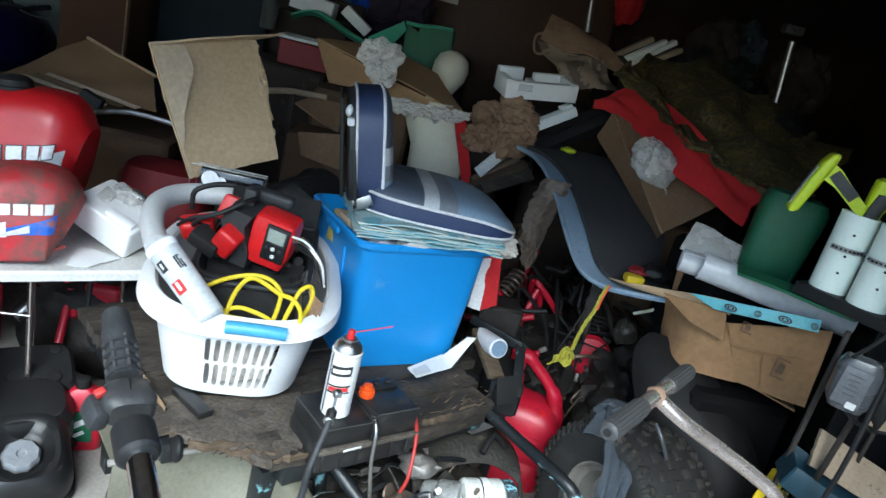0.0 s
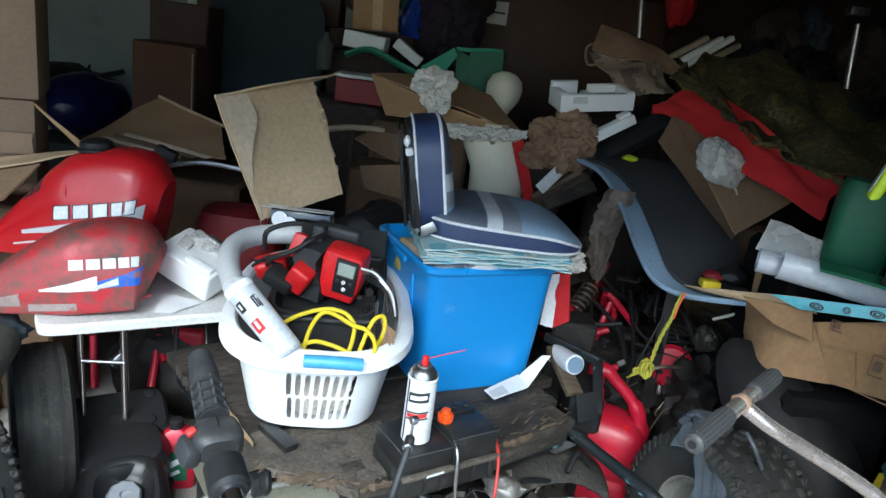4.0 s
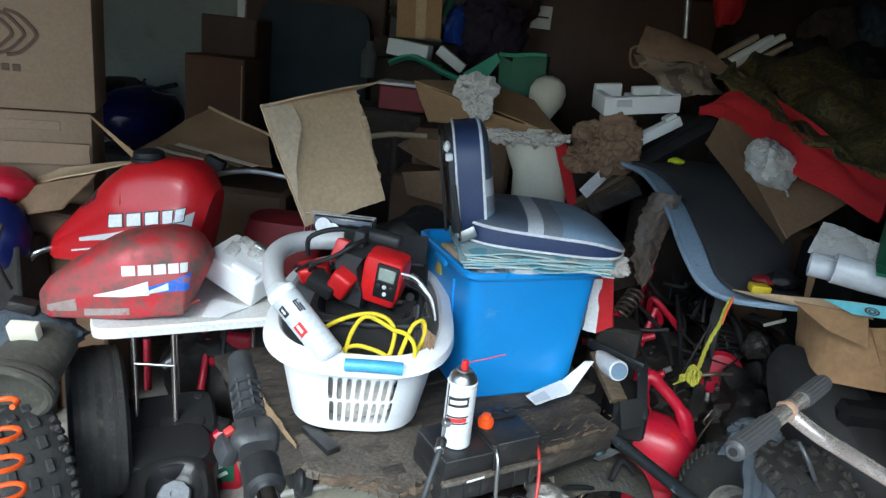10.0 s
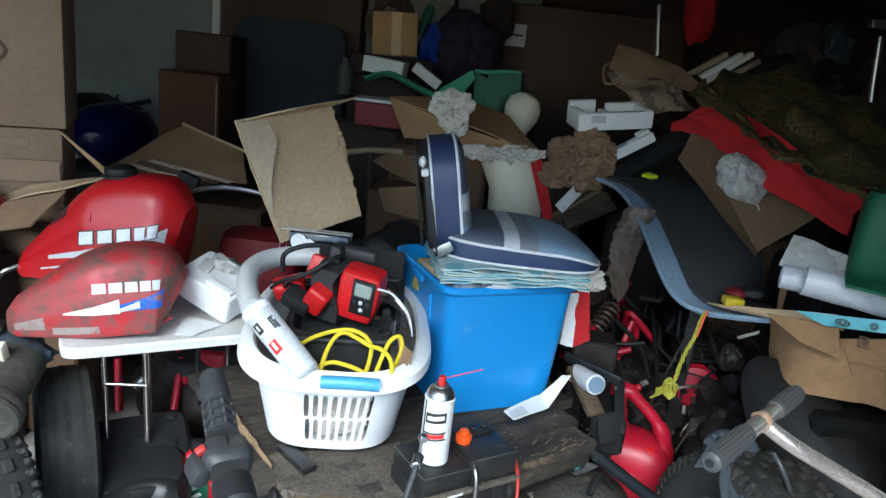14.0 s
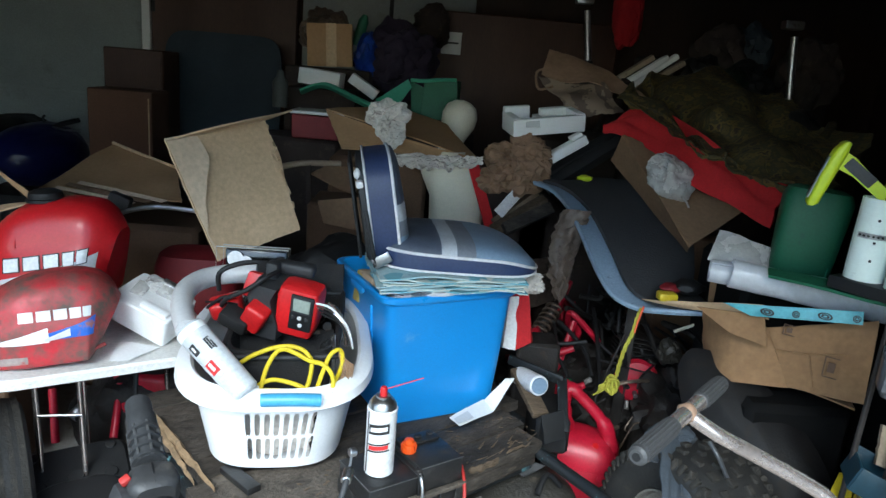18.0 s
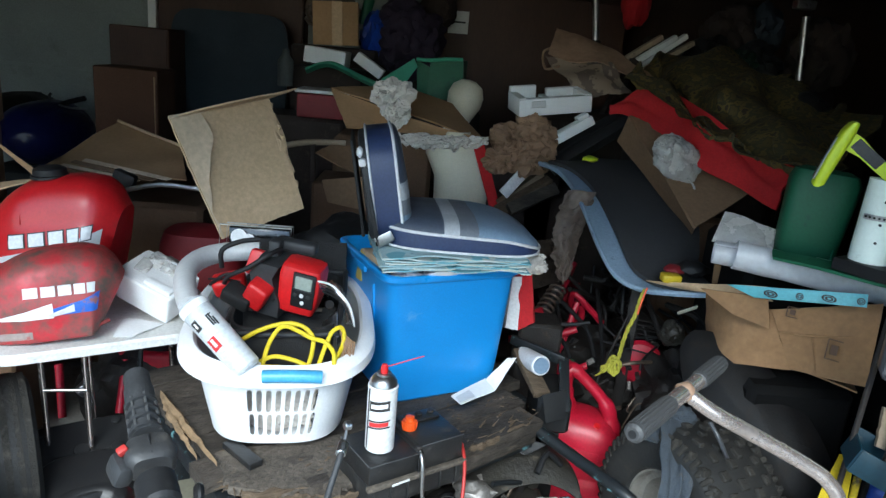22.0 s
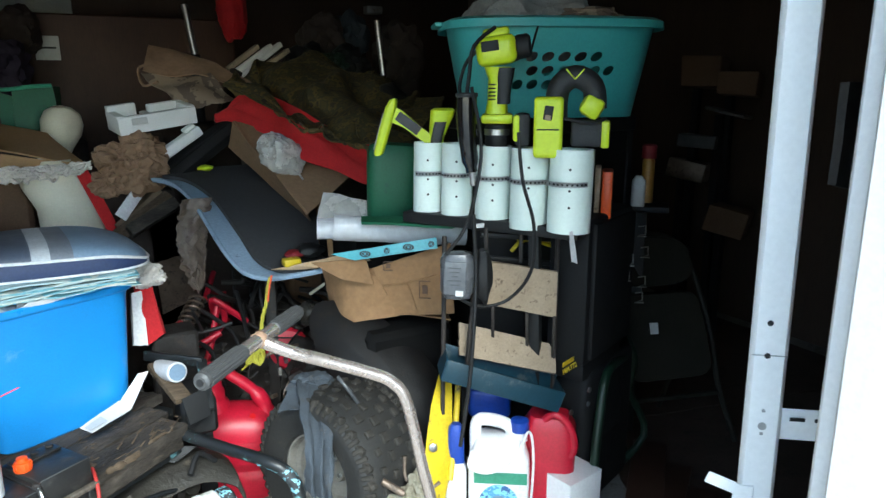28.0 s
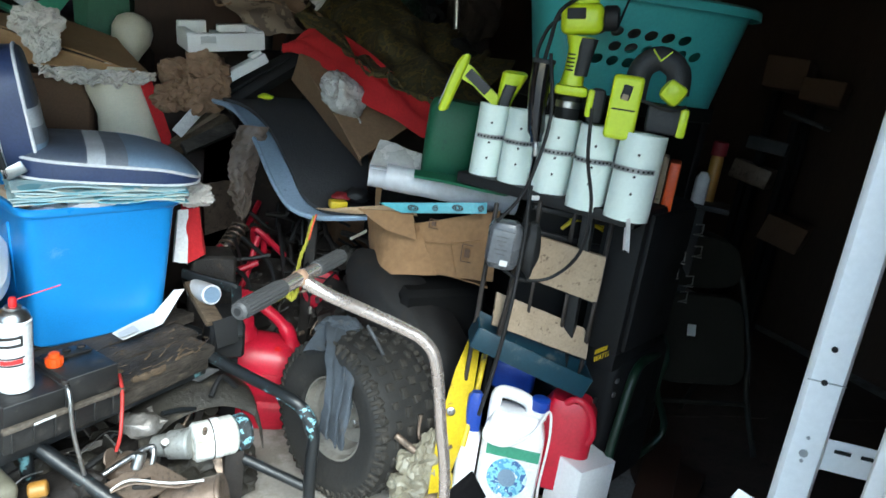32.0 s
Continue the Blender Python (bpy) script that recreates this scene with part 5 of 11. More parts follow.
# ---- white foam box beside the basket
FBX = Vector((0.171, -0.05, -0.06)).normalized()
FBZ = (Vector((0.02, -0.03, 0.09)) - FBX * Vector((0.02, -0.03, 0.09)).dot(FBX)).normalized()
FBO = Vector((-0.732, 1.772, 0.636)) + FBZ.cross(FBX) * 0.06
fb = thing("foam_packing", Matrix.Translation(FBO) @ Matrix((FBX, FBZ.cross(FBX), FBZ)).transposed().to_4x4() @ Matrix.Diagonal((0.76, 0.84, 0.95, 1)), "white foam packing box with wrapped parts", "packing")
part("tray", loft([oval(z, a, b, 14, 40) for z, a, b in ((0, 0.11, 0.07), (0.004, 0.114, 0.074), (0.096, 0.12, 0.08), (0.1, 0.116, 0.076))]), M_foamwhite, fb)
part("foam_ridge", box(0.11, 0.03, 0.014, 0.004, 2, pose(0.05, -0.05, 0.104)), M_foamwhite, fb)
part("foil_strip", box(0.05, 0.06, 0.01, 0.004, 2, pose(-0.06, 0.0, 0.104, 8, 0, 10)), M_bubble, fb)
part("wrapped_part", crumple((-0.03, 0.045, 0.105), (0.05, 0.03, 0.02), 3, 4, 0.4, 16), M_bubble, fb)
part("wrapped_part", crumple((0.02, 0.045, 0.108), (0.04, 0.03, 0.022), 9, 4, 0.4, 16), M_bubble, fb)
part("foil_edge", box(0.06, 0.025, 0.025, 0.006, 2, pose(0.02, 0.055, 0.12, 20, 10, 10)), M_steel, fb)
solo("paper_scrap", panel((-0.745, 1.632, 0.613), (-0.70, 1.642, 0.613), (-0.655, 1.735, 0.613), (-0.765, 1.745, 0.617), 0.002, 12, 10, 0.012, 14, 0.05, 6), M_paper, "torn white paper scrap on the small table", "paper")

# ---- small white table with the two fuel tanks
M_tabletop = mat("scuffed_white_plastic", (0.74, 0.73, 0.7), 0.45, dark=(0.62, 0.6, 0.56), scale=5, bump=0.06, dirt=(0.4, 0.37, 0.33), dirty=0.3, soft=0.25)
tb = thing("small_table", (-0.88, 1.72, 0), "small white plastic table top on chrome tube legs", "table")
part("table_top", loft([[tuple(Vector((-0.818, 1.772, z)) + pose(0, 0, 0, 0, 0, 31).to_3x3() @ Vector((p[0], p[1], 0))) for p in oval(0, a, b, 12, 64)] for z, a, b in ((0.580, 0.268, 0.178), (0.583, 0.275, 0.185), (0.603, 0.277, 0.187), (0.610, 0.272, 0.182))]), M_tabletop, tb, world=True)
for dx, dy in ((-0.17, -0.06), (-0.06, -0.04), (0.12, 0.12), (-0.14, 0.14)):
    part("leg", rod((-0.80 + dx, 1.76 + dy, 0.0), (-0.82 + dx, 1.78 + dy, 0.584), 0.008, 14), M_chrome, tb, world=True)
part("cross_brace", rod((-0.98, 1.71, 0.4), (-0.87, 1.73, 0.4), 0.005, 10), M_steel, tb, world=True)


def fuel_tank(m, label, paint, length, height, width, ridge):
    t = thing("fuel_tank", m, label, "fuel tank")
    outline = [(0.0, 0.0), (0.6, -0.005), (0.96, 0.0), (1.02, 0.05), (1.0, 0.2), (0.985, 0.38), (0.93, 0.5), (0.84, 0.6), (0.77, 0.74), (0.62, 0.9), (0.36, 0.985), (0.0, 1.0), (-0.36, 0.985), (-0.62, 0.9), (-0.77, 0.74), (-0.84, 0.6), (-0.93, 0.5), (-0.985, 0.38), (-1.0, 0.2), (-1.02, 0.05), (-0.96, 0.0), (-0.6, -0.005)]
    cross = [(p.x, p.y) for p in glide([(y, z, 0) for y, z in outline], 3, True)]
    rings = []
    for k in range(33):
        u = k / 32
        u = u + 0.03 * math.sin(2 * math.pi * u) * -1
        h = height * float(np.interp(u, (0, 0.05, 0.14, 0.34, 0.44, 0.53, 0.65, 0.8, 0.9, 0.96, 1.0), ridge))
        w = width * (0.42 + 0.58 * min(1, u / 0.5) ** 0.8) * (1 - 0.4 * max(0, (u - 0.86) / 0.14) ** 2) * (0.55 + 0.45 * min(1, u / 0.07))
        rings.append([((u - 0.5) * length - 0.07 * max(0.0, (u - 0.8) / 0.2) * (1 - z), y * w / 2, 0.01 + h * z) for y, z in cross])
    body = part("tank_shell", loft(rings), paint, t)
    part("seam", tube([(-length * 0.46, 0, 0.03), (-length * 0.2, -width * 0.36, 0.024), (length * 0.2, -width * 0.46, 0.022), (length * 0.40, -width * 0.3, 0.03)], 0.005, 8), paint, t)
    def side(u0, u1, z0, z1, lift, material, name, slope=0.0, taper=0.0):
        def f(u, v):
            uu = u0 + (u1 - u0) * u
            i = min(31, int(uu * 32))
            fr = uu * 32 - i
            spread = 1 - taper * (1 - u)
            h = z0 + (z1 - z0) * (0.5 + (v - 0.5) * spread) + slope * (u - 0.5)
            ring = [Vector(a).lerp(Vector(b), fr) for a, b in zip(rings[i], rings[i + 1])]
            near = [p for p in ring if p.y < 0]
            near.sort(key=lambda p: p.z)
            for a, b in zip(near, near[1:]):
                if a.z <= h <= b.z:
                    q = a.lerp(b, (h - a.z) / max(b.z - a.z, 1e-6))
                    return q + Vector((0, -lift, 0.0))
            return near[-1] + Vector((0, -lift, 0))
        return part(name, sheet(f, 18, 5, 0.0008), material, body)
    return t, side


up_tank, side = fuel_tank(pose(-1.102, 1.985, 0.634, 0, -7, 2), "glossy red motorcycle fuel tank with a black filler cap", M_red, 0.56, 0.30, 0.28, (0.12, 0.24, 0.38, 0.7, 0.86, 0.955, 1.0, 0.995, 0.95, 0.85, 0.66))
side(0.30, 0.95, 0.09, 0.132, 0.0015, M_silverprint, "silver_stripe", 0.06, 0.75)
side(0.24, 0.95, 0.074, 0.079, 0.0018, M_label, "white_line", 0.066)
for k in range(5):
    side(0.474 + 0.088 * k, 0.551 + 0.088 * k, 0.124 + 0.0035 * k, 0.165 + 0.0035 * k, 0.0022, M_ink, "dark_mark_edge", 0.003)
    side(0.480 + 0.088 * k, 0.545 + 0.088 * k, 0.127 + 0.0035 * k, 0.162 + 0.0035 * k, 0.0034, M_label, "white_mark", 0.003)
part("shell_pinch_seam", tube([(0.02, -0.117, 0.19), (0.022, -0.1, 0.235), (0.024, -0.07, 0.282)], 0.0022, 6), M_red, up_tank)
part("filler_cap", lathe([(0.044, 0.0), (0.046, 0.006), (0.044, 0.02), (0.03, 0.028), (0.012, 0.03)], 28, pose(0.075, -0.01, 0.309, 0, 3, 0)), M_black, up_tank, "black filler cap")
part("filler_ring", lathe([(0.052, 0.0), (0.052, 0.008), (0.044, 0.01)], 28, pose(0.075, -0.01, 0.303, 0, 3, 0)), M_black, up_tank)
for k in range(3):
    side(0.30 + 0.036 * k, 0.325 + 0.036 * k, 0.172 + 0.012 * k, 0.205 + 0.014 * k, 0.002, M_grip, "badge_bar", 0.012)
part("tap", tube([(-0.27, -0.02, 0.03), (-0.31, -0.05, 0.02), (-0.33, -0.06, 0.0)], 0.009, 8), M_steel, up_tank)
low_tank, side = fuel_tank(pose(-0.947, 1.657, 0.609, 0, -5, 20), "grimy red motorcycle fuel tank with worn lettering", M_reddirty, 0.44, 0.208, 0.24, (0.26, 0.4, 0.54, 0.8, 0.9, 0.96, 1.0, 0.99, 0.92, 0.8, 0.58))
for k in range(5):
    side(0.50 + 0.075 * k, 0.562 + 0.075 * k, 0.123, 0.147, 0.0022, M_label if k < 4 else M_silverprint, "white_mark", 0.0)
side(0.36, 0.62, 0.064, 0.1, 0.0015, M_label, "white_flash", 0.016, 0.9)
side(0.58, 0.9, 0.07, 0.114, 0.0012, M_blueprint, "blue_flash", 0.016, 0.7)
side(0.60, 0.72, 0.076, 0.094, 0.0022, M_silverprint, "pale_flash", 0.014, 0.6)
side(0.07, 0.26, 0.026, 0.058, 0.0012, M_scuff, "scuffed_patch", 0.012, 0.5)
side(0.30, 0.52, 0.022, 0.04, 0.0012, M_scuff, "scuffed_patch", 0.004)
part("mount_tab", box(0.07, 0.05, 0.03, 0.008, 2, pose(-0.26, -0.02, 0.03, 0, 20, 0)), M_iron, low_tank)
part("brake_cable", tube([(-0.30, 0.03, 0.06), (-0.31, 0.0, 0.16), (-0.29, 0.02, 0.24)], 0.006, 8), M_iron, low_tank)

# ---- left foreground: wheels, engine cover, trimmer
def wheel(name, m, R, w, label, knobs=0, rim_r=0.11, rows=5, tread=0.014, group=""):
    t = thing(name, m, label, "tyre" if not rim_r else "wheel", group)
    prof = []
    for k in range(25):
        a = math.pi * (k / 24) - math.pi / 2
        c, s = math.cos(a), math.sin(a)
        prof.append((R - (R - rim_r) * 0.42 + (R - rim_r) * 0.42 * math.copysign(abs(c) ** 0.6, c), w / 2 * math.copysign(abs(s) ** 0.7, s)))
    prof = [(rim_r, -w * 0.36), (rim_r + 0.012, -w * 0.44)] + prof + [(rim_r + 0.012, w * 0.44), (rim_r, w * 0.36)]
    tyre = part("tyre", lathe(prof, 56, open_ends=True), M_rubber, t)
    if knobs:
        bits = []
        for i in range(knobs):
            for r in range(rows):
                off = (r - (rows - 1) / 2) / rows * w * 1.02
                a = 360 * (i + 0.5 * (r % 2)) / knobs
                out = R - 0.012 * abs(off / (w / 2)) ** 3 * 2
                lean = 0 if abs(off) < w * 0.35 else math.copysign(35, off)
                bits.append(box(2 * math.pi * R / knobs * (0.5 + 0.1 * math.sin(7 * i + 3 * r)), w / rows * (0.55 + 0.1 * math.sin(5 * i + r)), tread, 0.003, 1, pose(0, 0, 0, 0, 0, a) @ pose(out, 0, off) @ pose(0, 0, 0, 0, 90, 0) @ pose(0, 0, 0, 0, lean, 90)))
            for s in (-1, 1):
                for j in (0, 0.5):
                    bits.append(box(0.034, 2 * math.pi * R / knobs * 0.26, 0.016, 0.003, 1, pose(0, 0, 0, 0, 0, 360 * (i + j) / knobs) @ pose(R - 0.018, 0, s * w * 0.45) @ pose(0, 0, 0, 0, 28 * s, 0)))
        part("tread", join(*bits), M_tread if knobs > 24 else M_rubber, tyre)
    else:
        for off in (-0.36, -0.18, 0.0, 0.18, 0.36):
            part("tread_rib", lathe([(R - 0.012, off * w - 0.0085), (R + 0.0015 - abs(off) * 0.012, off * w - 0.008), (R + 0.0015 - abs(off) * 0.012, off * w + 0.008), (R - 0.012, off * w + 0.0085)], 64, open_ends=True), M_tread, tyre)
    if rim_r:
        rim = part("rim", lathe([(rim_r + 0.008, -w * 0.40), (rim_r, -w * 0.40), (rim_r - 0.006, -w * 0.30), (rim_r - 0.02, -w * 0.28), (rim_r - 0.03, -w * 0.10), (0.05, -w * 0.06), (0.045, -w * 0.14), (0.02, -w * 0.15), (0.001, -w * 0.15)], 40, open_ends=True), M_rim, t, "dusty painted rim")
        for k in range(4):
            a = math.pi * k / 2 + 0.4
            part("wheel_nut", cyl(0.008, 0.012, 6, bev=0.001, m=pose(0.034 * math.cos(a), 0.034 * math.sin(a), -w * 0.17)), M_steel, rim)
    return t


wheel("tractor_wheel", Matrix.Translation((-1.072, 1.66, 0.222)) @ Vector((0.82, 0.57, 0.0)).to_track_quat("Z", "Y").to_matrix().to_4x4(), 0.222, 0.15, "worn black small tractor tyre standing upright", 0, 0.10)
wheel("knobby_spare_tyre", Matrix.Translation((-1.10, 1.35, 0.215)) @ Vector((0.62, 0.78, 0.0)).to_track_quat("Z", "Y").to_matrix().to_4x4(), 0.21, 0.19, "knobby black tyre standing beside the tractor wheel", 22, 0.10, 5)
M_duct = mat("dusty_duct_rubber", (0.06, 0.055, 0.043), 0.85, dark=(0.025, 0.023, 0.019), scale=12, bump=0.35, fine=60, dirt=(0.14, 0.125, 0.09), dirty=0.3, soft=0.2)
boot = thing("rubber_duct", (-1.105, 1.42, 0.475), "dusty black rubber duct with a wide flared mouth", "duct")
BT = pose(0.0, -0.06, 0.0) @ Vector((-0.12, 0.88, 0.22)).to_track_quat("Z", "Y").to_matrix().to_4x4()
part("mouth", loft([[(r * math.cos(2 * math.pi * k / 36), 0.7 * r * math.sin(2 * math.pi * k / 36), z) for k in range(36)] for r, z in ((0.085, 0.0), (0.105, 0.0), (0.112, 0.014), (0.108, 0.035), (0.098, 0.045), (0.09, 0.04), (0.085, 0.02))], False, BT, close=True), M_duct, boot)
part("neck", lathe([(0.097, 0.03), (0.09, 0.06), (0.086, 0.1), (0.084, 0.15), (0.08, 0.2)], 32, BT @ Matrix.Diagonal((1, 0.75, 1, 1))), M_duct, boot)
part("lip", tube([BT @ Vector((0.1 * math.cos(a), 0.072 * math.sin(a), 0.0)) for a in [2 * math.pi * k / 24 for k in range(24)]], 0.012, 8, 2, True), M_duct, boot, "thick dusty lip")
part("stay", bar((0, 0.05, -0.475), (0, 0.04, 0.06), 0.03, 0.03), M_iron, boot)
coil = thing("air_hose_coil", (-0.90, 1.10, 0.0), "bright orange coiled air hose hanging in loops", "hose")
part("coil_line", tube([(-0.94 + 0.05 * math.cos(a * 0.7), 1.10 + 0.05 * math.sin(a * 0.7), 0.62 - 0.0075 * a) for a in range(0, 76)], 0.0055, 8, 2), M_orange, coil, world=True)
part("tail", tube([(-0.94, 1.10, 0.05), (-0.96, 1.12, 0.02), (-1.0, 1.14, 0.008)], 0.0055, 8), M_orange, coil, world=True)
rag = thing("blue_rag_pile", (-1.17, 1.56, 0.55), "dark blue cloth with a pale paper tag", "cloth")
part("cloth", crumple((-1.19, 1.58, 0.52), (0.12, 0.1, 0.07), 11, 4, 0.3), M_rag, rag, world=True)
part("tag", box(0.07, 0.03, 0.05, 0.004, 2, pose(-1.13, 1.47, 0.585, 20, 0, 10)), M_cream, rag, world=True)
part("prop", bar((-1.2, 1.6, 0.0), (-1.2, 1.6, 0.48), 0.04, 0.04), M_iron, rag, world=True)

M_greycap = mat("grey_cap_plastic", (0.24, 0.25, 0.27), 0.5, dark=(0.17, 0.175, 0.185), scale=14, bump=0.1, dirt=(0.1, 0.09, 0.08), dirty=0.25)
M_shroud = mat("satin_black_shroud", (0.012, 0.012, 0.013), 0.4, dark=(0.017, 0.016, 0.016), scale=9, bump=0.05, dirt=(0.05, 0.045, 0.04), dirty=0.22, soft=0.2, spec=0.4)
eng = thing("engine_cover", (-0.83, 1.62, 0.0), "glossy black engine shroud with a grey fuel cap", "engine")
EZ = Vector((0.19, -0.33, 0.92)).normalized()
EY = (Vector((-0.49, 0.80, 0.36)) - EZ * Vector((-0.49, 0.80, 0.36)).dot(EZ)).normalized()
EX = EY.cross(EZ)
EC = Matrix.Translation((-0.784, 1.544, 0.075)) @ Matrix((EX, EY, EZ)).transposed().to_4x4()
part("shroud", loft([oval(z, a, b, n, 56, 0, c) for z, a, b, n, c in ((-0.11, 0.112, 0.125, 4.5, 0.02), (-0.04, 0.118, 0.132, 4.5, 0.02), (0.0, 0.12, 0.134, 4.5, 0.02), (0.036, 0.114, 0.127, 4, 0.02), (0.06, 0.1, 0.112, 3.4, 0.018), (0.069, 0.086, 0.096, 2.8, 0.012), (0.066, 0.074, 0.082, 2.4, 0.006), (0.046, 0.064, 0.068, 2.1, 0.0), (0.032, 0.05, 0.052, 2, 0.0), (0.03, 0.02, 0.02, 2, 0.0))], True, EC), M_shroud, eng, world=True)
part("shroud_flange", loft([oval(z, a, b, 4.5, 56, 0, 0.02) for z, a, b in ((-0.05, 0.118, 0.132), (-0.046, 0.127, 0.141), (-0.034, 0.127, 0.141), (-0.03, 0.118, 0.132))], False, EC), M_shroud, eng, world=True)
part("pull_lever", rod(EC @ Vector((-0.1, -0.06, -0.03)), EC @ Vector((-0.23, -0.03, -0.05)), 0.009, 12, 0.002), M_grip, eng, world=True)
part("shoulder", loft([oval(z, a, b, 3.2, 40, 0, 0.15) for z, a, b in ((-0.06, 0.14, 0.1), (0.035, 0.135, 0.095), (0.065, 0.11, 0.07), (0.07, 0.06, 0.03))], True, EC), M_shroud, eng, world=True)
part("rear_plate", loft([oval(z, a, b, 6, 40, 0, 0.265) for z, a, b in ((-0.05, 0.145, 0.085), (0.045, 0.145, 0.085), (0.055, 0.135, 0.075))], True, EC), M_black, eng, world=True)
for x, y, q in ((0, 0.235, 0.022), (-0.09, 0.22, 0.018), (0.09, 0.225, 0.018), (-0.1, 0.32, 0.014), (0.1, 0.32, 0.014), (0.062, 0.085, 0.018), (0.07, -0.055, 0.018), (-0.07, -0.05, 0.02)):
    part("shroud_bolt", cyl(q, 0.006, 18, bev=0.002, m=EC @ pose(x, y, 0.056 if y > 0.2 else 0.058)), M_black, eng, world=True)
part("engine_foot", block(-0.9, -0.72, 1.5, 1.8, 0.0, 0.06, 0.02), M_black, eng, world=True)
gear = []
for k in range(48):
    a = 2 * math.pi * k / 48
    gear.append((math.cos(a), math.sin(a), 1 + 0.035 * math.sin(9 * a)))
part("fuel_cap", loft([[(r * c * g, r * s * g, z) for c, s, g in gear] for r, z in ((0.052, 0.0), (0.056, 0.006), (0.056, 0.022), (0.048, 0.03), (0.016, 0.03), (0.012, 0.024))], True, EC @ pose(0.0, 0.0, 0.028) @ Matrix.Diagonal((0.78, 0.78, 1, 1))), M_greycap, eng, "grey knurled fuel cap", world=True)
bottle = thing("oil_bottle", pose(-0.73, 1.76, 0.0, 0, 0, 14), "small red oil bottle with a green label", "bottle")
part("bottle_body", loft([oval(z, a, b, 5, 32) for z, a, b in ((0.0, 0.055, 0.032), (0.008, 0.06, 0.036), (0.15, 0.06, 0.036), (0.185, 0.036, 0.028), (0.195, 0.02, 0.02))]), M_gascan, bottle)
part("bottle_cap", lathe([(0.02, 0.193), (0.021, 0.197), (0.02, 0.22), (0.014, 0.224)], 20), M_black, bottle)
part("label", box(0.085, 0.002, 0.10, 0.001, 1, pose(-0.006, -0.0372, 0.082)), M_green, bottle)
part("label_stripe", box(0.05, 0.002, 0.018, 0.0005, 1, pose(-0.006, -0.039, 0.09, 0, -30, 0)), M_label, bottle)
part("label_stripe", box(0.05, 0.002, 0.012, 0.0005, 1, pose(-0.006, -0.039, 0.055, 0, -30, 0)), M_label, bottle)
M_housing = mat("dusty_grey_plastic", (0.03, 0.03, 0.031), 0.55, scale=14, bump=0.15, dirt=(0.075, 0.068, 0.058), dirty=0.3, soft=0.2)
trim = thing("string_trimmer", (-0.2, 0.45, 0.0), "string trimmer with ribbed black grip and chrome shaft", "string trimmer")
G0, G1, G2, G3 = Vector((-0.306, 0.752, 0.979)), Vector((-0.261, 0.668, 0.954)), Vector((-0.236, 0.622, 0.944)), Vector((-0.211, 0.578, 0.934))
GA = (G3 - G0).normalized()
GF = Matrix.Translation(G1.lerp(G2, 0.6)) @ Matrix((GA.cross(Vector((0, 0, 1))).normalized(), GA, GA.cross(Vector((0, 0, 1))).normalized().cross(GA))).transposed().to_4x4()
part("grip", tube([G0, G0.lerp(G1, 0.35), G0.lerp(G1, 0.7), G1], [0.0152, 0.017, 0.0148, 0.0148, 0.0148], 20), M_grip, trim, world=True)
part("grip_end", rod(G0 - GA * 0.006, G0 + GA * 0.004, 0.015, 18, 0.003), M_grip, trim, world=True)
for k in range(4):
    p = G0.lerp(G1, 0.5 + 0.15 * k)
    part("grip_rib", rod(p, p + GA * 0.0045, 0.0185, 20), M_grip, trim, world=True)
for k in range(7):
    a = 2 * math.pi * k / 7
    off = GF.to_3x3() @ Vector((0.0165 * math.cos(a), 0, 0.0165 * math.sin(a)))
    part("grip_seam", rod(G0.lerp(G1, 0.45) + off, G1 + off, 0.0018, 6), M_gripgrey, trim, world=True)
part("throttle_housing", loft([[(p[0] * a, y, p[1] * b) for p in oval(0, 1, 1, 3.2, 32)] for y, a, b in ((-0.02, 0.015, 0.014), (-0.016, 0.023, 0.017), (-0.006, 0.026, 0.017), (0.006, 0.027, 0.02), (0.015, 0.025, 0.019), (0.02, 0.019, 0.016))], True, GF), M_housing, trim, world=True)
part("housing_seam", box(0.0016, 0.03, 0.036, 0.0006, 1, GF @ pose(0.0, 0, 0.0015)), M_black, trim, world=True)
part("trigger", box(0.02, 0.034, 0.026, 0.007, 2, GF @ pose(0.03, 0.006, -0.006, 0, -20, 12)), M_grip, trim, world=True)
part("switch", box(0.011, 0.009, 0.008, 0.002, 2, GF @ pose(0.027, -0.003, 0.012, 0, 20, 20)), M_leadred, trim, "red stop switch", world=True)
part("sleeve", rod(G2 + GA * 0.014, G3 + GA * 0.004, 0.021, 24, 0.004), M_black, trim, world=True)
part("throttle_wheel", rod(G3 + Vector((0.022, 0.03, -0.01)), G3 + Vector((0.032, 0.034, -0.01)), 0.014, 20, 0.004), M_black, trim, world=True)
part("shaft", tube([G3, G3 + GA * 0.06, G3 + GA * 0.12 + Vector((0, 0, -0.03)), (-0.145, 0.435, 0.72), (-0.14, 0.42, 0.3), (-0.14, 0.42, 0.0)], 0.0125, 20, 6), M_shaft, trim, world=True)

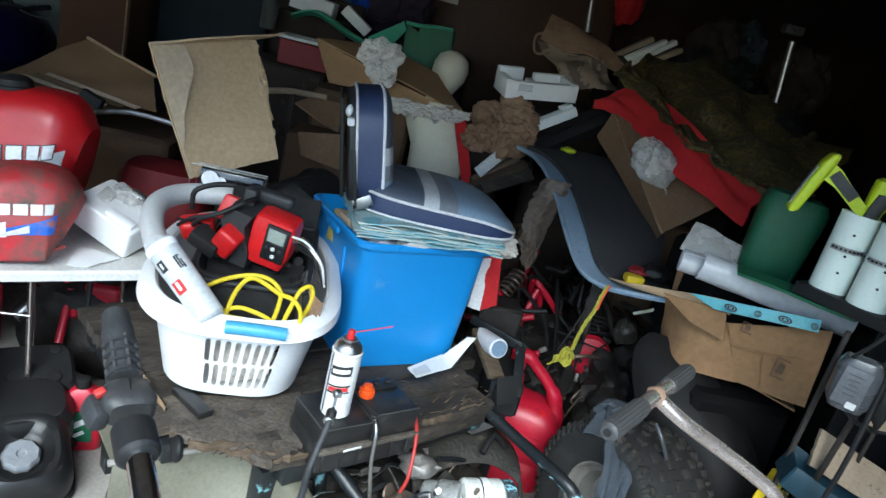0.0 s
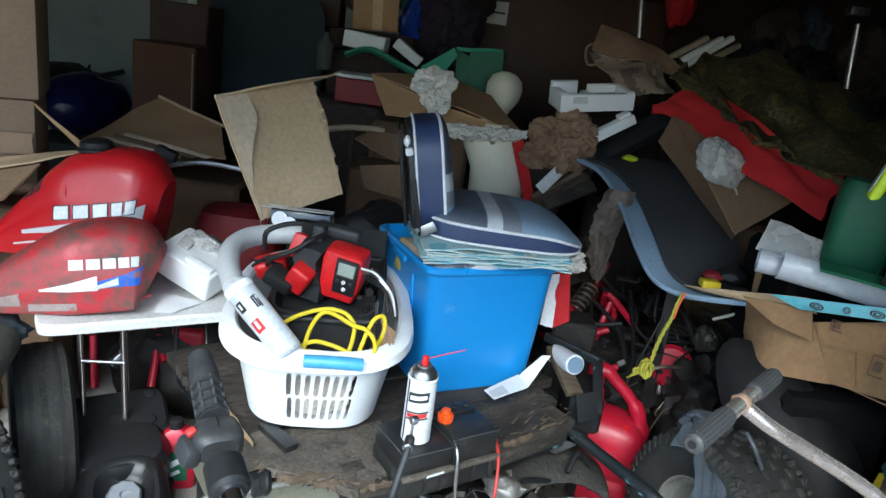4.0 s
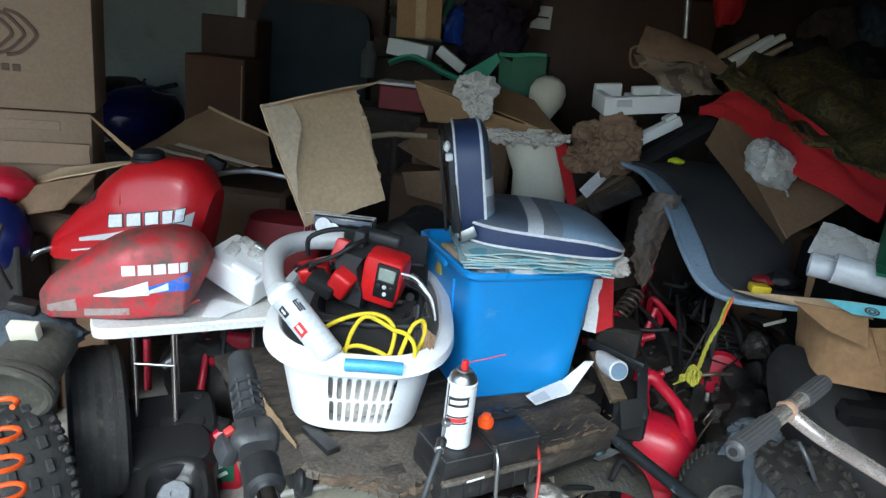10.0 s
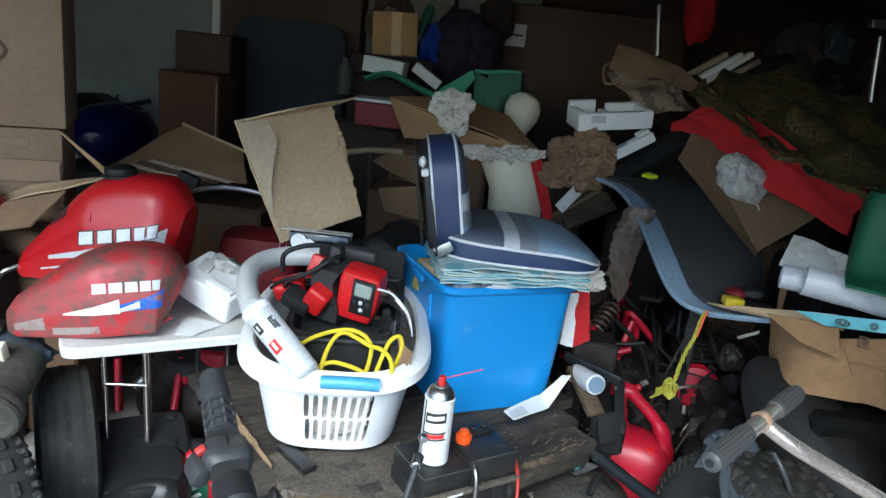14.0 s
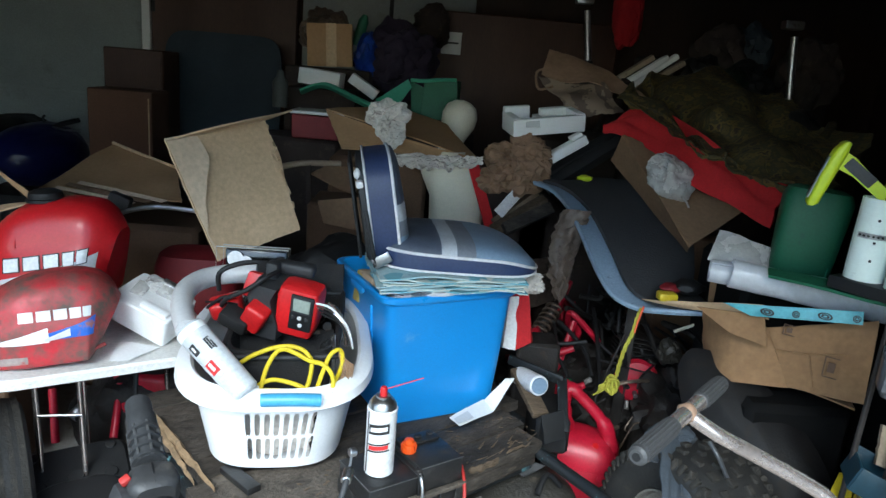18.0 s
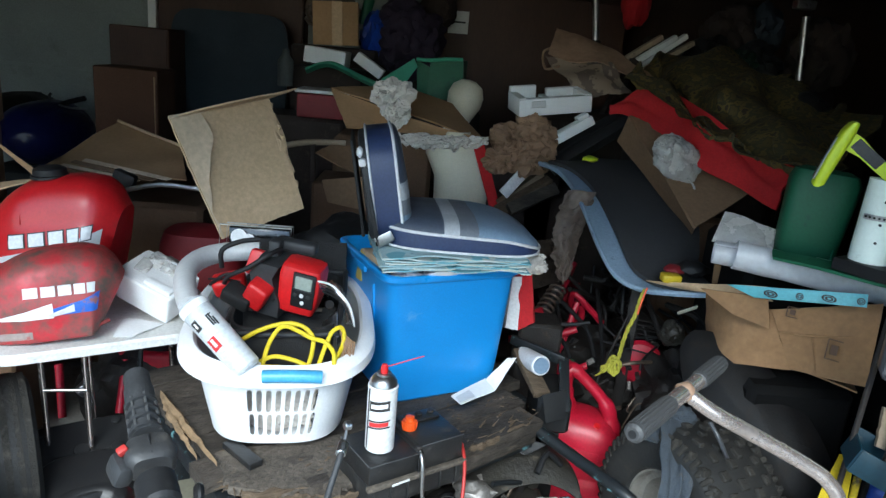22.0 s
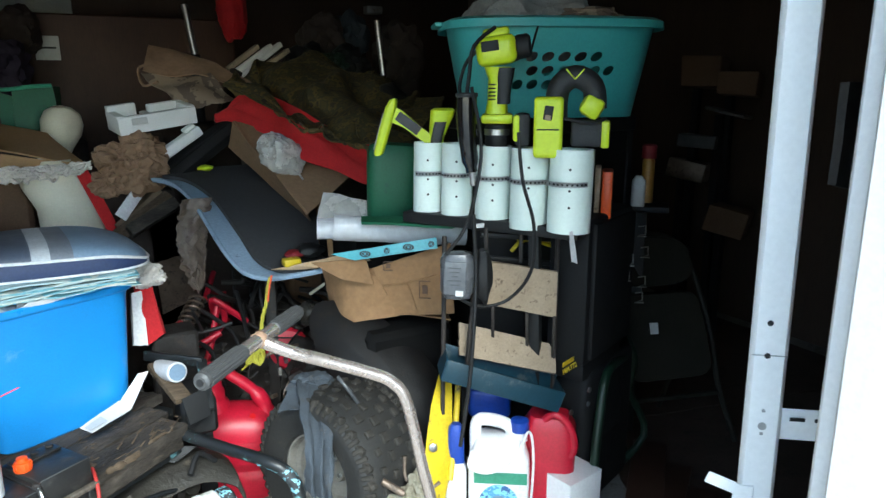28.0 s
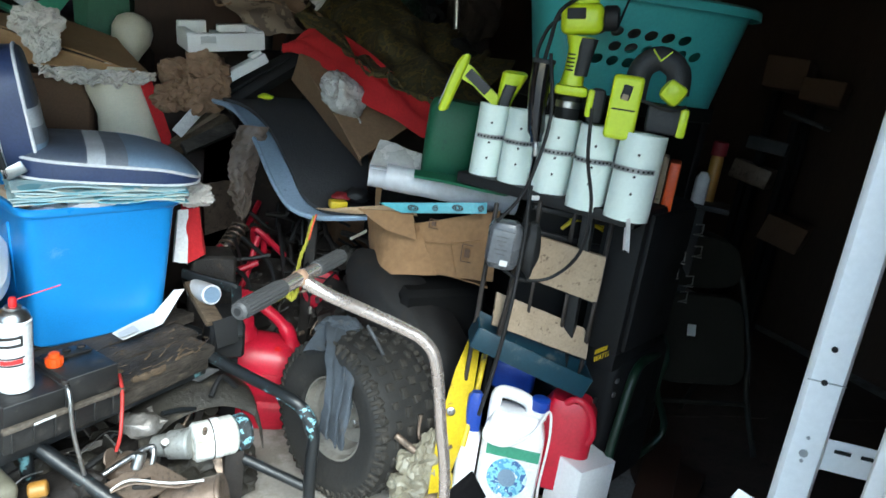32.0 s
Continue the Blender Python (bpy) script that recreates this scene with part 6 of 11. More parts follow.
part("throttle_cable", tube([(-0.039, 0.652, 0.974), (-0.040, 0.635, 0.971), (-0.050, 0.600, 0.934), (-0.054, 0.560, 0.916), (-0.085, 0.5, 0.85), (-0.125, 0.45, 0.75), (-0.142, 0.43, 0.70)], 0.0036, 10), M_grip, trim, "black throttle cable", world=True)
part("cable_adjuster", rod((-0.039, 0.652, 0.974), (-0.041, 0.634, 0.969), 0.0058, 14, 0.002), M_steel, trim, world=True)
part("bare_wire", rod((-0.039, 0.652, 0.974), (-0.038, 0.664, 0.985), 0.0016, 8), M_steel, trim, world=True)
part("cable_nipple", rod((-0.041, 0.664, 0.987), (-0.034, 0.668, 0.986), 0.005, 14, 0.001), M_steel, trim, world=True)

mw = thing("red_mower", (-0.85, 1.95, 0.0), "red mower frame and engine parts under the small table", "mower")
for a, b in (((-0.926, 2.100, 0.312), (-0.911, 2.000, 0.169)), ((-1.151, 2.100, 0.278), (-1.124, 2.050, 0.108)), ((-0.964, 2.150, 0.339), (-0.886, 2.050, 0.242))):
    part("red_tube", rod(a, b, 0.013, 12), M_gascan, mw, world=True)
part("red_cover", box(0.12, 0.1, 0.12, 0.02, 3, Matrix.Translation((-0.833, 2.150, 0.281))), M_gascan, mw, world=True)
part("engine_block", crumple((-0.86, 2.2, 0.16), (0.24, 0.16, 0.2), 5, 4, 0.25), M_iron, mw, world=True)
part("muffler", rod((-1.091, 2.100, 0.173), (-1.051, 2.130, 0.218), 0.022, 16, 0.003), M_steel, mw, world=True)
part("hose", tube([(-0.786, 1.900, 0.500), (-0.773, 1.850, 0.370), (-0.724, 1.800, 0.287)], 0.008, 8), M_black, mw, world=True)

# ---- foreground right of the cart: frame, fuel can, big tyre, handle bar
fr = thing("tube_frame", (0.35, 1.25, 0.0), "bent black tube frame with chipped turquoise paint", "frame")
part("top_tube", tube([(0.382, 1.680, 0.415), (0.482, 1.570, 0.395), (0.571, 1.440, 0.393), (0.614, 1.410, 0.359), (0.633, 1.390, 0.303), (0.631, 1.385, 0.185), (0.64, 1.385, 0.0)], 0.0165, 14, 6), M_blackpaint, fr, world=True)
part("paint_scuff", tube([(0.553, 1.466, 0.392), (0.592, 1.424, 0.381), (0.619, 1.402, 0.349), (0.630, 1.394, 0.318)], 0.0172, 14, 6), M_chipteal, fr, "flaked turquoise paint", world=True)
part("cross_tube", rod((0.401, 1.480, 0.241), (0.626, 1.400, 0.134), 0.014, 12), M_blackpaint, fr, world=True)
part("front_tube", rod((-0.043, 1.400, 0.393), (0.239, 1.220, 0.214), 0.0165, 14), M_blackpaint, fr, world=True)
part("tube_cap", rod((-0.043, 1.400, 0.393), (-0.058, 1.408, 0.403), 0.0125, 12), M_steel, fr, world=True)
part("post", rod((0.0, 1.40, 0.0), (-0.032, 1.395, 0.384), 0.015, 12), M_blackpaint, fr, world=True)
part("post", rod((0.34, 1.68, 0.0), (0.340, 1.680, 0.404), 0.015, 12), M_blackpaint, fr, world=True)

M_chipcase = mat("grimy_aluminium_case", (0.34, 0.35, 0.34), 0.45, 0.4, dark=(0.2, 0.2, 0.19), scale=14, bump=0.3, dirt=(0.06, 0.05, 0.04), dirty=0.3, soft=0.12)
mot = thing("starter_motor", (0.25, 1.25, 0.0), "cylindrical motor with flaking white and turquoise paint", "motor")
A, P, B, C = Vector((0.240, 1.490, 0.257)), Vector((0.333, 1.450, 0.279)), Vector((0.441, 1.470, 0.282)), Vector((0.476, 1.480, 0.283))
part("casing", loft([[tuple(A.lerp(P, u) + (P - A).normalized().orthogonal().normalized() * (q * math.cos(a)) + (P - A).normalized().cross((P - A).normalized().orthogonal().normalized()) * (q * math.sin(a))) for a in [2 * math.pi * k / 24 for k in range(24)]] for u, q in ((0.0, 0.02), (0.05, 0.026), (0.4, 0.03), (0.45, 0.036), (0.95, 0.04), (1.0, 0.036))]), M_chipcase, mot, world=True)
part("drum", rod(P, B, 0.051, 32, 0.007), M_chipwhite, mot, world=True)
part("clamp_band", rod(P.lerp(B, 0.42), P.lerp(B, 0.62), 0.0525, 32, 0.001), M_galv, mot, "flat steel clamp band", world=True)
part("end_bell", rod(B, C, 0.049, 28, 0.009), M_chipteal, mot, "end bell with flaking turquoise paint", world=True)
part("strap_edge", rod(P.lerp(B, 0.40), P.lerp(B, 0.425), 0.0534, 32), M_iron, mot, world=True)
part("bolt", rod(A.lerp(P, 0.3) + Vector((0, -0.03, 0.02)), A.lerp(P, 0.3) + Vector((0, -0.05, 0.042)), 0.009, 12), M_steel, mot, world=True)
part("terminal", rod(P.lerp(B, 0.25) + Vector((0, -0.03, 0.04)), P.lerp(B, 0.25) + Vector((0, -0.042, 0.06)), 0.006, 10), M_copper, mot, world=True)
part("cradle", bar((B.x, B.y, 0.0), (B.x, B.y, B.z - 0.04), 0.05, 0.05), M_iron, mot, world=True)
part("cradle", bar((A.x, A.y, 0.0), (A.x, A.y, A.z - 0.02), 0.04, 0.04), M_iron, mot, world=True)
M_hub = mat("scored_steel", (0.3, 0.28, 0.26), 0.45, 0.6, dark=(0.13, 0.12, 0.11), scale=16, bump=0.3, dirt=(0.1, 0.08, 0.065), dirty=0.3, soft=0.12)
M_grease = mat("greasy_casting", (0.035, 0.032, 0.026), 0.5, 0.1, dark=(0.013, 0.011, 0.01), scale=11, bump=0.4, fine=90, dirt=(0.11, 0.09, 0.065), dirty=0.22, soft=0.15)
M_amber = mat("amber_plastic", (0.34, 0.17, 0.03), 0.45, scale=9, bump=0.1)
ax = thing("axle_parts", (0.15, 1.2, 0.0), "greasy axle hub, bracket and wiring", "axle")
HD = Matrix.Translation((0.119, 1.540, 0.185)) @ Vector((-0.25, -0.55, 0.8)).to_track_quat("Z", "Y").to_matrix().to_4x4()
part("hub_disc", lathe([(0.007, 0.014), (0.024, 0.014), (0.028, 0.007), (0.04, 0.007), (0.045, 0.016), (0.06, 0.016), (0.067, 0.006), (0.067, -0.03)], 36, HD), M_hub, ax, "scored bare steel hub disc", world=True)
for k in range(5):
    a = 2 * math.pi * k / 5
    part("hub_hole", cyl(0.0045, 0.004, 10, m=HD @ pose(0.029 * math.cos(a), 0.029 * math.sin(a), 0.0065)), M_black, ax, world=True)
part("bracket_plate", panel((0.131, 1.310, 0.285), (0.232, 1.370, 0.296), (0.313, 1.330, 0.257), (0.189, 1.260, 0.252), 0.008, 10, 8, 0.012, 9, 0.02, 2), M_copper, ax, world=True)
part("bracket_lug", rod((0.201, 1.350, 0.291), (0.213, 1.360, 0.329), 0.014, 14, 0.003), M_steel, ax, world=True)
M0, M1 = Vector((0.264, 1.310, 0.195)), Vector((0.394, 1.280, 0.234))
part("motor_drum", rod(M0, M1, 0.053, 32, 0.006), M_copper, ax, "rusty brown motor drum", world=True)
part("drum_rim", rod(M0.lerp(M1, 0.93), M0.lerp(M1, 1.02), 0.056, 32, 0.003), M_copper, ax, world=True)
part("drum_cap", rod(M0.lerp(M1, -0.14), M0.lerp(M1, 0.03), 0.032, 26, 0.006), M_grease, ax, world=True)
part("drum_stem", bar((M0.lerp(M1, 0.5).x, M0.lerp(M1, 0.5).y, 0.05), M0.lerp(M1, 0.5), 0.05, 0.05), M_iron, ax, world=True)
part("ring_clip", tube([(0.229, 1.270, 0.262), (0.242, 1.260, 0.248), (0.232, 1.250, 0.227), (0.218, 1.260, 0.244)], 0.005, 8, 4, True), M_copper, ax, world=True)
part("wire", tube([(0.149, 1.260, 0.307), (0.189, 1.270, 0.320), (0.271, 1.260, 0.306), (0.345, 1.270, 0.294)], 0.0024, 8), M_label, ax, "white wire", world=True)
part("wire", tube([(0.149, 1.260, 0.301), (0.200, 1.270, 0.309), (0.283, 1.260, 0.293), (0.326, 1.270, 0.290)], 0.003, 8), M_copper, ax, world=True)
part("hose_stub", rod((-0.008, 1.280, 0.316), (0.029, 1.280, 0.321), 0.018, 14, 0.004), M_amber, ax, "amber plastic stub", world=True)
part("stub_tip", rod((0.019, 1.280, 0.297), (0.041, 1.240, 0.291), 0.007, 12, 0.002), M_steel, ax, world=True)
part("casting", crumple((-0.086, 1.480, 0.215), (0.13, 0.07, 0.10), 21, 4, 0.16, 6), M_grease, ax, "greasy olive casting", world=True)
part("casting", crumple((0.086, 1.340, 0.190), (0.05, 0.05, 0.05), 24, 4, 0.18, 8), M_grease, ax, world=True)
part("casting_boss", rod((-0.026, 1.400, 0.308), (-0.040, 1.420, 0.327), 0.02, 16, 0.004), M_grease, ax, world=True)
part("casting_post", bar((-0.08, 1.46, 0.0), (-0.087, 1.480, 0.199), 0.06, 0.06), M_grease, ax, world=True)
part("bent_rod", tube([(0.117, 1.320, 0.296), (0.175, 1.350, 0.316), (0.233, 1.380, 0.328), (0.240, 1.370, 0.318), (0.236, 1.360, 0.293)], 0.007, 10), M_steel, ax, "bent steel rod", world=True)
part("thin_wire", tube([(0.041, 1.430, 0.307), (0.072, 1.400, 0.314), (0.091, 1.400, 0.322), (0.133, 1.440, 0.341), (0.162, 1.460, 0.327)], 0.0016, 6), M_steel, ax, world=True)
part("thin_wire", tube([(-0.078, 1.280, 0.303), (-0.043, 1.300, 0.316), (-0.018, 1.320, 0.326), (0.013, 1.340, 0.321)], 0.0018, 6), M_steel, ax, world=True)
part("base_plate", block(-0.02, 0.48, 1.2, 1.5, 0.0, 0.06, 0.01), M_iron, ax, world=True)
part("stem", bar(Vector((0.119, 1.540, 0.185)), (0.14, 1.5, 0.05), 0.04, 0.04), M_iron, ax, world=True)
part("stem", bar(Vector((0.213, 1.320, 0.280)), (0.22, 1.32, 0.05), 0.04, 0.04), M_iron, ax, world=True)
fend = thing("broken_fender", (0.3, 1.7, 0.0), "dusty broken olive fender under the cart", "fender")
FE = [(0.182, 1.540, 0.306), (0.273, 1.640, 0.332), (0.395, 1.680, 0.339), (0.488, 1.660, 0.301), (0.495, 1.580, 0.255)]
part("fender_shell", sheet(lambda u, v: glide(FE, 8)[min(int(u * 32), 32)] + Vector((0.03 * v, -0.20 * (v - 0.6), -0.05 * (2 * v - 1) ** 2)), 32, 12, 0.004), M_grease, fend, world=True)
part("fender_stay", bar((0.32, 1.68, 0.0), Vector(FE[2]) + Vector((0, 0, -0.01)), 0.02, 0.02), M_iron, fend, world=True)
junk = thing("scrap_metal_heap", (0.25, 1.62, 0.0), "heap of greasy rods, brackets and washers under the cart", "scrap metal")
jr2 = random.Random(23)
for k in range(58):
    if k < 40:
        a = Vector((jr2.uniform(0.06, 0.50), jr2.uniform(1.46, 1.80), 0))
        a.z = jr2.uniform(0.16, 0.34) if a.x < 0.4 else jr2.uniform(0.08, 0.26)
    else:
        a = Vector((jr2.uniform(-0.12, 0.22), jr2.uniform(1.30, 1.50), jr2.uniform(0.14, 0.30)))
    kind = k % 6
    turn = pose(0, 0, 0, jr2.uniform(0, 90), jr2.uniform(0, 90), jr2.uniform(0, 360))
    mt = (M_hub, M_grease, M_copper, M_iron, M_grease, M_blackpaint, M_hub)[k % 7]
    if kind == 0:
        q = a + turn.to_3x3() @ Vector((jr2.uniform(0.08, 0.2), 0, 0))
        part("rod", tube([a, a.lerp(q, 0.5) + Vector((0, 0, jr2.uniform(0, 0.03))), q], jr2.uniform(0.004, 0.009), 8), mt, junk, world=True)
    elif kind == 1:
        part("bracket", join(box(0.07, 0.03, 0.004, 0.001, 1, Matrix.Translation(a) @ turn), box(0.004, 0.03, 0.05, 0.001, 1, Matrix.Translation(a) @ turn @ pose(0.033, 0, 0.023))), mt, junk, world=True)
    elif kind == 2:
        part("washer", lathe([(0.012, -0.003), (0.024, -0.003), (0.026, 0.0), (0.024, 0.003), (0.012, 0.003)], 20, Matrix.Translation(a) @ turn), mt, junk, world=True)
    elif kind == 3:
        part("casting", crumple(a, (jr2.uniform(0.03, 0.06), jr2.uniform(0.03, 0.05), 0.03), k, 3, 0.3), mt, junk, world=True)
    elif kind == 4:
        part("plate", panel(*[a + turn.to_3x3() @ Vector(p) for p in ((-0.05, -0.03, 0), (0.05, -0.035, 0), (0.045, 0.03, 0), (-0.04, 0.035, 0))], 0.004, 8, 6, 0.008, 12, 0.01, k), mt, junk, world=True)
    else:
        q = a + turn.to_3x3() @ Vector((0.1, 0.03, 0))
        part("hose", tube([a, a + turn.to_3x3() @ Vector((0.04, 0.05, 0.02)), q], 0.008, 8), M_black, junk, world=True)
part("greasy_lump", crumple((0.28, 1.64, 0.08), (0.24, 0.18, 0.12), 31, 5, 0.35), M_grease, junk, world=True)
part("greasy_lump", crumple((0.06, 1.42, 0.07), (0.2, 0.1, 0.11), 37, 5, 0.35), M_grease, junk, world=True)
scrap = thing("plastic_scraps", (0.2, 1.6, 0.0), "grey and white plastic scraps lying under the bed", "scrap")
part("white_scrap", panel((0.237, 1.650, 0.373), (0.310, 1.680, 0.395), (0.314, 1.660, 0.362), (0.251, 1.620, 0.345), 0.004, 8, 6, 0.01, 12, 0.03, 1), M_clearwhite, scrap, world=True)
part("grey_scrap", panel((0.315, 1.680, 0.395), (0.422, 1.660, 0.371), (0.359, 1.620, 0.362), (0.313, 1.640, 0.367), 0.004, 8, 6, 0.012, 12, 0.03, 7), M_gripgrey, scrap, world=True)
part("iron_lump", crumple((0.14, 1.58, 0.10), (0.2, 0.14, 0.13), 3, 4, 0.3), M_iron, scrap, world=True)
part("iron_lump", crumple((-0.25, 1.45, 0.10), (0.24, 0.14, 0.13), 13, 4, 0.3), M_iron, scrap, world=True)

gc = thing("fuel_can", Matrix.Translation((0.593, 2.0, 0.0)) @ pose(0, 0, 0, 0, 3, -16) @ Matrix.Diagonal((0.95, 1.1, 0.98, 1)), "bright red plastic fuel can with a moulded handle", "fuel can")
gcr = lambda z, a, b, n=5, cx=0.0: oval(z, a, b, n, 44, cx)
part("can_body", loft([gcr(0.0, 0.118, 0.075), gcr(0.012, 0.128, 0.084), gcr(0.10, 0.13, 0.086), gcr(0.108, 0.125, 0.081), gcr(0.118, 0.125, 0.081), gcr(0.126, 0.131, 0.087), gcr(0.235, 0.131, 0.087), gcr(0.27, 0.124, 0.08, 4, -0.002), gcr(0.296, 0.106, 0.066, 3.4, -0.004), gcr(0.312, 0.08, 0.045, 2.8, -0.014), gcr(0.318, 0.03, 0.02, 2.4, -0.02)]), M_gascan, gc)
part("neck", tube([(-0.07, 0, 0.27), (-0.084, 0, 0.34), (-0.09, 0, 0.40), (-0.088, 0, 0.445)], [0.052, 0.042, 0.035, 0.03], 18), M_gascan, gc)
part("can_handle", tube([(-0.09, 0, 0.425), (-0.062, 0, 0.452), (-0.02, 0, 0.425), (0.04, 0, 0.38), (0.085, 0, 0.325), (0.1, 0, 0.25)], [0.028, 0.022, 0.019, 0.019, 0.026, 0.036], 16), M_gascan, gc)
part("spout_collar", lathe([(0.026, 0), (0.031, 0.004), (0.031, 0.022), (0.024, 0.028), (0.012, 0.028)], 24, pose(-0.09, 0.0, 0.44, 0, -12, 0)), M_gascan, gc)
part("vent_plug", cyl(0.012, 0.012, 16, bev=0.002, m=pose(0.05, -0.05, 0.292, 24, 10, 0)), M_toolred, gc)
part("moulded_rib", box(0.15, 0.004, 0.08, 0.002, 2, pose(0, -0.0865, 0.18)), M_gascan, gc)
part("mould_seam", tube([(0.13, 0, 0.02), (0.1325, 0, 0.1), (0.133, 0, 0.2), (0.126, 0, 0.27)], 0.003, 6), M_gascan, gc)

WT = Matrix.Translation((0.818, 1.585, 0.243)) @ Vector((0.90, 0.42, -0.06)).to_track_quat("Z", "Y").to_matrix().to_4x4()
big = wheel("off_road_wheel", WT, 0.24, 0.25, "worn dusty off-road tyre on a cream rim", 28, 0.12, 6, 0.019)
rg = thing("wiping_rag", (0.74, 1.42, 0.4), "blue-grey rag draped over the tyre", "rag")
RA = [(0.766, 1.680, 0.488), (0.737, 1.600, 0.480), (0.713, 1.520, 0.450), (0.706, 1.470, 0.407), (0.699, 1.450, 0.331), (0.704, 1.450, 0.267)]
def ragf(u, v):
    p = glide(RA, 8)[min(int(u * 40), 40)]
    w = 0.058 * (1 - 0.35 * u) + 0.008 * noise.noise(Vector((u * 9, round(v), 2)))
    pleat = 0.013 * math.sin(v * 17 + 2.5 * math.sin(u * 3)) + 0.008 * noise.noise(Vector((v * 8, u * 5, 3)))
    return p + Vector((w * (v - 0.5) * 1.7 + 0.012 * math.sin(u * 4), pleat - 0.02, 0.5 * pleat + 0.012 * math.sin(v * 5 + u * 7) - 0.03 * v * u + 0.02 * u * noise.noise(Vector((v * 6, 1, 1)))))
part("hanging_end", sheet(ragf, 40, 36, 0.004), M_rag, rg, world=True)
part("bunched_top", crumple((0.767, 1.680, 0.478), (0.065, 0.045, 0.03), 5, 4, 0.35), M_rag, rg, world=True)
part("loose_corner", panel((0.631, 1.560, 0.459), (0.682, 1.630, 0.498), (0.783, 1.680, 0.496), (0.690, 1.560, 0.468), 0.004, 16, 14, 0.025, 14, 0.05, 8), M_rag, rg, world=True)
mud = thing("black_mudguard", (0.95, 1.72, 0.0), "large black plastic mudguard leaning behind the tyre", "mudguard")
GL, GR, GT, GB = Vector((0.83, 1.76, 0.51)), Vector((1.16, 1.56, 0.45)), Vector((0.92, 1.82, 0.68)), Vector((1.07, 1.49, 0.28))
GC = (GL + GR + GT + GB) / 4
GN = (GR - GL).cross(GB - GT).normalized()
GN = GN if GN.y < 0 else -GN
def guard(u, v):
    a = 2 * math.pi * u
    e = GC + (GR - GL) * 0.5 * v * math.cos(a) + (GB - GT) * 0.5 * v * math.sin(a)
    return e + GN * (0.07 * (1 - v * v) - 0.02) + 0.006 * ruffle((math.cos(a) * v, math.sin(a) * v, 0), 3.0)
part("guard_sheet", sheet(guard, 48, 12, 0.005), M_guard, mud, world=True)
part("clear_tube", tube([(0.80, 1.53, 0.55), (0.817, 1.50, 0.522), (0.85, 1.50, 0.465), (0.878, 1.50, 0.419), (0.931, 1.50, 0.356), (0.99, 1.50, 0.305), (1.04, 1.50, 0.27)], 0.0055, 10), M_smoke, mud, "smoky plastic hose", world=True)
part("guard_stay", bar((0.98, 1.72, 0.0), (1.017, 1.690, 0.421), 0.03, 0.03), M_iron, mud, world=True)

M_weld = mat("rusty_weld", (0.42, 0.27, 0.18), 0.6, 0.3, scale=30, bump=0.3)
hb = thing("scooter_handle", (0.72, 0.92, 0.0), "bent chrome tube handle with a grey rubber tee grip", "handle")
N0, N1, N2, N3, N4 = (0.462, 0.920, 0.917), (0.563, 0.920, 0.869), (0.645, 0.910, 0.832), (0.686, 0.900, 0.808), (0.711, 0.890, 0.765)
part("tube", tube([tuple(Vector((0.328, 0.790, 0.929)).lerp(Vector((0.559, 1.060, 0.923)), 0.53)), tuple(Vector(N0).lerp(Vector(N1), 0.35)), N1, N2, N3, N4, (0.740, 0.890, 0.633), (0.775, 0.890, 0.450), (0.80, 0.88, 0.02)], 0.0118, 16, 6), M_pitted, hb, world=True)
TA, TB = Vector((0.328, 0.790, 0.929)), Vector((0.559, 1.060, 0.923))
tee = part("tee_bar", rod(TA.lerp(TB, 0.02), TB, 0.0125, 16, 0.002), M_pitted, hb, world=True)
for a, b in ((0.0, 0.37), (0.68, 1.0)):
    pa, pb = TA.lerp(TB, a), TA.lerp(TB, b)
    q = rod(pa, pb, 0.0138, 30, 0.004)
    g = part("rubber_grip", q, M_gripgrey, hb, "worn grey ribbed rubber grip", world=True)
    axis = (pb - pa).normalized()
    o = axis.orthogonal().normalized()
    for k in range(16):
        w = math.cos(2 * math.pi * k / 16) * o + math.sin(2 * math.pi * k / 16) * axis.cross(o)
        part("ridge", rod(pa + axis * 0.012 + w * 0.0137, pb - axis * 0.012 + w * 0.0137, 0.0017, 6), M_gripgrey, g, world=True)
part("end_hole", rod(TA - (TB - TA).normalized() * 0.001, TA + (TB - TA).normalized() * 0.004, 0.006, 12), M_black, hb, world=True)
part("weld_rust", crumple(TA.lerp(TB, 0.53), (0.0155, 0.0155, 0.015), 3, 3, 0.15), M_weld, hb, world=True)
part("scooter_deck", panel((0.749, 0.920, 0.404), (0.897, 1.000, 0.422), (0.931, 0.980, 0.362), (0.803, 0.880, 0.361), 0.006, 8, 8, 0.004, 6), M_blackgloss, hb, world=True)
part("deck_post", bar((0.86, 0.93, 0.0), (0.86, 0.93, 0.30), 0.03, 0.03), M_black, hb, world=True)

# ---- open carton with the teal tape
cb = thing("open_carton", (1.05, 1.75, 0.0), "crushed open brown carton with teal printed tape", "carton")
part("front_wall", panel((0.996, 1.720, 0.801), (1.209, 1.600, 0.883), (1.212, 1.580, 0.655), (1.073, 1.700, 0.638), 0.005, 18, 14, 0.012, 6, 0.004, 2), M_carton, cb, world=True)
def dented(u, v):
    a, b = Vector((0.996, 1.722, 0.801)).lerp(Vector((1.073, 1.702, 0.638)), v), Vector((0.905, 1.93, 0.772)).lerp(Vector((0.925, 1.90, 0.606)), v)
    k = math.sin(math.pi * u)
    return a.lerp(b, u) + Vector((-0.055, -0.035, 0)) * k * (0.5 + 0.8 * v) + 0.008 * ruffle((u, v, 0), 3.0, 2)
part("crushed_side", sheet(dented, 22, 16, 0.005), M_carton, cb, world=True)
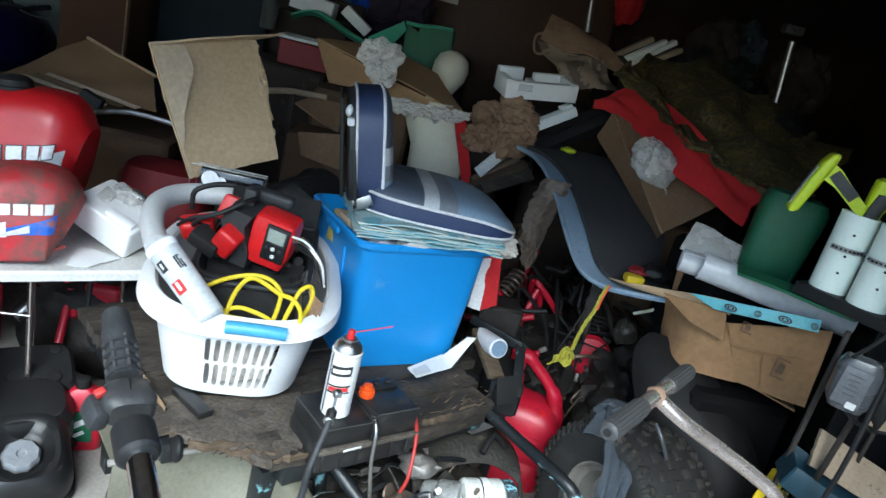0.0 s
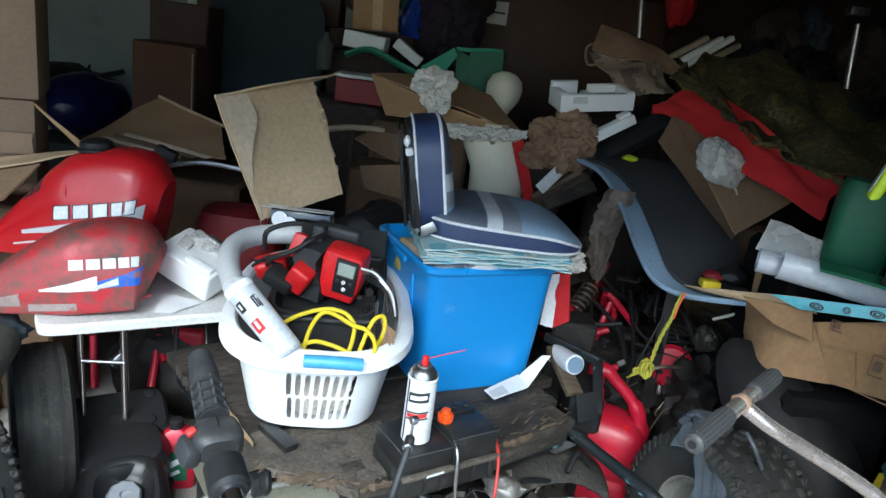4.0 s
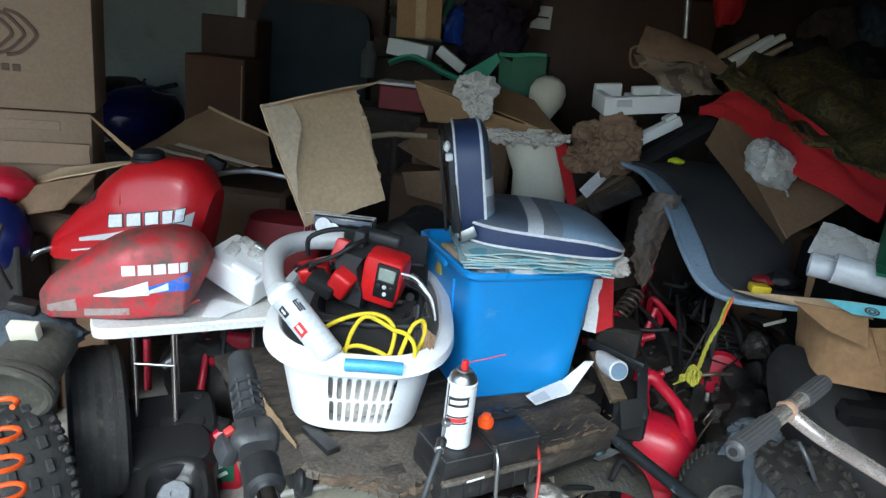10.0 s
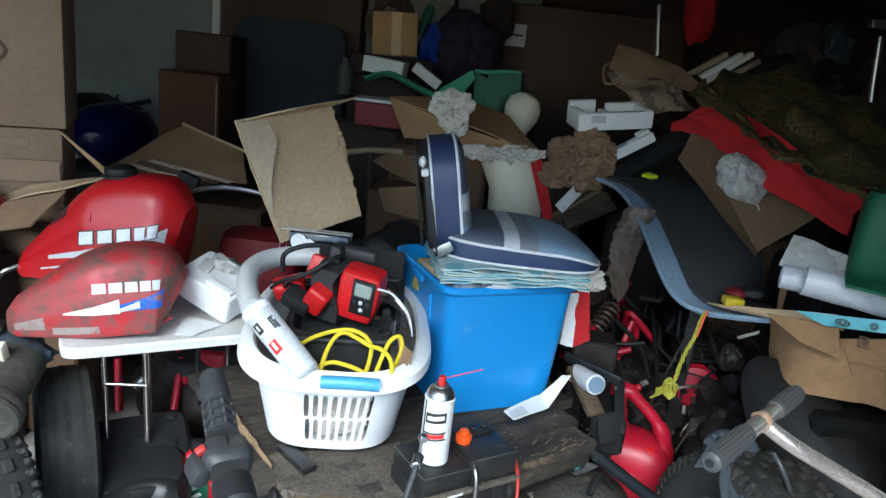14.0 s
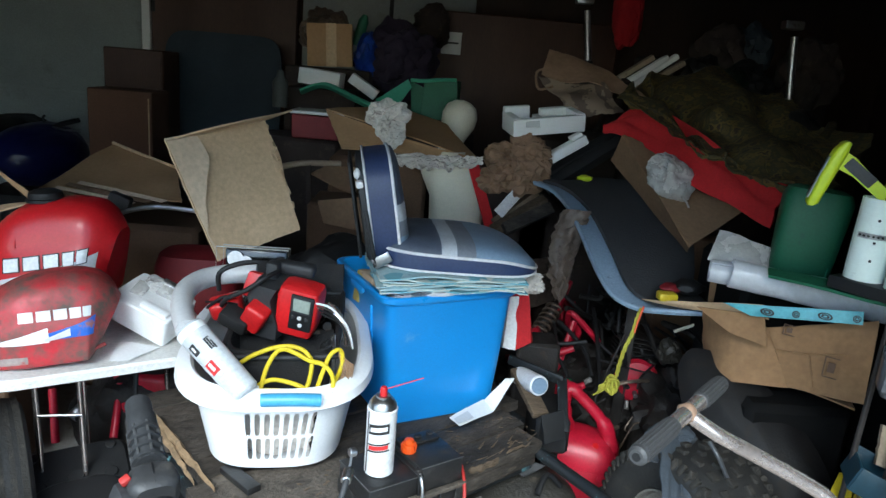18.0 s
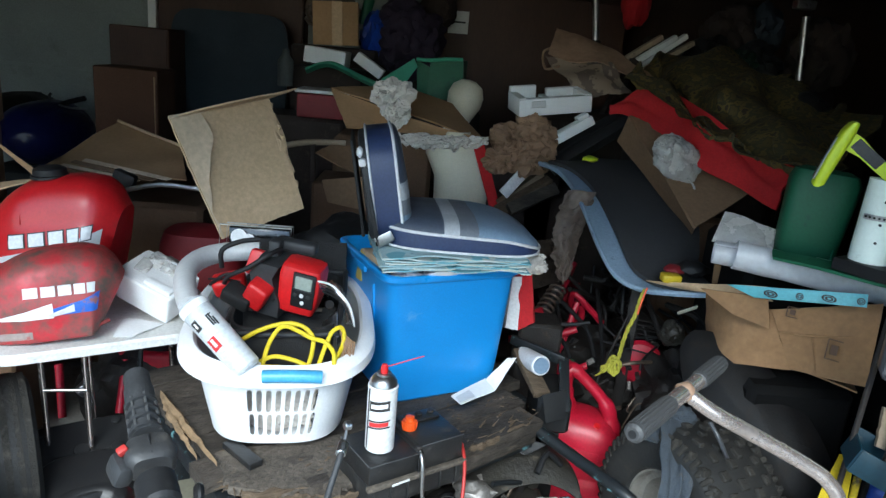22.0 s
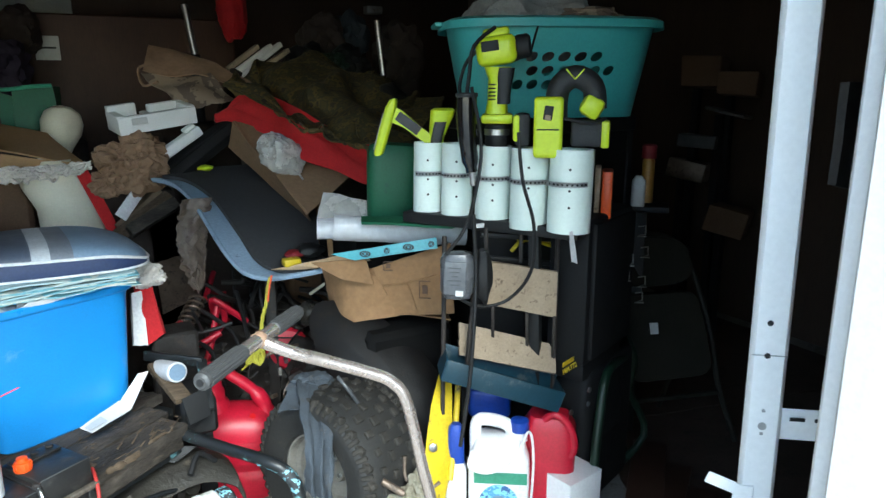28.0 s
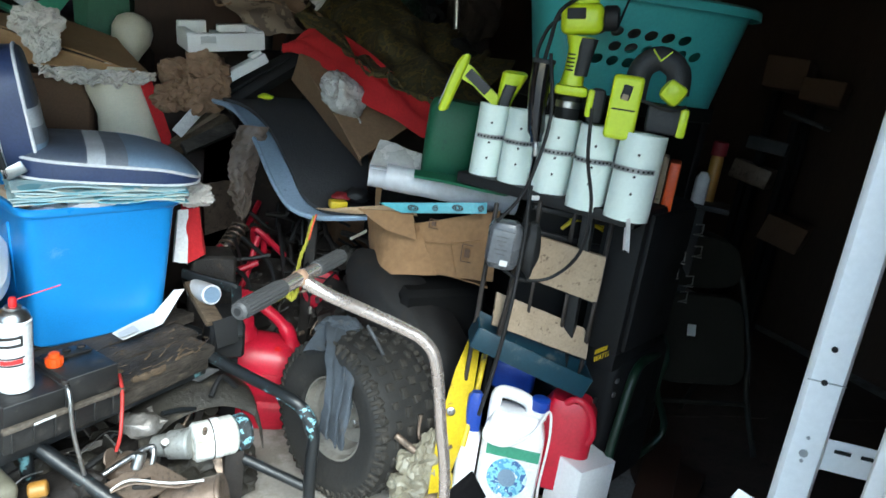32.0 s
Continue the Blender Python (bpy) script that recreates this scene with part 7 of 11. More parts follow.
part("fold_crease", tube([(1.02, 1.703, 0.745), (1.09, 1.66, 0.755), (1.20, 1.597, 0.79)], 0.0025, 6), M_carton, cb, world=True)
part("fold_crease", tube([(1.09, 1.665, 0.755), (1.12, 1.66, 0.655)], 0.0022, 6), M_carton, cb, world=True)
part("top_flap", panel((0.773, 2.100, 0.734), (1.004, 1.780, 0.845), (0.983, 1.700, 0.837), (0.865, 2.000, 0.749), 0.004, 14, 8, 0.012, 8, 0.01, 6), M_cardpale, cb, world=True)
tf = part("tape_flap", panel((0.870, 1.740, 0.856), (1.143, 1.570, 0.912), (1.144, 1.565, 0.879), (0.924, 1.690, 0.841), 0.004, 18, 6, 0.003, 8), M_tapeplain, cb, "teal printed tape strip", world=True)
for k, p in enumerate(((0.947, 1.660, 0.868), (1.000, 1.620, 0.880), (1.057, 1.590, 0.890), (1.115, 1.555, 0.900))):
    part("tape_print", join(*[lathe([(q, 0.0), (q + 0.0035, 0.0), (q + 0.0035, 0.001), (q, 0.001)], 20, Matrix.Translation(Vector(p) + Vector((-0.004, -0.012, 0))) @ pose(0, 0, 0, 78, 0, -40) @ Matrix.Diagonal((1.5 if k % 2 == 0 else 0.8, 0.8, 1, 1)), True) for q in (0.003, 0.008)]), M_ink, tf, world=True)
part("hanging_flap", panel((0.825, 1.80, 0.822), (0.961, 1.69, 0.843), (0.984, 1.685, 0.758), (0.904, 1.74, 0.773), 0.005, 16, 12, 0.008, 6, 0.006, 9), M_carton, cb, world=True)
part("back_wall", panel((0.96, 2.05, 0.88), (1.28, 1.86, 0.90), (1.28, 1.86, 0.62), (0.98, 2.05, 0.62), 0.005, 10, 8, 0.01, 5), M_carton, cb, world=True)
part("bottom_wall", panel((0.93, 1.92, 0.64), (1.22, 1.62, 0.62), (1.30, 1.84, 0.62), (1.0, 2.05, 0.64), 0.005, 8, 8, 0.006, 5), M_carton, cb, world=True)
for p, w, h in ((Vector((1.039, 1.690, 0.811)), 0.028, 0.028), (Vector((1.136, 1.630, 0.736)), 0.034, 0.055)):
    part("handling_mark", join(*[box(w if i % 2 else 0.003, 0.002, 0.003 if i % 2 else h, 0.0005, 1, Matrix.Translation(p) @ pose(0, 0, 0, 0, 0, -38) @ pose((0, 0, -w / 2, w / 2)[i] if not i % 2 else 0, -0.012, ((0, -h / 2, 0, h / 2)[i]) if i % 2 else 0)) for i in range(1, 4)] + [box(w * 0.5, 0.002, h * 0.5, 0.0005, 1, Matrix.Translation(p) @ pose(0, 0, 0, 0, 0, -38) @ pose(0, -0.0115, 0))]), M_inkbrown, cb, world=True)
# added block; its near-black colour stands in for the dark below
part("support", block(0.95, 1.25, 1.65, 2.0, 0.0, 0.60, 0.02), M_void, cb, "near-black block standing in for the dark under the carton", world=True)

# ---- hand truck stack: shelf, tray, tool case, generator
M_slat = mat("dull_brown_steel", (0.05, 0.042, 0.038), 0.6, 0.2, dark=(0.03, 0.026, 0.024), scale=12, bump=0.15)
ht = thing("hand_truck", (1.2, 1.35, 0.0), "dark steel hand truck with particle board shelves", "hand truck")
for a, b in (((1.04, 1.36, 0.0), (1.055, 1.36, 0.965)), ((1.345, 1.245, 0.0), (1.345, 1.245, 0.965)), ((1.18, 1.345, 0.90), (1.17, 1.335, 0.98)), ((1.262, 1.30, 0.88), (1.255, 1.29, 0.98))):
    part("upright", bar(a, b, 0.011, 0.011), M_slat, ht, world=True)
part("upper_board", panel((1.148, 1.31, 0.897), (1.327, 1.22, 0.863), (1.327, 1.22, 0.733), (1.151, 1.31, 0.777), 0.016, 8, 6, 0.002, 5), M_chip, ht, world=True)
part("lower_board", panel((1.102, 1.365, 0.712), (1.362, 1.262, 0.628), (1.336, 1.225, 0.560), (1.086, 1.335, 0.628), 0.014, 26, 8, 0.002, 5, 0.012, 8), M_chip, ht, world=True)
for a, b in (((1.173, 1.30, 0.774), (1.190, 1.325, 0.655)), ((1.259, 1.26, 0.746), (1.281, 1.285, 0.628)), ((1.319, 1.215, 0.738), (1.340, 1.243, 0.606)), ((1.126, 1.302, 0.93), (1.090, 1.30, 0.60))):
    part("strut", bar(a, b, 0.009, 0.013, 0.002), M_slat, ht, "dull brown steel strut", world=True)
# flat black sheet standing in for the shade behind the boards
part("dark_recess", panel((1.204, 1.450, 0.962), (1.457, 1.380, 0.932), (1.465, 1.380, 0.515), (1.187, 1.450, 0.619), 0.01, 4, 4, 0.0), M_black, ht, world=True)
part("cross_bar", bar((1.161, 1.350, 0.896), (1.381, 1.280, 0.863), 0.014, 0.014), M_black, ht, world=True)
part("cross_bar", bar((1.161, 1.350, 0.960), (1.378, 1.280, 0.934), 0.014, 0.014), M_black, ht, world=True)
part("yellow_arch", tube([(1.271, 1.360, 0.897), (1.312, 1.350, 0.928), (1.396, 1.340, 0.903), (1.420, 1.330, 0.877)], 0.006, 8), M_yellowpaint, ht, world=True)
ty = thing("steel_tray", (1.2, 1.3, 0.5), "dark teal painted steel tray fixed across the stack", "tray")
ta, tbb = Vector((1.043, 1.330, 0.645)), Vector((1.337, 1.200, 0.536))
tm = Matrix.Translation((ta + tbb) / 2) @ (tbb - ta).to_track_quat("X", "Z").to_matrix().to_4x4()
tl = (tbb - ta).length
part("tray_front", box(tl, 0.006, 0.062, 0.003, 2, tm @ pose(0, -0.05, -0.03)), M_trayteal, ty, world=True)
part("tray_back", box(tl, 0.006, 0.07, 0.003, 2, tm @ pose(0, 0.05, -0.026)), M_trayteal, ty, world=True)
part("tray_floor", box(tl, 0.1, 0.006, 0.002, 1, tm @ pose(0, 0, -0.058)), M_trayteal, ty, world=True)
for k in (-1, 1):
    part("tray_end", box(0.006, 0.1, 0.06, 0.002, 1, tm @ pose(k * tl / 2, 0, -0.03)), M_trayteal, ty, world=True)
part("tray_leg", bar((1.13, 1.40, 0.0), (1.13, 1.38, 0.58), 0.012, 0.012), M_void, ty, world=True)
tc = thing("tool_chest", (1.45, 1.28, 0.0), "black upright tool chest with metal latches", "tool chest")
CM = pose(1.475, 1.335, 0.80, 0, 0, 24)
part("chest_shell", box(0.30, 0.12, 0.42, 0.012, 2, CM @ pose(0, -0.06, 0)), M_deep, tc, world=True)
part("front_lid", box(0.27, 0.016, 0.39, 0.006, 2, CM @ pose(0.005, -0.125, 0)), M_deep, tc, world=True)
part("name_tag", box(0.018, 0.002, 0.085, 0.001, 1, Matrix.Translation((1.334, 1.170, 0.942)) @ pose(0, 0, 0, 0, -12, 10)), M_label, tc, "white hanging tag", world=True)
part("corner_rivet", lathe([(0.007, 0), (0.007, 0.003), (0.003, 0.005)], 12, Matrix.Translation((1.411, 1.200, 0.674)) @ pose(0, 0, 0, 90, 0, 24)), M_steel, tc, world=True)
for k, p in enumerate(((1.583, 1.270, 0.900), (1.622, 1.270, 0.843), (1.610, 1.270, 0.798), (1.590, 1.270, 0.732), (1.587, 1.270, 0.670), (1.728, 1.330, 0.910), (1.740, 1.330, 0.745), (1.732, 1.330, 0.694), (1.744, 1.330, 0.841))):
    p = Vector(p)
    part("latch", tube([p + Vector(q) for q in ((0.0, 0, 0.018), (0.022, -0.008, 0.02), (0.02, -0.012, -0.006), (-0.004, -0.004, -0.012), (0.024, -0.014, -0.014))], 0.0026, 6, 1), M_hub, tc, "wire latch", world=True)
part("rivet", lathe([(0.006, 0), (0.006, 0.003), (0.002, 0.005)], 12, Matrix.Translation((1.411, 1.200, 0.675)) @ pose(0, 0, 0, 90, 0, 22)), M_label, tc, world=True)
part("hanging_tag", panel((1.262, 1.100, 1.001), (1.273, 1.100, 1.003), (1.295, 1.100, 0.915), (1.278, 1.100, 0.925), 0.0015, 4, 8, 0.004, 9), M_label, tc, "white paper tag", world=True)
part("yellow_edge", tube([(1.284, 1.350, 0.931), (1.332, 1.340, 0.939), (1.396, 1.320, 0.911), (1.408, 1.320, 0.897)], 0.004, 8), M_yellowpaint, tc, world=True)
part("chest_base", box(0.26, 0.1, 0.06, 0.006, 2, CM @ pose(0, -0.06, -0.235)), M_deep, tc, world=True)
ge = thing("generator", (1.5, 1.3, 0.0), "black portable generator in a dark green tube frame", "generator")
GM = pose(1.52, 1.385, 0.33, 0, 0, 22)
part("generator_body", box(0.32, 0.30, 0.46, 0.03, 3, GM), M_deep, ge, world=True)
part("control_panel", box(0.16, 0.006, 0.2, 0.004, 2, GM @ pose(-0.02, -0.153, 0.09)), M_deep, ge, world=True)
def lettering(text, size, m, material, parent, name="lettering"):
    cu = bpy.data.curves.new(name, "FONT")
    cu.body, cu.size, cu.extrude, cu.align_x = text, size, 0.0006, "CENTER"
    tmp = bpy.data.objects.new("tmp_text", cu)
    scene.collection.objects.link(tmp)
    me = bpy.data.meshes.new_from_object(tmp.evaluated_get(bpy.context.evaluated_depsgraph_get()))
    bpy.data.objects.remove(tmp)
    q = bmesh.new()
    q.from_mesh(me)
    bpy.data.meshes.remove(me)
    q.transform(m)
    return part(name, q, material, parent, world=True)
TX = Matrix.Translation((1.337, 1.170, 0.605)) @ pose(0, 0, 0, 90, 0, 22)
lettering("WATTS", 0.024, TX @ pose(0.01, -0.018, 0), M_yellowpaint, ge)
part("print_bar", box(0.062, 0.002, 0.013, 0.0005, 1, TX @ pose(0.0, 0.012, 0) @ pose(0, 0, 0, 90, 0, 0)), M_yellowpaint, ge, world=True)
for p in ((1.415, 1.170, 0.517), (1.413, 1.170, 0.474), (1.352, 1.170, 0.462), (1.412, 1.200, 0.583)):
    part("panel_screw", lathe([(0.008, 0), (0.008, 0.004), (0.004, 0.006)], 12, Matrix.Translation(p) @ pose(0, 0, 0, 90, 0, 22)), M_steel, ge, world=True)
part("frame_tube", tube([(1.430, 1.150, 0.255), (1.450, 1.160, 0.407), (1.510, 1.200, 0.536), (1.740, 1.360, 0.522), (1.75, 1.55, 0.66)], 0.0135, 12, 5), M_greenpaint, ge, world=True)
part("frame_tube", tube([(1.430, 1.150, 0.255), (1.43, 1.12, 0.03), (1.6, 1.3, 0.015)], 0.0135, 12, 3), M_greenpaint, ge, world=True)
part("frame_tube", tube([(1.70, 1.40, 0.02), (1.889, 1.400, 0.141), (1.826, 1.420, 0.321), (1.827, 1.420, 0.468), (1.72, 1.5, 0.66)], 0.0125, 12, 4), M_greenpaint, ge, world=True)
part("red_fuel_tank", box(0.20, 0.18, 0.2, 0.03, 3, GM @ pose(-0.13, -0.05, -0.2)), M_black, ge, world=True)

# ---- row of white pipes holding the power tools
M_strap = mat("dull_zinc_strap", (0.5, 0.51, 0.51), 0.32, 0.6, dark=(0.36, 0.365, 0.365), scale=14, bump=0.06)
pr = thing("pipe_tool_rack", (1.1, 1.15, 0.0), "rack of five white plastic pipes bound by a punched steel strap", "tool rack")
tops = [(1.111, 1.560, 1.198), (1.155, 1.470, 1.199), (1.212, 1.370, 1.197), (1.253, 1.260, 1.197), (1.301, 1.150, 1.200)]
wid = [0.0448, 0.0445, 0.0495, 0.05, 0.0553]
P5 = []
for k, (p, r) in enumerate(zip(tops, wid)):
    p = Vector(p)
    L = 0.217 - 0.002 * k
    m = Matrix.Translation((p.x, p.y, p.z - L)) @ pose(0, 0, 0, 0, 1.5, 0)
    pipe = part("pipe", lathe([(r, 0), (r, L), (r - 0.004, L), (r - 0.004, 0)], 36, m, open_ends=False), M_pvc, pr, world=True)
    bm = loft([[(rr * math.cos(a * math.pi / 18), rr * math.sin(a * math.pi / 18), z) for a in range(36)] for rr, z in ((r, 0.0), (r, L), (r - 0.004, L), (r - 0.004, 0.0))], False, None, close=True)
    pipe.data.clear_geometry()
    bm.transform(MW[pr].inverted() @ m)
    bmesh.ops.recalc_face_normals(bm, faces=bm.faces)
    bm.to_mesh(pipe.data)
    bm.free()
    pipe.data.polygons.foreach_set("use_smooth", [True] * len(pipe.data.polygons))
    pipe.data.set_sharp_from_angle(angle=radians(40))
    way = (Vector((0.19, -0.2, 0)) - Vector((p.x, p.y, 0))).normalized()
    P5.append((p, r, L, way))
    for z in (0.78, 0.53, 0.33):
        q = Vector((p.x, p.y, p.z - L + L * z)) + way * r
        part("drilled_hole", rod(q - way * 0.002, q + way * 0.0012, 0.0032, 10), M_black, pipe, world=True)
strap = []
for p, r, L, way in P5:
    side_v = Vector((-way.y, way.x, 0))
    for a in (-50, -25, 0, 25, 50):
        d = way * math.cos(radians(a)) + side_v * math.sin(radians(a))
        strap.append(Vector((p.x, p.y, p.z - L * 0.40)) + d * (r + 0.002))
st = bmesh.new()
rows = [[st.verts.new(q + Vector((0, 0, dz))) for q in strap] for dz in (-0.0065, 0.0065)]
for k in range(len(strap) - 1):
    st.faces.new((rows[0][k], rows[0][k + 1], rows[1][k + 1], rows[1][k]))
bmesh.ops.solidify(st, geom=st.faces[:], thickness=0.0012)
stp = part("punched_strap", st, M_strap, pr, "punched galvanised strap", world=True)
for a, b in zip(strap, strap[1:]):
    for u in (0.25, 0.75):
        q = a.lerp(b, u)
        n = (Vector((0.19, -0.2, q.z)) - q).normalized()
        part("strap_hole", rod(q, q + n * 0.003, 0.0026, 8), M_black, stp, world=True)
part("rack_board", bar((1.06, 1.59, 0.985), (1.33, 1.13, 0.985), 0.06, 0.03), M_black, pr, world=True)
part("rack_board", bar((1.13, 1.61, 1.10), (1.37, 1.20, 1.10), 0.012, 0.12), M_black, pr, world=True)
part("hanging_tie", box(0.025, 0.003, 0.012, 0.001, 1, Matrix.Translation((1.129, 1.300, 0.996))), M_label, pr, world=True)
part("post", bar((1.36, 1.32, 0.0), (1.27, 1.25, 0.98), 0.03, 0.03), M_black, pr, world=True)

def facing(p, roll=0.0):
    """A frame at p with its x to the right, y away from the doorway and z up."""
    p = Vector(p)
    yaw = math.degrees(math.atan2(p.y + 0.2, p.x - 0.19)) - 90
    return Matrix.Translation(p) @ pose(0, 0, 0, 0, roll, yaw)

bl = thing("cordless_light", facing((1.110, 1.600, 1.239)) @ Matrix.Scale(1.29, 4), "lime and grey cordless hand light", "power tool")
part("lens_head", loft([oval(z, a, 0.03, 4, 28, c) for z, a, c in ((-0.062, 0.006, -0.098), (-0.058, 0.011, -0.096), (0.0, 0.0135, -0.08), (0.045, 0.013, -0.066), (0.06, 0.009, -0.06), (0.063, 0.004, -0.058))]), M_lime, bl)
part("lens", box(0.004, 0.046, 0.085, 0.002, 2, pose(-0.094, 0, -0.008, 0, 16, 0)), M_screen, bl, "pale lens")
part("neck", loft([[tuple(Vector((x, y * s, z)) + Vector((0, 0, dz * s))) for y, dz in ((-0.02, -0.018), (0.02, -0.018), (0.02, 0.018), (-0.02, 0.018))] for x, z, s in ((-0.072, 0.034, 1.1), (-0.04, 0.018, 0.95), (0.0, -0.014, 0.8), (0.03, -0.036, 0.75))]), M_lime, bl)
part("neck_grip", box(0.06, 0.004, 0.022, 0.002, 2, pose(-0.028, -0.0195, 0.009, 0, 36, 0)), M_gripgrey, bl)
part("handle", loft([oval(z, a, b, 4, 28, c) for z, a, b, c in ((-0.06, 0.014, 0.017, 0.03), (-0.02, 0.018, 0.02, 0.036), (0.02, 0.026, 0.023, 0.046), (0.036, 0.028, 0.024, 0.05), (0.042, 0.02, 0.016, 0.05))]), M_lime, bl)
part("handle_grip", loft([oval(z, a, 0.012, 4, 24, c, -0.014) for z, a, c in ((-0.06, 0.012, 0.03), (-0.02, 0.013, 0.036), (0.012, 0.014, 0.044))]), M_gripgrey, bl)
ad = thing("corded_tool", facing((1.110, 1.340, 1.237)) @ Matrix.Scale(1.2, 4), "long black corded tool hanging at the rack", "power tool")
part("tool_body", tube([(0.0, 0, 0.082), (0.0, 0, 0.03), (0.004, 0, -0.03), (0.012, 0, -0.085)], [0.0225, 0.0225, 0.0215, 0.019, 0.013], 18), M_blackgloss, ad)
part("end_ring", cyl(0.024, 0.01, 20, bev=0.002, m=pose(0, 0, 0.074)), M_grip, ad)
part("tool_tip", rod((0.012, 0, -0.085), (0.016, 0, -0.115), 0.007, 12), M_steel, ad)
part("cord", tube([(0.0, 0, 0.08), (0.005, 0.0, 0.12), (0.015, 0.01, 0.18), (0.06, 0.04, 0.22)], 0.0042, 8), M_black, ad)
hg = thing("cordless_inflator_gun", facing((1.217, 1.360, 1.284)) @ Matrix.Scale(1.186, 4), "lime and grey cordless tool with a digital display", "power tool")
part("foot", lathe([(0.024, -0.075), (0.027, -0.07), (0.027, -0.03), (0.024, -0.025)], 24), M_black, hg)
part("foot_ring", lathe([(0.026, -0.05), (0.0285, -0.048), (0.0285, -0.036), (0.026, -0.034)], 24), M_steel, hg)
part("battery_base", box(0.072, 0.075, 0.022, 0.008, 2, pose(0, 0, -0.012)), M_lime, hg)
part("handle", loft([oval(z, a, b, 3, 28, c) for z, a, b, c in ((-0.005, 0.026, 0.03, -0.002), (0.03, 0.022, 0.026, 0.0), (0.075, 0.023, 0.028, 0.002), (0.10, 0.03, 0.034, 0.0))]), M_lime, hg)
part("handle_grip", loft([oval(z, a, b, 3, 28, c, -0.006) for z, a, b, c in ((0.02, 0.016, 0.026, 0.012), (0.06, 0.017, 0.027, 0.014), (0.098, 0.022, 0.03, 0.016))]), M_grip, hg)
part("head", box(0.088, 0.07, 0.062, 0.016, 3, pose(-0.004, 0, 0.135, 0, -8, 0)), M_lime, hg)
part("top_crest", box(0.06, 0.04, 0.022, 0.009, 2, pose(-0.005, 0, 0.172, 0, -8, 0)), M_lime, hg)
part("display", box(0.038, 0.003, 0.022, 0.002, 2, pose(-0.018, -0.0365, 0.143, 0, -8, 0)), M_black, hg, "dark display")
part("nose", lathe([(0.022, 0), (0.026, 0.006), (0.026, 0.028), (0.02, 0.034)], 22, pose(0.038, 0, 0.142, 0, 82, 0)), M_black, hg)
for k in range(5):
    part("vent", box(0.016, 0.003, 0.003, 0.001, 1, pose(-0.012, -0.0285, 0.03 + 0.008 * k)), M_black, hg)
part("cord", tube([(-0.04, 0, 0.14), (-0.07, 0, 0.11), (-0.085, -0.005, 0.06), (-0.08, -0.01, 0.03)], 0.004, 8), M_black, hg)
js = thing("cordless_saw", facing((1.319, 1.150, 1.298)) @ Matrix.Scale(1.08, 4), "lime and dark grey cordless saw stored handle up", "power tool")
part("motor_hood", tube([(-0.05, 0, -0.02), (-0.046, 0, 0.045), (-0.01, 0, 0.072), (0.03, 0, 0.05), (0.038, 0, 0.0)], 0.026, 16), M_grip, js)
part("battery_pack", box(0.075, 0.06, 0.06, 0.01, 2, pose(0.022, 0, -0.055)), M_grip, js)
part("pack_side", box(0.02, 0.064, 0.062, 0.006, 2, pose(0.062, 0, -0.056)), M_lime, js)
part("lime_flank", box(0.05, 0.056, 0.05, 0.014, 2, pose(0.03, -0.004, 0.005, 0, 30, 0)), M_lime, js)
for s in (-1, 1):
    part("decal_line", bar((-0.01, -0.0265, 0.066), (-0.01 + 0.02 * s, -0.0275, 0.088), 0.002, 0.003), M_lime, js)
part("hand_plate", holed(lambda u, v: Vector((-0.066 + 0.033 * math.copysign(abs(math.cos(2 * math.pi * u)) ** 0.35, math.cos(2 * math.pi * u)), -0.03 + 0.014 * math.copysign(abs(math.sin(2 * math.pi * u)) ** 0.35, math.sin(2 * math.pi * u)), -0.1 + 0.115 * v)), 48, 10, {}, 0.003), M_lime, js)
part("plate_top", box(0.066, 0.028, 0.02, 0.009, 3, pose(-0.066, -0.03, 0.018)), M_lime, js)
part("plate_foot", box(0.066, 0.028, 0.02, 0.009, 3, pose(-0.066, -0.03, -0.1)), M_lime, js)
part("plate_groove", box(0.05, 0.003, 0.003, 0.001, 1, pose(-0.066, -0.0455, -0.045)), M_grip, js)
part("hand_slot", box(0.02, 0.006, 0.032, 0.0028, 2, pose(-0.066, -0.0445, -0.008, 0, 8, 0)), M_black, js)
part("slot_lip", box(0.014, 0.005, 0.012, 0.002, 2, pose(-0.067, -0.047, -0.018, 0, 8, 0)), M_chip, js)
part("cord", tube([(0.06, -0.03, -0.02), (0.03, -0.045, -0.03), (-0.03, -0.04, -0.02)], 0.004, 8), M_black, js)
gs = thing("green_grey_drill", facing((1.237, 1.270, 1.244)) @ Matrix.Scale(1.14, 4), "dark grey and lime drill standing in a pipe", "power tool")
part("drill_body", box(0.036, 0.05, 0.075, 0.012, 2), M_grip, gs)
part("lime_side", box(0.016, 0.04, 0.06, 0.007, 2, pose(-0.014, -0.008, 0.004)), M_lime, gs)
ch = thing("battery_charger", facing((1.037, 1.260, 0.883)) @ Matrix.Scale(1.22, 4), "black and grey battery charger hanging on its cord", "charger")
M_plate = mat("grey_rating_plate", (0.12, 0.127, 0.14), 0.4, dark=(0.085, 0.09, 0.1), scale=16, bump=0.05, spread=0.1)
part("charger_case", loft([oval(z, a, b, 3.6, 36) for z, a, b in ((-0.05, 0.016, 0.012), (-0.047, 0.027, 0.02), (-0.03, 0.036, 0.026), (0.034, 0.036, 0.026), (0.048, 0.028, 0.02), (0.052, 0.014, 0.01))]), M_smoke, ch)
part("charger_face", box(0.046, 0.004, 0.07, 0.0018, 2, pose(-0.005, -0.026, 0.0, 0, 3, 0)), M_plate, ch, "worn grey rating plate")
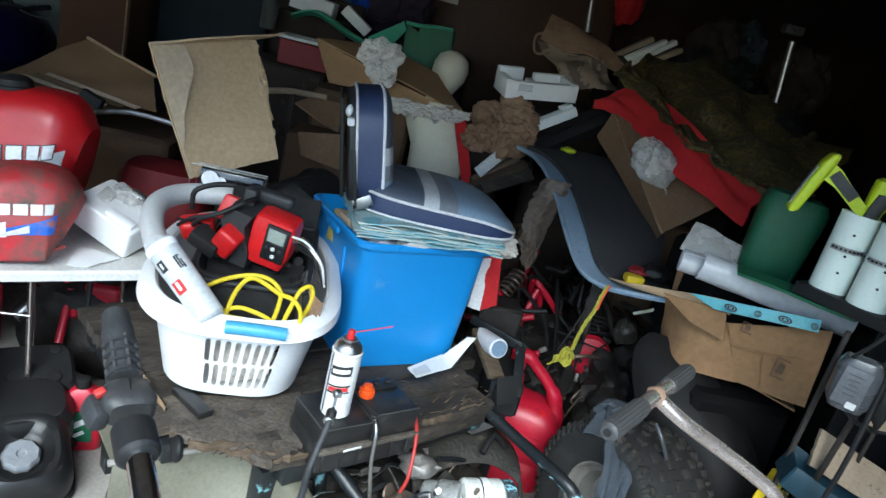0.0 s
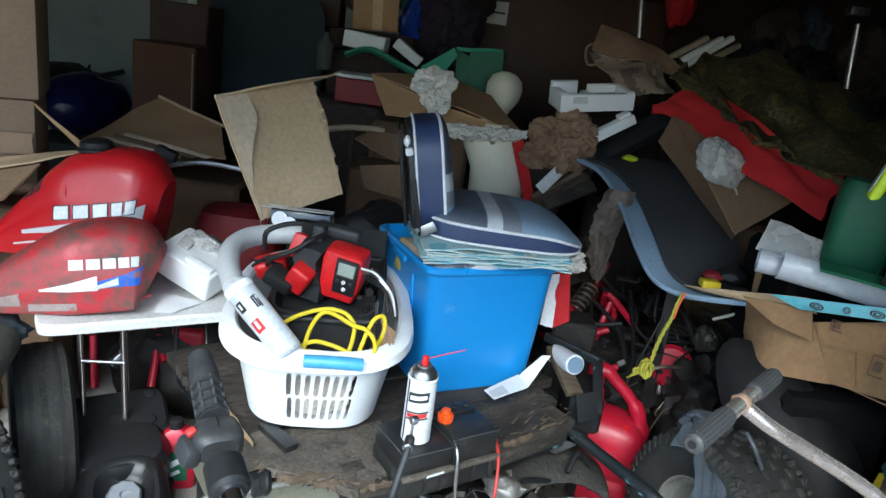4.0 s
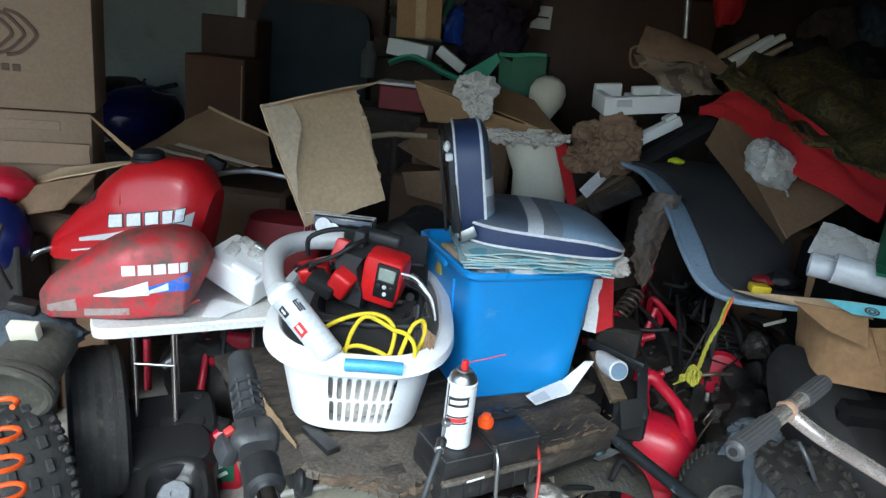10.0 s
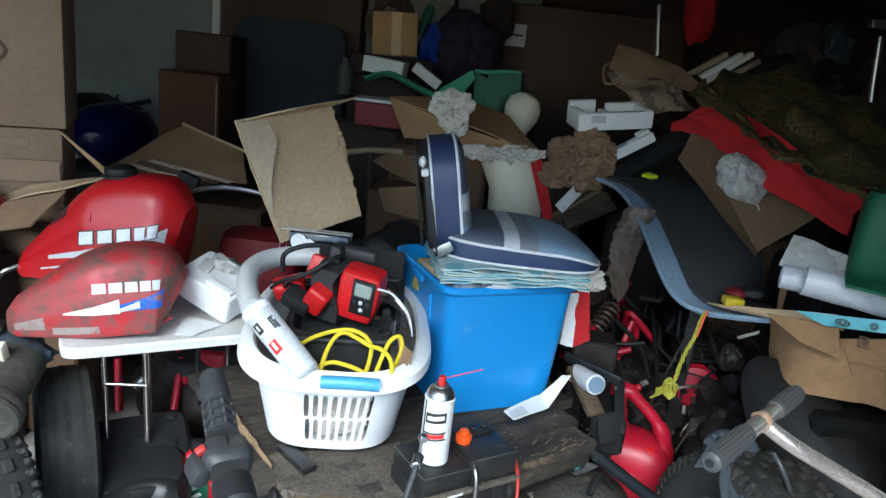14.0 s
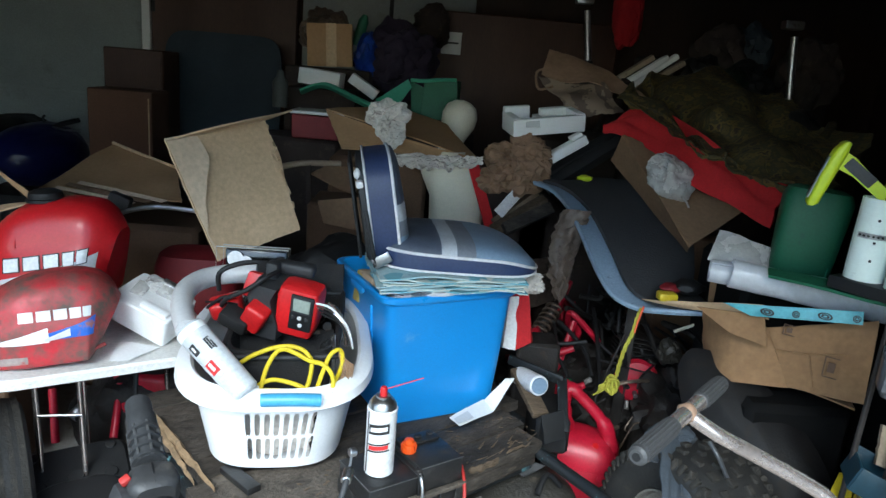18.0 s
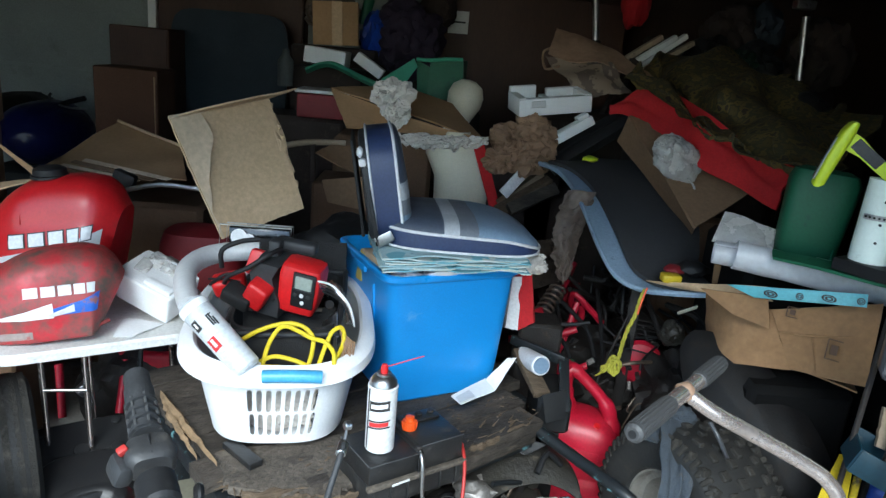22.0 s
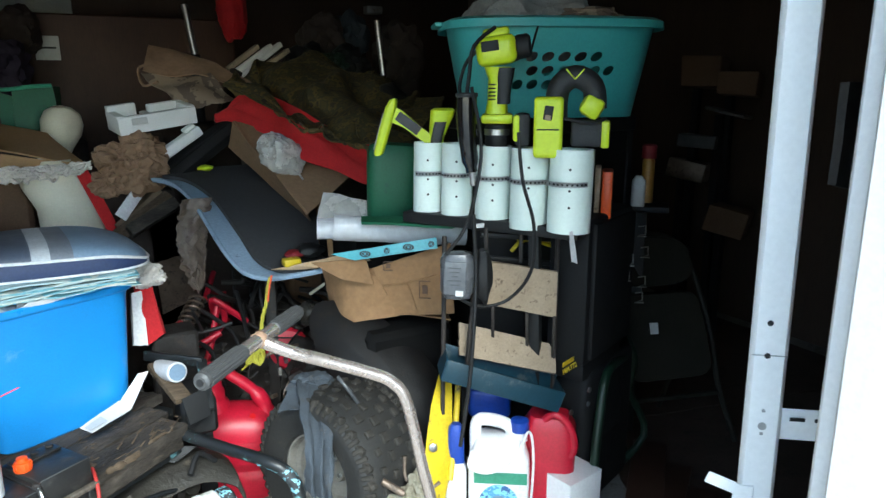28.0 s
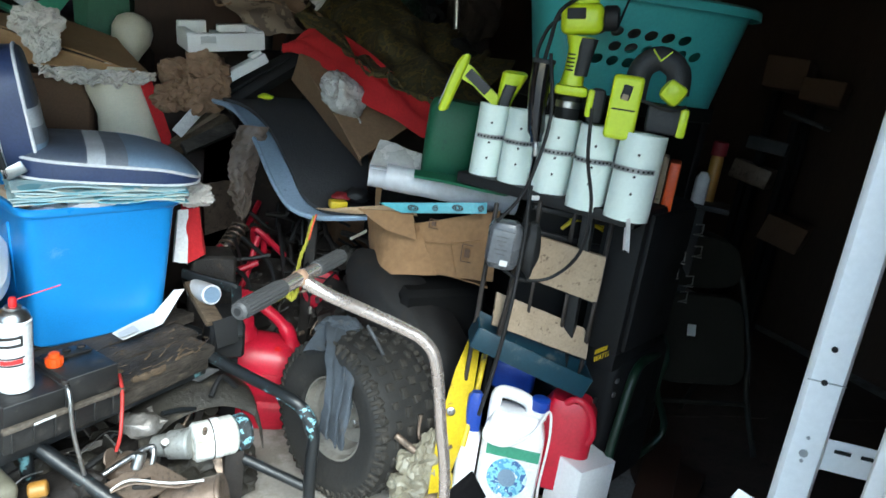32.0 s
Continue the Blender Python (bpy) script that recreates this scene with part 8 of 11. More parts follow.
for k in range(5):
    part("printed_line", box(0.026 - 0.006 * (k % 3), 0.001, 0.0022, 0.0003, 1, pose(-0.006, -0.0284, 0.022 - 0.009 * k, 0, 3, 0)), M_smoke, ch)
part("pale_label", box(0.016, 0.001, 0.012, 0.0003, 1, pose(0.004, -0.0284, -0.032, 0, 3, 0)), M_label, ch, "small white label")
part("cord_knot", crumple((0.055, 0.0, 0.0), (0.018, 0.02, 0.06), 2, 3, 0.2), M_black, ch)
cbk = thing("black_cable", (1.2, 1.25, 0.0), "black power cable looping down from the tools", "cable")
part("cable_run", tube([(1.100, 1.300, 1.351), (1.099, 1.250, 1.208), (1.077, 1.250, 1.067), (1.054, 1.260, 0.996), (0.999, 1.250, 0.945)], 0.0045, 8, 6), M_black, cbk, world=True)
part("cable_loop", tube([(1.154, 1.170, 1.245), (1.159, 1.155, 1.130), (1.200, 1.160, 1.013), (1.202, 1.170, 0.893), (1.169, 1.220, 0.809), (1.094, 1.240, 0.795), (1.046, 1.260, 0.817)], 0.0045, 8, 6), M_black, cbk, world=True)
part("cable_drop", tube([(1.059, 1.220, 1.045), (1.067, 1.220, 0.899), (1.049, 1.200, 0.728), (1.034, 1.200, 0.575), (1.012, 1.200, 0.436)], 0.0055, 8, 6), M_black, cbk, world=True)
part("cable_up", tube([(1.279, 1.300, 1.443), (1.369, 1.400, 1.502), (1.457, 1.500, 1.551)], 0.003, 8, 4), M_black, cbk, world=True)

# ---- teal laundry basket on top
TBm = Matrix.Translation((1.555, 1.60, 1.262)) @ pose(0, 0, 0, 0, 0, -22) @ Matrix.Diagonal((0.93, 0.93, 1, 1))
tbk = thing("laundry_basket", TBm, "teal plastic laundry basket with oval holes, full of cloth", "laundry basket")
tsh = basket_shell(0.335, 0.235, 0.28, 0.185, 0.27, 3.4)
th = {}
NT = 38
for j in (2, 3, 4):
    for c in range(-3, 3):
        th[(28 + c + (j == 3)) % NT, j] = (0.72, 0.72, 0.35)
    for c in range(-2, 2):
        th[c % NT, j] = (0.34, 0.9, 0.1)
part("basket_wall", holed(tsh, NT, 7, th, 0.003, sides=14), M_teal, tbk)
part("basket_floor", loft([oval(0.0, 0.28, 0.185, 3.4, 64), oval(0.004, 0.28, 0.185, 3.4, 64)]), M_teal, tbk)
part("rim", loft([oval(0.27 + dz, 0.335 + dr, 0.235 + dr, 3.4, 64) for dr, dz in ((-0.006, 0.0), (-0.004, 0.012), (0.01, 0.014), (0.026, 0.006), (0.028, -0.016), (0.024, -0.016), (0.02, 0.0))], False, close=True), M_teal, tbk)
for k in (-1, 1):
    part("rim_handle", box(0.03, 0.13, 0.014, 0.005, 2, pose(0.37 * k, 0, 0.272)), M_teal, tbk)
cl = thing("folded_cloth", TBm @ pose(0, 0, 0.2), "grey patterned cloth piled in the teal basket", "cloth")
part("cloth_mound", creased((-0.06, 0.0, 0.06), (0.22, 0.17, 0.13), 8, 5, 0.35, 1.2), M_greycloth, cl, sharp=30)
part("patterned_fold", crumple((0.1, -0.08, 0.085), (0.13, 0.07, 0.04), 2, 4, 0.3), M_floral, cl)
bs = thing("black_crate", (1.55, 1.65, 0.0), "black plastic crate carrying the teal basket", "crate")
# body coloured near black to pass for the dark behind the stack
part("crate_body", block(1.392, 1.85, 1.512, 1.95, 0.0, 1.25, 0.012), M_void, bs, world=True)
for z in (0.03, 0.42, 0.84, 1.235):
    part("crate_band", block(1.378, 1.86, 1.498, 1.51, z - 0.025, z + 0.025, 0.006), M_deep, bs, world=True)
    part("crate_band", block(1.378, 1.39, 1.512, 1.95, z - 0.025, z + 0.025, 0.006), M_deep, bs, world=True)
for x in (1.395, 1.54, 1.69, 1.84):
    part("crate_rib", block(x - 0.012, x + 0.012, 1.501, 1.511, 0.0, 1.24, 0.003), M_deep, bs, world=True)

# ---- things at the foot of the stack
jg = thing("white_jug", pose(1.175, 1.26, 0.10, 0, 0, -34) @ Matrix.Diagonal((0.9, 0.9, 1.0, 1.0)), "white plastic jug with a blue cap and printed label", "jug")
jr = lambda z, a, b, n=5: oval(z, a, b, n, 44)
part("jug_body", loft([jr(0.0, 0.088, 0.055), jr(0.008, 0.096, 0.062), jr(0.2, 0.096, 0.062), jr(0.24, 0.094, 0.06), jr(0.29, 0.075, 0.05), jr(0.30, 0.06, 0.04)]), M_white, jg)
part("jug_handle", tube([(-0.074, 0, 0.23), (-0.076, 0, 0.30), (-0.07, 0, 0.338), (-0.04, 0, 0.345), (0.01, 0, 0.336), (0.035, 0, 0.315), (0.04, 0, 0.26)], 0.0185, 14, 3), M_white, jg)
part("jug_neck", cyl(0.026, 0.035, 20, 0.024, 0.002, pose(0.062, 0, 0.285)), M_white, jg)
part("blue_cap", lathe([(0.029, 0), (0.03, 0.003), (0.029, 0.03), (0.02, 0.034)], 24, pose(0.062, 0, 0.315)), M_bluecap, jg, "dark blue screw cap")
lab = part("label", box(0.165, 0.002, 0.20, 0.001, 1, pose(0.005, -0.0635, 0.115)), M_label, jg)
part("label_top_band", box(0.163, 0.001, 0.035, 0.0003, 1, pose(0.005, -0.0650, 0.196)), M_greenpale, lab)
part("label_disc", lathe([(0.001, 0), (0.062, 0.0), (0.062, 0.001), (0.001, 0.0012)], 40, pose(0.0, -0.0648, 0.115, 90, 0, 0)), M_labelblue, lab, "round blue and green print")
part("label_disc_centre", lathe([(0.001, 0), (0.028, 0.0), (0.028, 0.001), (0.001, 0.0012)], 30, pose(0.0, -0.0660, 0.115, 90, 0, 0)), M_skyvinyl, lab)
part("barcode", box(0.03, 0.001, 0.012, 0.0003, 1, pose(0.06, -0.0650, 0.03)), M_ink, lab)
part("white_tube", tube([(-0.085, -0.03, 0.26), (-0.09, -0.075, 0.23), (-0.02, -0.085, 0.225), (0.05, -0.07, 0.27), (0.09, -0.04, 0.33), (0.105, -0.05, 0.25), (0.10, -0.07, 0.1), (0.115, -0.075, 0.02)], 0.0042, 8, 6), M_label, jg, "white plastic tube")
part("jug_stand", box(0.24, 0.16, 0.1, 0.006, 2, pose(0.03, 0, -0.052)), M_wood, jg)
bj = thing("blue_white_bottle", facing((1.068, 1.320, 0.357)), "slim white bottle with a blue neck", "bottle")
part("bottle_body", loft([oval(z, a, b, 4, 28) for z, a, b in ((-0.24, 0.03, 0.025), (-0.06, 0.03, 0.025), (-0.04, 0.022, 0.02))]), M_white, bj)
part("bottle_neck", loft([oval(z, a, b, 3, 28) for z, a, b in ((-0.045, 0.024, 0.02), (0.06, 0.022, 0.02), (0.075, 0.012, 0.012))]), M_bluecap, bj)
part("bottle_stand", box(0.05, 0.05, 0.1, 0.004, 2, pose(0, 0, -0.29)), M_wood, bj)
bb = thing("blue_can", facing((1.244, 1.420, 0.424)), "dark blue plastic container behind the jug", "container")
part("container_body", box(0.13, 0.08, 0.10, 0.02, 3), M_bluecap, bb)
part("container_foot", box(0.11, 0.07, 0.35, 0.01, 2, pose(0, 0.01, -0.22)), M_black, bb)
r2 = thing("fuel_can", facing((1.319, 1.220, 0.413)) @ Matrix.Scale(0.68, 4), "dark red plastic fuel can behind the white box", "fuel can")
part("can_body", loft([oval(z, a, b, 4, 36) for z, a, b in ((-0.36, 0.10, 0.07), (-0.35, 0.11, 0.08), (0.0, 0.11, 0.08), (0.05, 0.08, 0.06))]), M_gascan, r2)
part("can_handle", tube([(-0.02, -0.05, 0.04), (0.02, -0.06, 0.075), (0.08, -0.06, 0.03), (0.105, -0.06, -0.06), (0.09, -0.06, -0.11)], 0.016, 12), M_gascan, r2)
wbx = thing("white_box", Matrix.Translation((1.355, 1.165, 0.0)) @ pose(0, 0, 0, 0, 0, 10) @ Matrix.Diagonal((1.08, 1.05, 1.08, 1)), "small white cardboard box with a sliding lid", "box")
part("box_body", box(0.125, 0.115, 0.265, 0.003, 2, pose(0, 0, 0.1325)), M_paper, wbx)
part("box_lid", box(0.1256, 0.1156, 0.0016, 0.0005, 1, pose(0, 0, 0.2662)), M_paper, wbx)
part("top_print", box(0.035, 0.014, 0.001, 0.0003, 1, pose(0.01, 0.01, 0.2678, 0, 0, 20)), M_silverprint, wbx)
part("side_mark", box(0.002, 0.012, 0.01, 0.0005, 1, pose(0.0648, 0.0, 0.21)), M_ink, wbx)
yb = thing("yellow_rail", (1.05, 1.45, 0.0), "yellow painted steel arm with bolts", "arm")
part("arm_plate", loft([[tuple(Vector(p) + Vector((dx, 0.02 * dx, dz))) for dx, dz in ((-w, -0.004), (w, -0.004), (w, 0.012), (-w, 0.012))] for p, w in (((1.085, 1.410, 0.545), 0.02), ((1.05, 1.370, 0.470), 0.034), ((1.02, 1.330, 0.385), 0.042), ((0.99, 1.295, 0.279), 0.04), ((0.955, 1.260, 0.166), 0.024))]), M_yellowpaint, yb, world=True)
part("arm_edge", tube([(1.126, 1.410, 0.497), (1.083, 1.350, 0.402), (1.031, 1.290, 0.281)], 0.009, 10), M_yellowpaint, yb, world=True)
part("arm_bolt", lathe([(0.012, 0), (0.012, 0.008), (0.006, 0.01)], 14, Matrix.Translation((0.989, 1.310, 0.386)) @ pose(0, 0, 0, 80, 0, -20)), M_steel, yb, world=True)
part("arm_foot", bar((0.99, 1.26, 0.0), (0.985, 1.270, 0.210), 0.04, 0.02), M_yellowpaint, yb, world=True)
part("cable", tube([(0.935, 1.380, 0.336), (0.930, 1.360, 0.276), (0.955, 1.300, 0.267), (0.999, 1.290, 0.285)], 0.005, 8), M_copper, yb, "pinkish cable", world=True)
wr = thing("wrapped_bundle", (0.93, 1.35, 0.0), "off-white cloth bundle with a grey fitting", "bundle")
part("cloth", creased((0.915, 1.31, 0.225), (0.045, 0.045, 0.06), 6, 5, 0.8, 1.4), M_bundle, wr, world=True, sharp=22)
part("cloth_tail", creased((0.95, 1.32, 0.27), (0.028, 0.028, 0.05), 11, 4, 0.7, 1.4), M_bundle, wr, world=True, sharp=22)
part("cloth_tail", creased((0.885, 1.30, 0.17), (0.05, 0.045, 0.035), 17, 4, 0.7, 1.4), M_bundle, wr, world=True, sharp=22)
part("cloth_foot", block(0.90, 1.02, 1.28, 1.40, 0.0, 0.12, 0.02), M_chip, wr, world=True)
part("threaded_rod", rod((0.847, 1.340, 0.308), (0.895, 1.300, 0.275), 0.01, 12, 0.002), M_copper, wr, world=True)
fc = thing("folding_chair", (1.95, 1.75, 0.0), "dark olive metal folding chair with a paper tag", "chair")
M_chairpanel = mat("dark_olive_metal", (0.022, 0.02, 0.014), 0.6, dark=(0.016, 0.015, 0.011), scale=6, bump=0.06, spec=0.3)
part("chair_back", loft([[tuple(Vector((2.10, 1.635 + dy, 0.70)) + p[0] * Vector((0.96, -0.22, -0.02)) + p[1] * Vector((0.03, 0.36, 0.93))) for p in oval(0, s * 0.185, s * 0.095, 3.2, 40)] for s, dy in ((0.97, -0.008), (1.0, 0.0), (1.0, 0.012), (0.97, 0.018))]), M_chairpanel, fc, world=True)
part("chair_seat", loft([[tuple(Vector((2.085, 1.525 + dy, 0.44)) + p[0] * Vector((0.96, -0.22, -0.02)) + p[1] * Vector((0.03, 0.36, 0.93))) for p in oval(0, s * 0.19, s * 0.165, 6, 40)] for s, dy in ((0.97, -0.008), (1.0, 0.0), (1.0, 0.012), (0.97, 0.018))]), M_chairpanel, fc, world=True)
part("paper_tag", panel((1.99, 1.506, 0.512), (2.022, 1.498, 0.51), (2.020, 1.488, 0.47), (1.988, 1.496, 0.472), 0.002, 2, 2, 0), M_silverprint, fc, world=True)
part("frame_arch", tube([(2.34, 1.36, 0.012), (2.322, 1.448, 0.216), (2.316, 1.495, 0.404), (2.295, 1.60, 0.66), (2.24, 1.655, 0.765), (2.10, 1.69, 0.80), (1.96, 1.72, 0.775), (1.905, 1.69, 0.68), (1.885, 1.58, 0.41), (1.87, 1.46, 0.012)], 0.0105, 12, 5), M_chairpanel, fc, world=True)
part("cross_rung", rod((2.325, 1.44, 0.19), (1.876, 1.53, 0.21), 0.009, 12), M_chairpanel, fc, world=True)
for x, y in ((2.30, 1.72), (1.90, 1.80)):
    part("rear_leg", rod((x, y, 0.006), (x, y - 0.16, 0.52), 0.0095, 12), M_chairpanel, fc, world=True)
ob = thing("orange_case", facing((1.517, 1.250, 1.055)), "narrow orange plastic case beside the pipes", "case")
part("case_body", box(0.03, 0.09, 0.14, 0.006, 2), M_orange, ob)
part("case_edge", box(0.016, 0.085, 0.14, 0.004, 2, pose(-0.026, 0, 0.01)), M_chip, ob)
part("case_base", box(0.05, 0.08, 0.06, 0.004, 2, pose(0, 0.01, -0.10)), M_black, ob)
sc = thing("caulk_set", facing((2.029, 1.600, 1.061)), "red capped aerosol and pale bottle on the chest", "bottles")
part("aerosol", lathe([(0.022, -0.12), (0.022, 0.03), (0.018, 0.04)], 20), M_amber, sc)
part("aerosol_cap", lathe([(0.026, 0.04), (0.026, 0.085), (0.02, 0.09)], 20), M_reddim, sc)
part("pale_bottle", loft([oval(z, a, b, 4, 20, -0.03, -0.03) for z, a, b in ((-0.13, 0.024, 0.02), (-0.04, 0.024, 0.02), (-0.02, 0.012, 0.012))]), M_silverprint, sc)
part("shelf", box(0.2, 0.14, 0.02, 0.004, 2, pose(-0.02, 0.02, -0.14)), M_black, sc)
part("shelf_post", box(0.05, 0.05, 0.96, 0.004, 2, pose(-0.02, 0.05, -0.63)), M_black, sc)

# ---- behind: motorcycle parts
fp = thing("curved_panel", (0.8, 2.4, 0.0), "curved grey-blue plastic panel lined with dark foam", "panel")
LF = [(0.426, 2.900, 0.983), (0.545, 2.720, 0.977), (0.601, 2.500, 0.916), (0.634, 2.280, 0.812), (0.678, 2.150, 0.732), (0.747, 2.080, 0.709), (0.829, 2.020, 0.722), (0.927, 1.980, 0.739)]
RT = [(0.467, 3.000, 0.976), (0.815, 2.950, 0.992), (0.991, 2.850, 0.976), (1.058, 2.550, 0.869), (1.023, 2.350, 0.777), (0.992, 2.250, 0.733), (0.997, 2.150, 0.728), (1.004, 2.050, 0.733)]
lf, rt = glide(LF, 6), glide(RT, 6)
def curved(u, v):
    i = min(int(round(u * 42)), 42)
    return lf[i].lerp(rt[i], v)
part("panel_shell", sheet(curved, 42, 16, 0.012), M_greyblue, fp, world=True)
def lining(u, v):
    i = min(int(round((0.10 + 0.82 * u) * 42)), 42)
    a = 0.13 + 0.05 * math.sin(u * 3.1)
    p = lf[i].lerp(rt[i], a + (1.02 - a) * v)
    return p + Vector((0.0, -0.006, 0.012 + 0.010 * math.sin(math.pi * u)))
part("foam_lining", sheet(lining, 34, 16, 0.014), M_felt, fp, "dark grey foam lining", world=True)
part("edge_bead", tube([p + Vector((0, -0.004, 0.006)) for p in lf[::3]], 0.008, 8, 3), M_greyblue, fp, world=True)
part("prop", bar((0.80, 2.25, 0.0), (0.82, 2.3, 0.72), 0.04, 0.04), M_iron, fp, world=True)
qf = thing("stripped_quad", (0.75, 2.45, 0.0), "stripped quad bike frame with red tubes and a greasy engine", "quad bike")
TUB = [
    [(0.416, 2.550, 0.402), (0.517, 2.500, 0.362), (0.630, 2.500, 0.367), (0.714, 2.600, 0.406)],
    [(0.393, 2.400, 0.367), (0.523, 2.400, 0.377), (0.651, 2.500, 0.381)],
    [(0.684, 2.800, 0.377), (0.724, 2.500, 0.350), (0.760, 2.400, 0.254)],
    [(0.469, 2.400, 0.278), (0.604, 2.300, 0.291), (0.797, 2.400, 0.305)],
    [(0.694, 2.800, 0.484), (0.713, 2.700, 0.469), (0.720, 2.600, 0.444)],
    [(0.829, 2.350, 0.296), (0.889, 2.200, 0.319), (0.915, 2.100, 0.330)],
]
for k, pts in enumerate(TUB):
    part("red_tube" if k % 2 == 0 else "frame_tube", tube(pts, 0.014, 10), M_gascan if k in (0, 1, 4) else M_iron, qf, world=True)
BLK = [
    [(0.772, 2.600, 0.485), (0.769, 2.500, 0.354), (0.763, 2.400, 0.205)],
    [(0.586, 2.700, 0.433), (0.671, 2.600, 0.378), (0.735, 2.450, 0.276)],
    [(0.806, 2.500, 0.549), (0.847, 2.400, 0.404), (0.916, 2.300, 0.339)],
    [(0.572, 2.350, 0.357), (0.601, 2.300, 0.314), (0.601, 2.200, 0.251)],
    [(0.935, 2.300, 0.589), (1.002, 2.200, 0.590), (1.030, 2.100, 0.551)],
    [(0.941, 2.200, 0.596), (1.022, 2.100, 0.688)],
]
for k, pts in enumerate(BLK):
    part("black_tube", tube(pts, 0.011 if k < 5 else 0.006, 10), M_iron if k != 5 else M_cream, qf, world=True)
S0, S1 = Vector((0.593, 2.550, 0.541)), Vector((0.472, 2.400, 0.409))
part("shock_rod", rod(S0, S1, 0.014, 12), M_steel, qf, world=True)
ax1 = (S1 - S0).normalized()
o1 = ax1.orthogonal().normalized()
o2 = ax1.cross(o1)
part("shock_spring", tube([S0.lerp(S1, k / 80) + 0.030 * (math.cos(k * 0.75) * o1 + math.sin(k * 0.75) * o2) for k in range(81)], 0.006, 8, 2), M_copper, qf, "rusty shock spring", world=True)
EC = Vector((0.890, 2.350, 0.453))
for k in range(9):
    part("cooling_fin", box(0.15, 0.14, 0.005, 0.002, 1, Matrix.Translation(EC + Vector((0, 0.05, 0.06 - 0.017 * k))) @ pose(0, 0, 0, 10, 12, 20)), M_iron, qf, world=True)
part("crankcase", crumple(EC + Vector((0.02, 0.05, -0.19)), (0.14, 0.13, 0.12), 4, 4, 0.2), M_iron, qf, world=True)
part("clutch_cover", lathe([(0.02, 0.0), (0.075, 0.0), (0.082, 0.012), (0.07, 0.03), (0.03, 0.036)], 28, Matrix.Translation((0.863, 2.280, 0.368)) @ pose(0, 0, 0, 80, 0, -10)), M_gascan, qf, "red engine cover", world=True)
part("carburettor", crumple((0.934, 2.200, 0.520), (0.04, 0.04, 0.045), 9, 4, 0.3), M_grease, qf, world=True)
for k in range(8):
    a = (0.795, 2.350, 0.513)
    part("hose", tube([Vector(a) + Vector((0.03 * k, 0.02 * k, 0.02 * math.sin(k))), Vector(a) + Vector((0.02 + 0.04 * k, -0.03, -0.06 + 0.02 * math.cos(k * 2))), Vector(a) + Vector((0.05 + 0.03 * k, 0.02, -0.16 + 0.03 * math.sin(k * 3)))], 0.006, 8), M_black if k % 3 else M_iron, qf, world=True)
rng = random.Random(11)
for k in range(46):
    a = Vector((rng.uniform(0.5, 1.12), rng.uniform(2.22, 2.85), rng.uniform(0.28, 0.62)))
    b = a + Vector((rng.uniform(-0.2, 0.2), rng.uniform(-0.15, 0.15), rng.uniform(-0.22, 0.12)))
    c = b + Vector((rng.uniform(-0.12, 0.12), rng.uniform(-0.1, 0.1), rng.uniform(-0.12, 0.08)))
    mt = (M_iron, M_black, M_gascan, M_black, M_iron, M_iron, M_black, M_copper)[k % 8]
    part(("frame_tube", "hose", "red_tube", "cable", "steel_rod", "bracket_rod", "hose", "rusty_rod")[k % 8], tube([a, b, c], (0.011, 0.006, 0.012, 0.004, 0.005, 0.009, 0.008, 0.007)[k % 8], 8, 5), mt, qf, world=True)
for pts in ([(0.403, 2.400, 0.431), (0.451, 2.380, 0.471), (0.499, 2.360, 0.510)], [(0.410, 2.320, 0.424), (0.517, 2.300, 0.427), (0.623, 2.300, 0.467)], [(0.662, 2.500, 0.512), (0.660, 2.400, 0.483), (0.620, 2.350, 0.457)], [(0.536, 2.200, 0.404), (0.589, 2.150, 0.383), (0.637, 2.150, 0.394)]):
    part("red_tube", tube(pts, 0.0125, 10), M_gascan, qf, world=True)
for pts in ([(0.576, 2.400, 0.534), (0.658, 2.300, 0.472), (0.675, 2.200, 0.405)], [(0.731, 2.500, 0.559), (0.723, 2.350, 0.476), (0.714, 2.200, 0.362)], [(0.520, 2.300, 0.479), (0.606, 2.300, 0.485), (0.666, 2.300, 0.498)], [(0.539, 2.250, 0.458), (0.563, 2.200, 0.447), (0.577, 2.150, 0.415)], [(0.787, 2.500, 0.537), (0.811, 2.350, 0.499), (0.790, 2.200, 0.449)]):
    part("black_tube", tube(pts, 0.008, 8), M_black, qf, world=True)
part("green_plug", box(0.03, 0.03, 0.02, 0.005, 2, Matrix.Translation((0.572, 2.120, 0.414))), M_green, qf, world=True)
rq = random.Random(5)
for k in range(30):
    a = Vector((rq.uniform(0.62, 1.05), rq.uniform(2.1, 2.35), rq.uniform(0.2, 0.52)))
    part(("cable", "clip", "bolt")[k % 3], tube([a, a + Vector((rq.uniform(-0.08, 0.08), rq.uniform(-0.04, 0.04), rq.uniform(-0.08, 0.02))), a + Vector((rq.uniform(-0.12, 0.12), rq.uniform(-0.05, 0.05), rq.uniform(-0.14, 0.0)))], 0.0035, 6) if k % 3 == 0 else (box(0.03, 0.02, 0.012, 0.003, 1, Matrix.Translation(a) @ pose(0, 0, 0, 40 * k, 25 * k, 10 * k)) if k % 3 == 1 else cyl(0.008, 0.03, 10, bev=0.001, m=Matrix.Translation(a) @ pose(0, 0, 0, 50 * k, 35 * k, 0))), (M_black, M_hub, M_steel, M_copper, M_grease)[k % 5], qf, world=True)
part("under_mass", crumple((0.70, 2.55, 0.20), (0.3, 0.3, 0.2), 14, 5, 0.4), M_iron, qf, world=True)
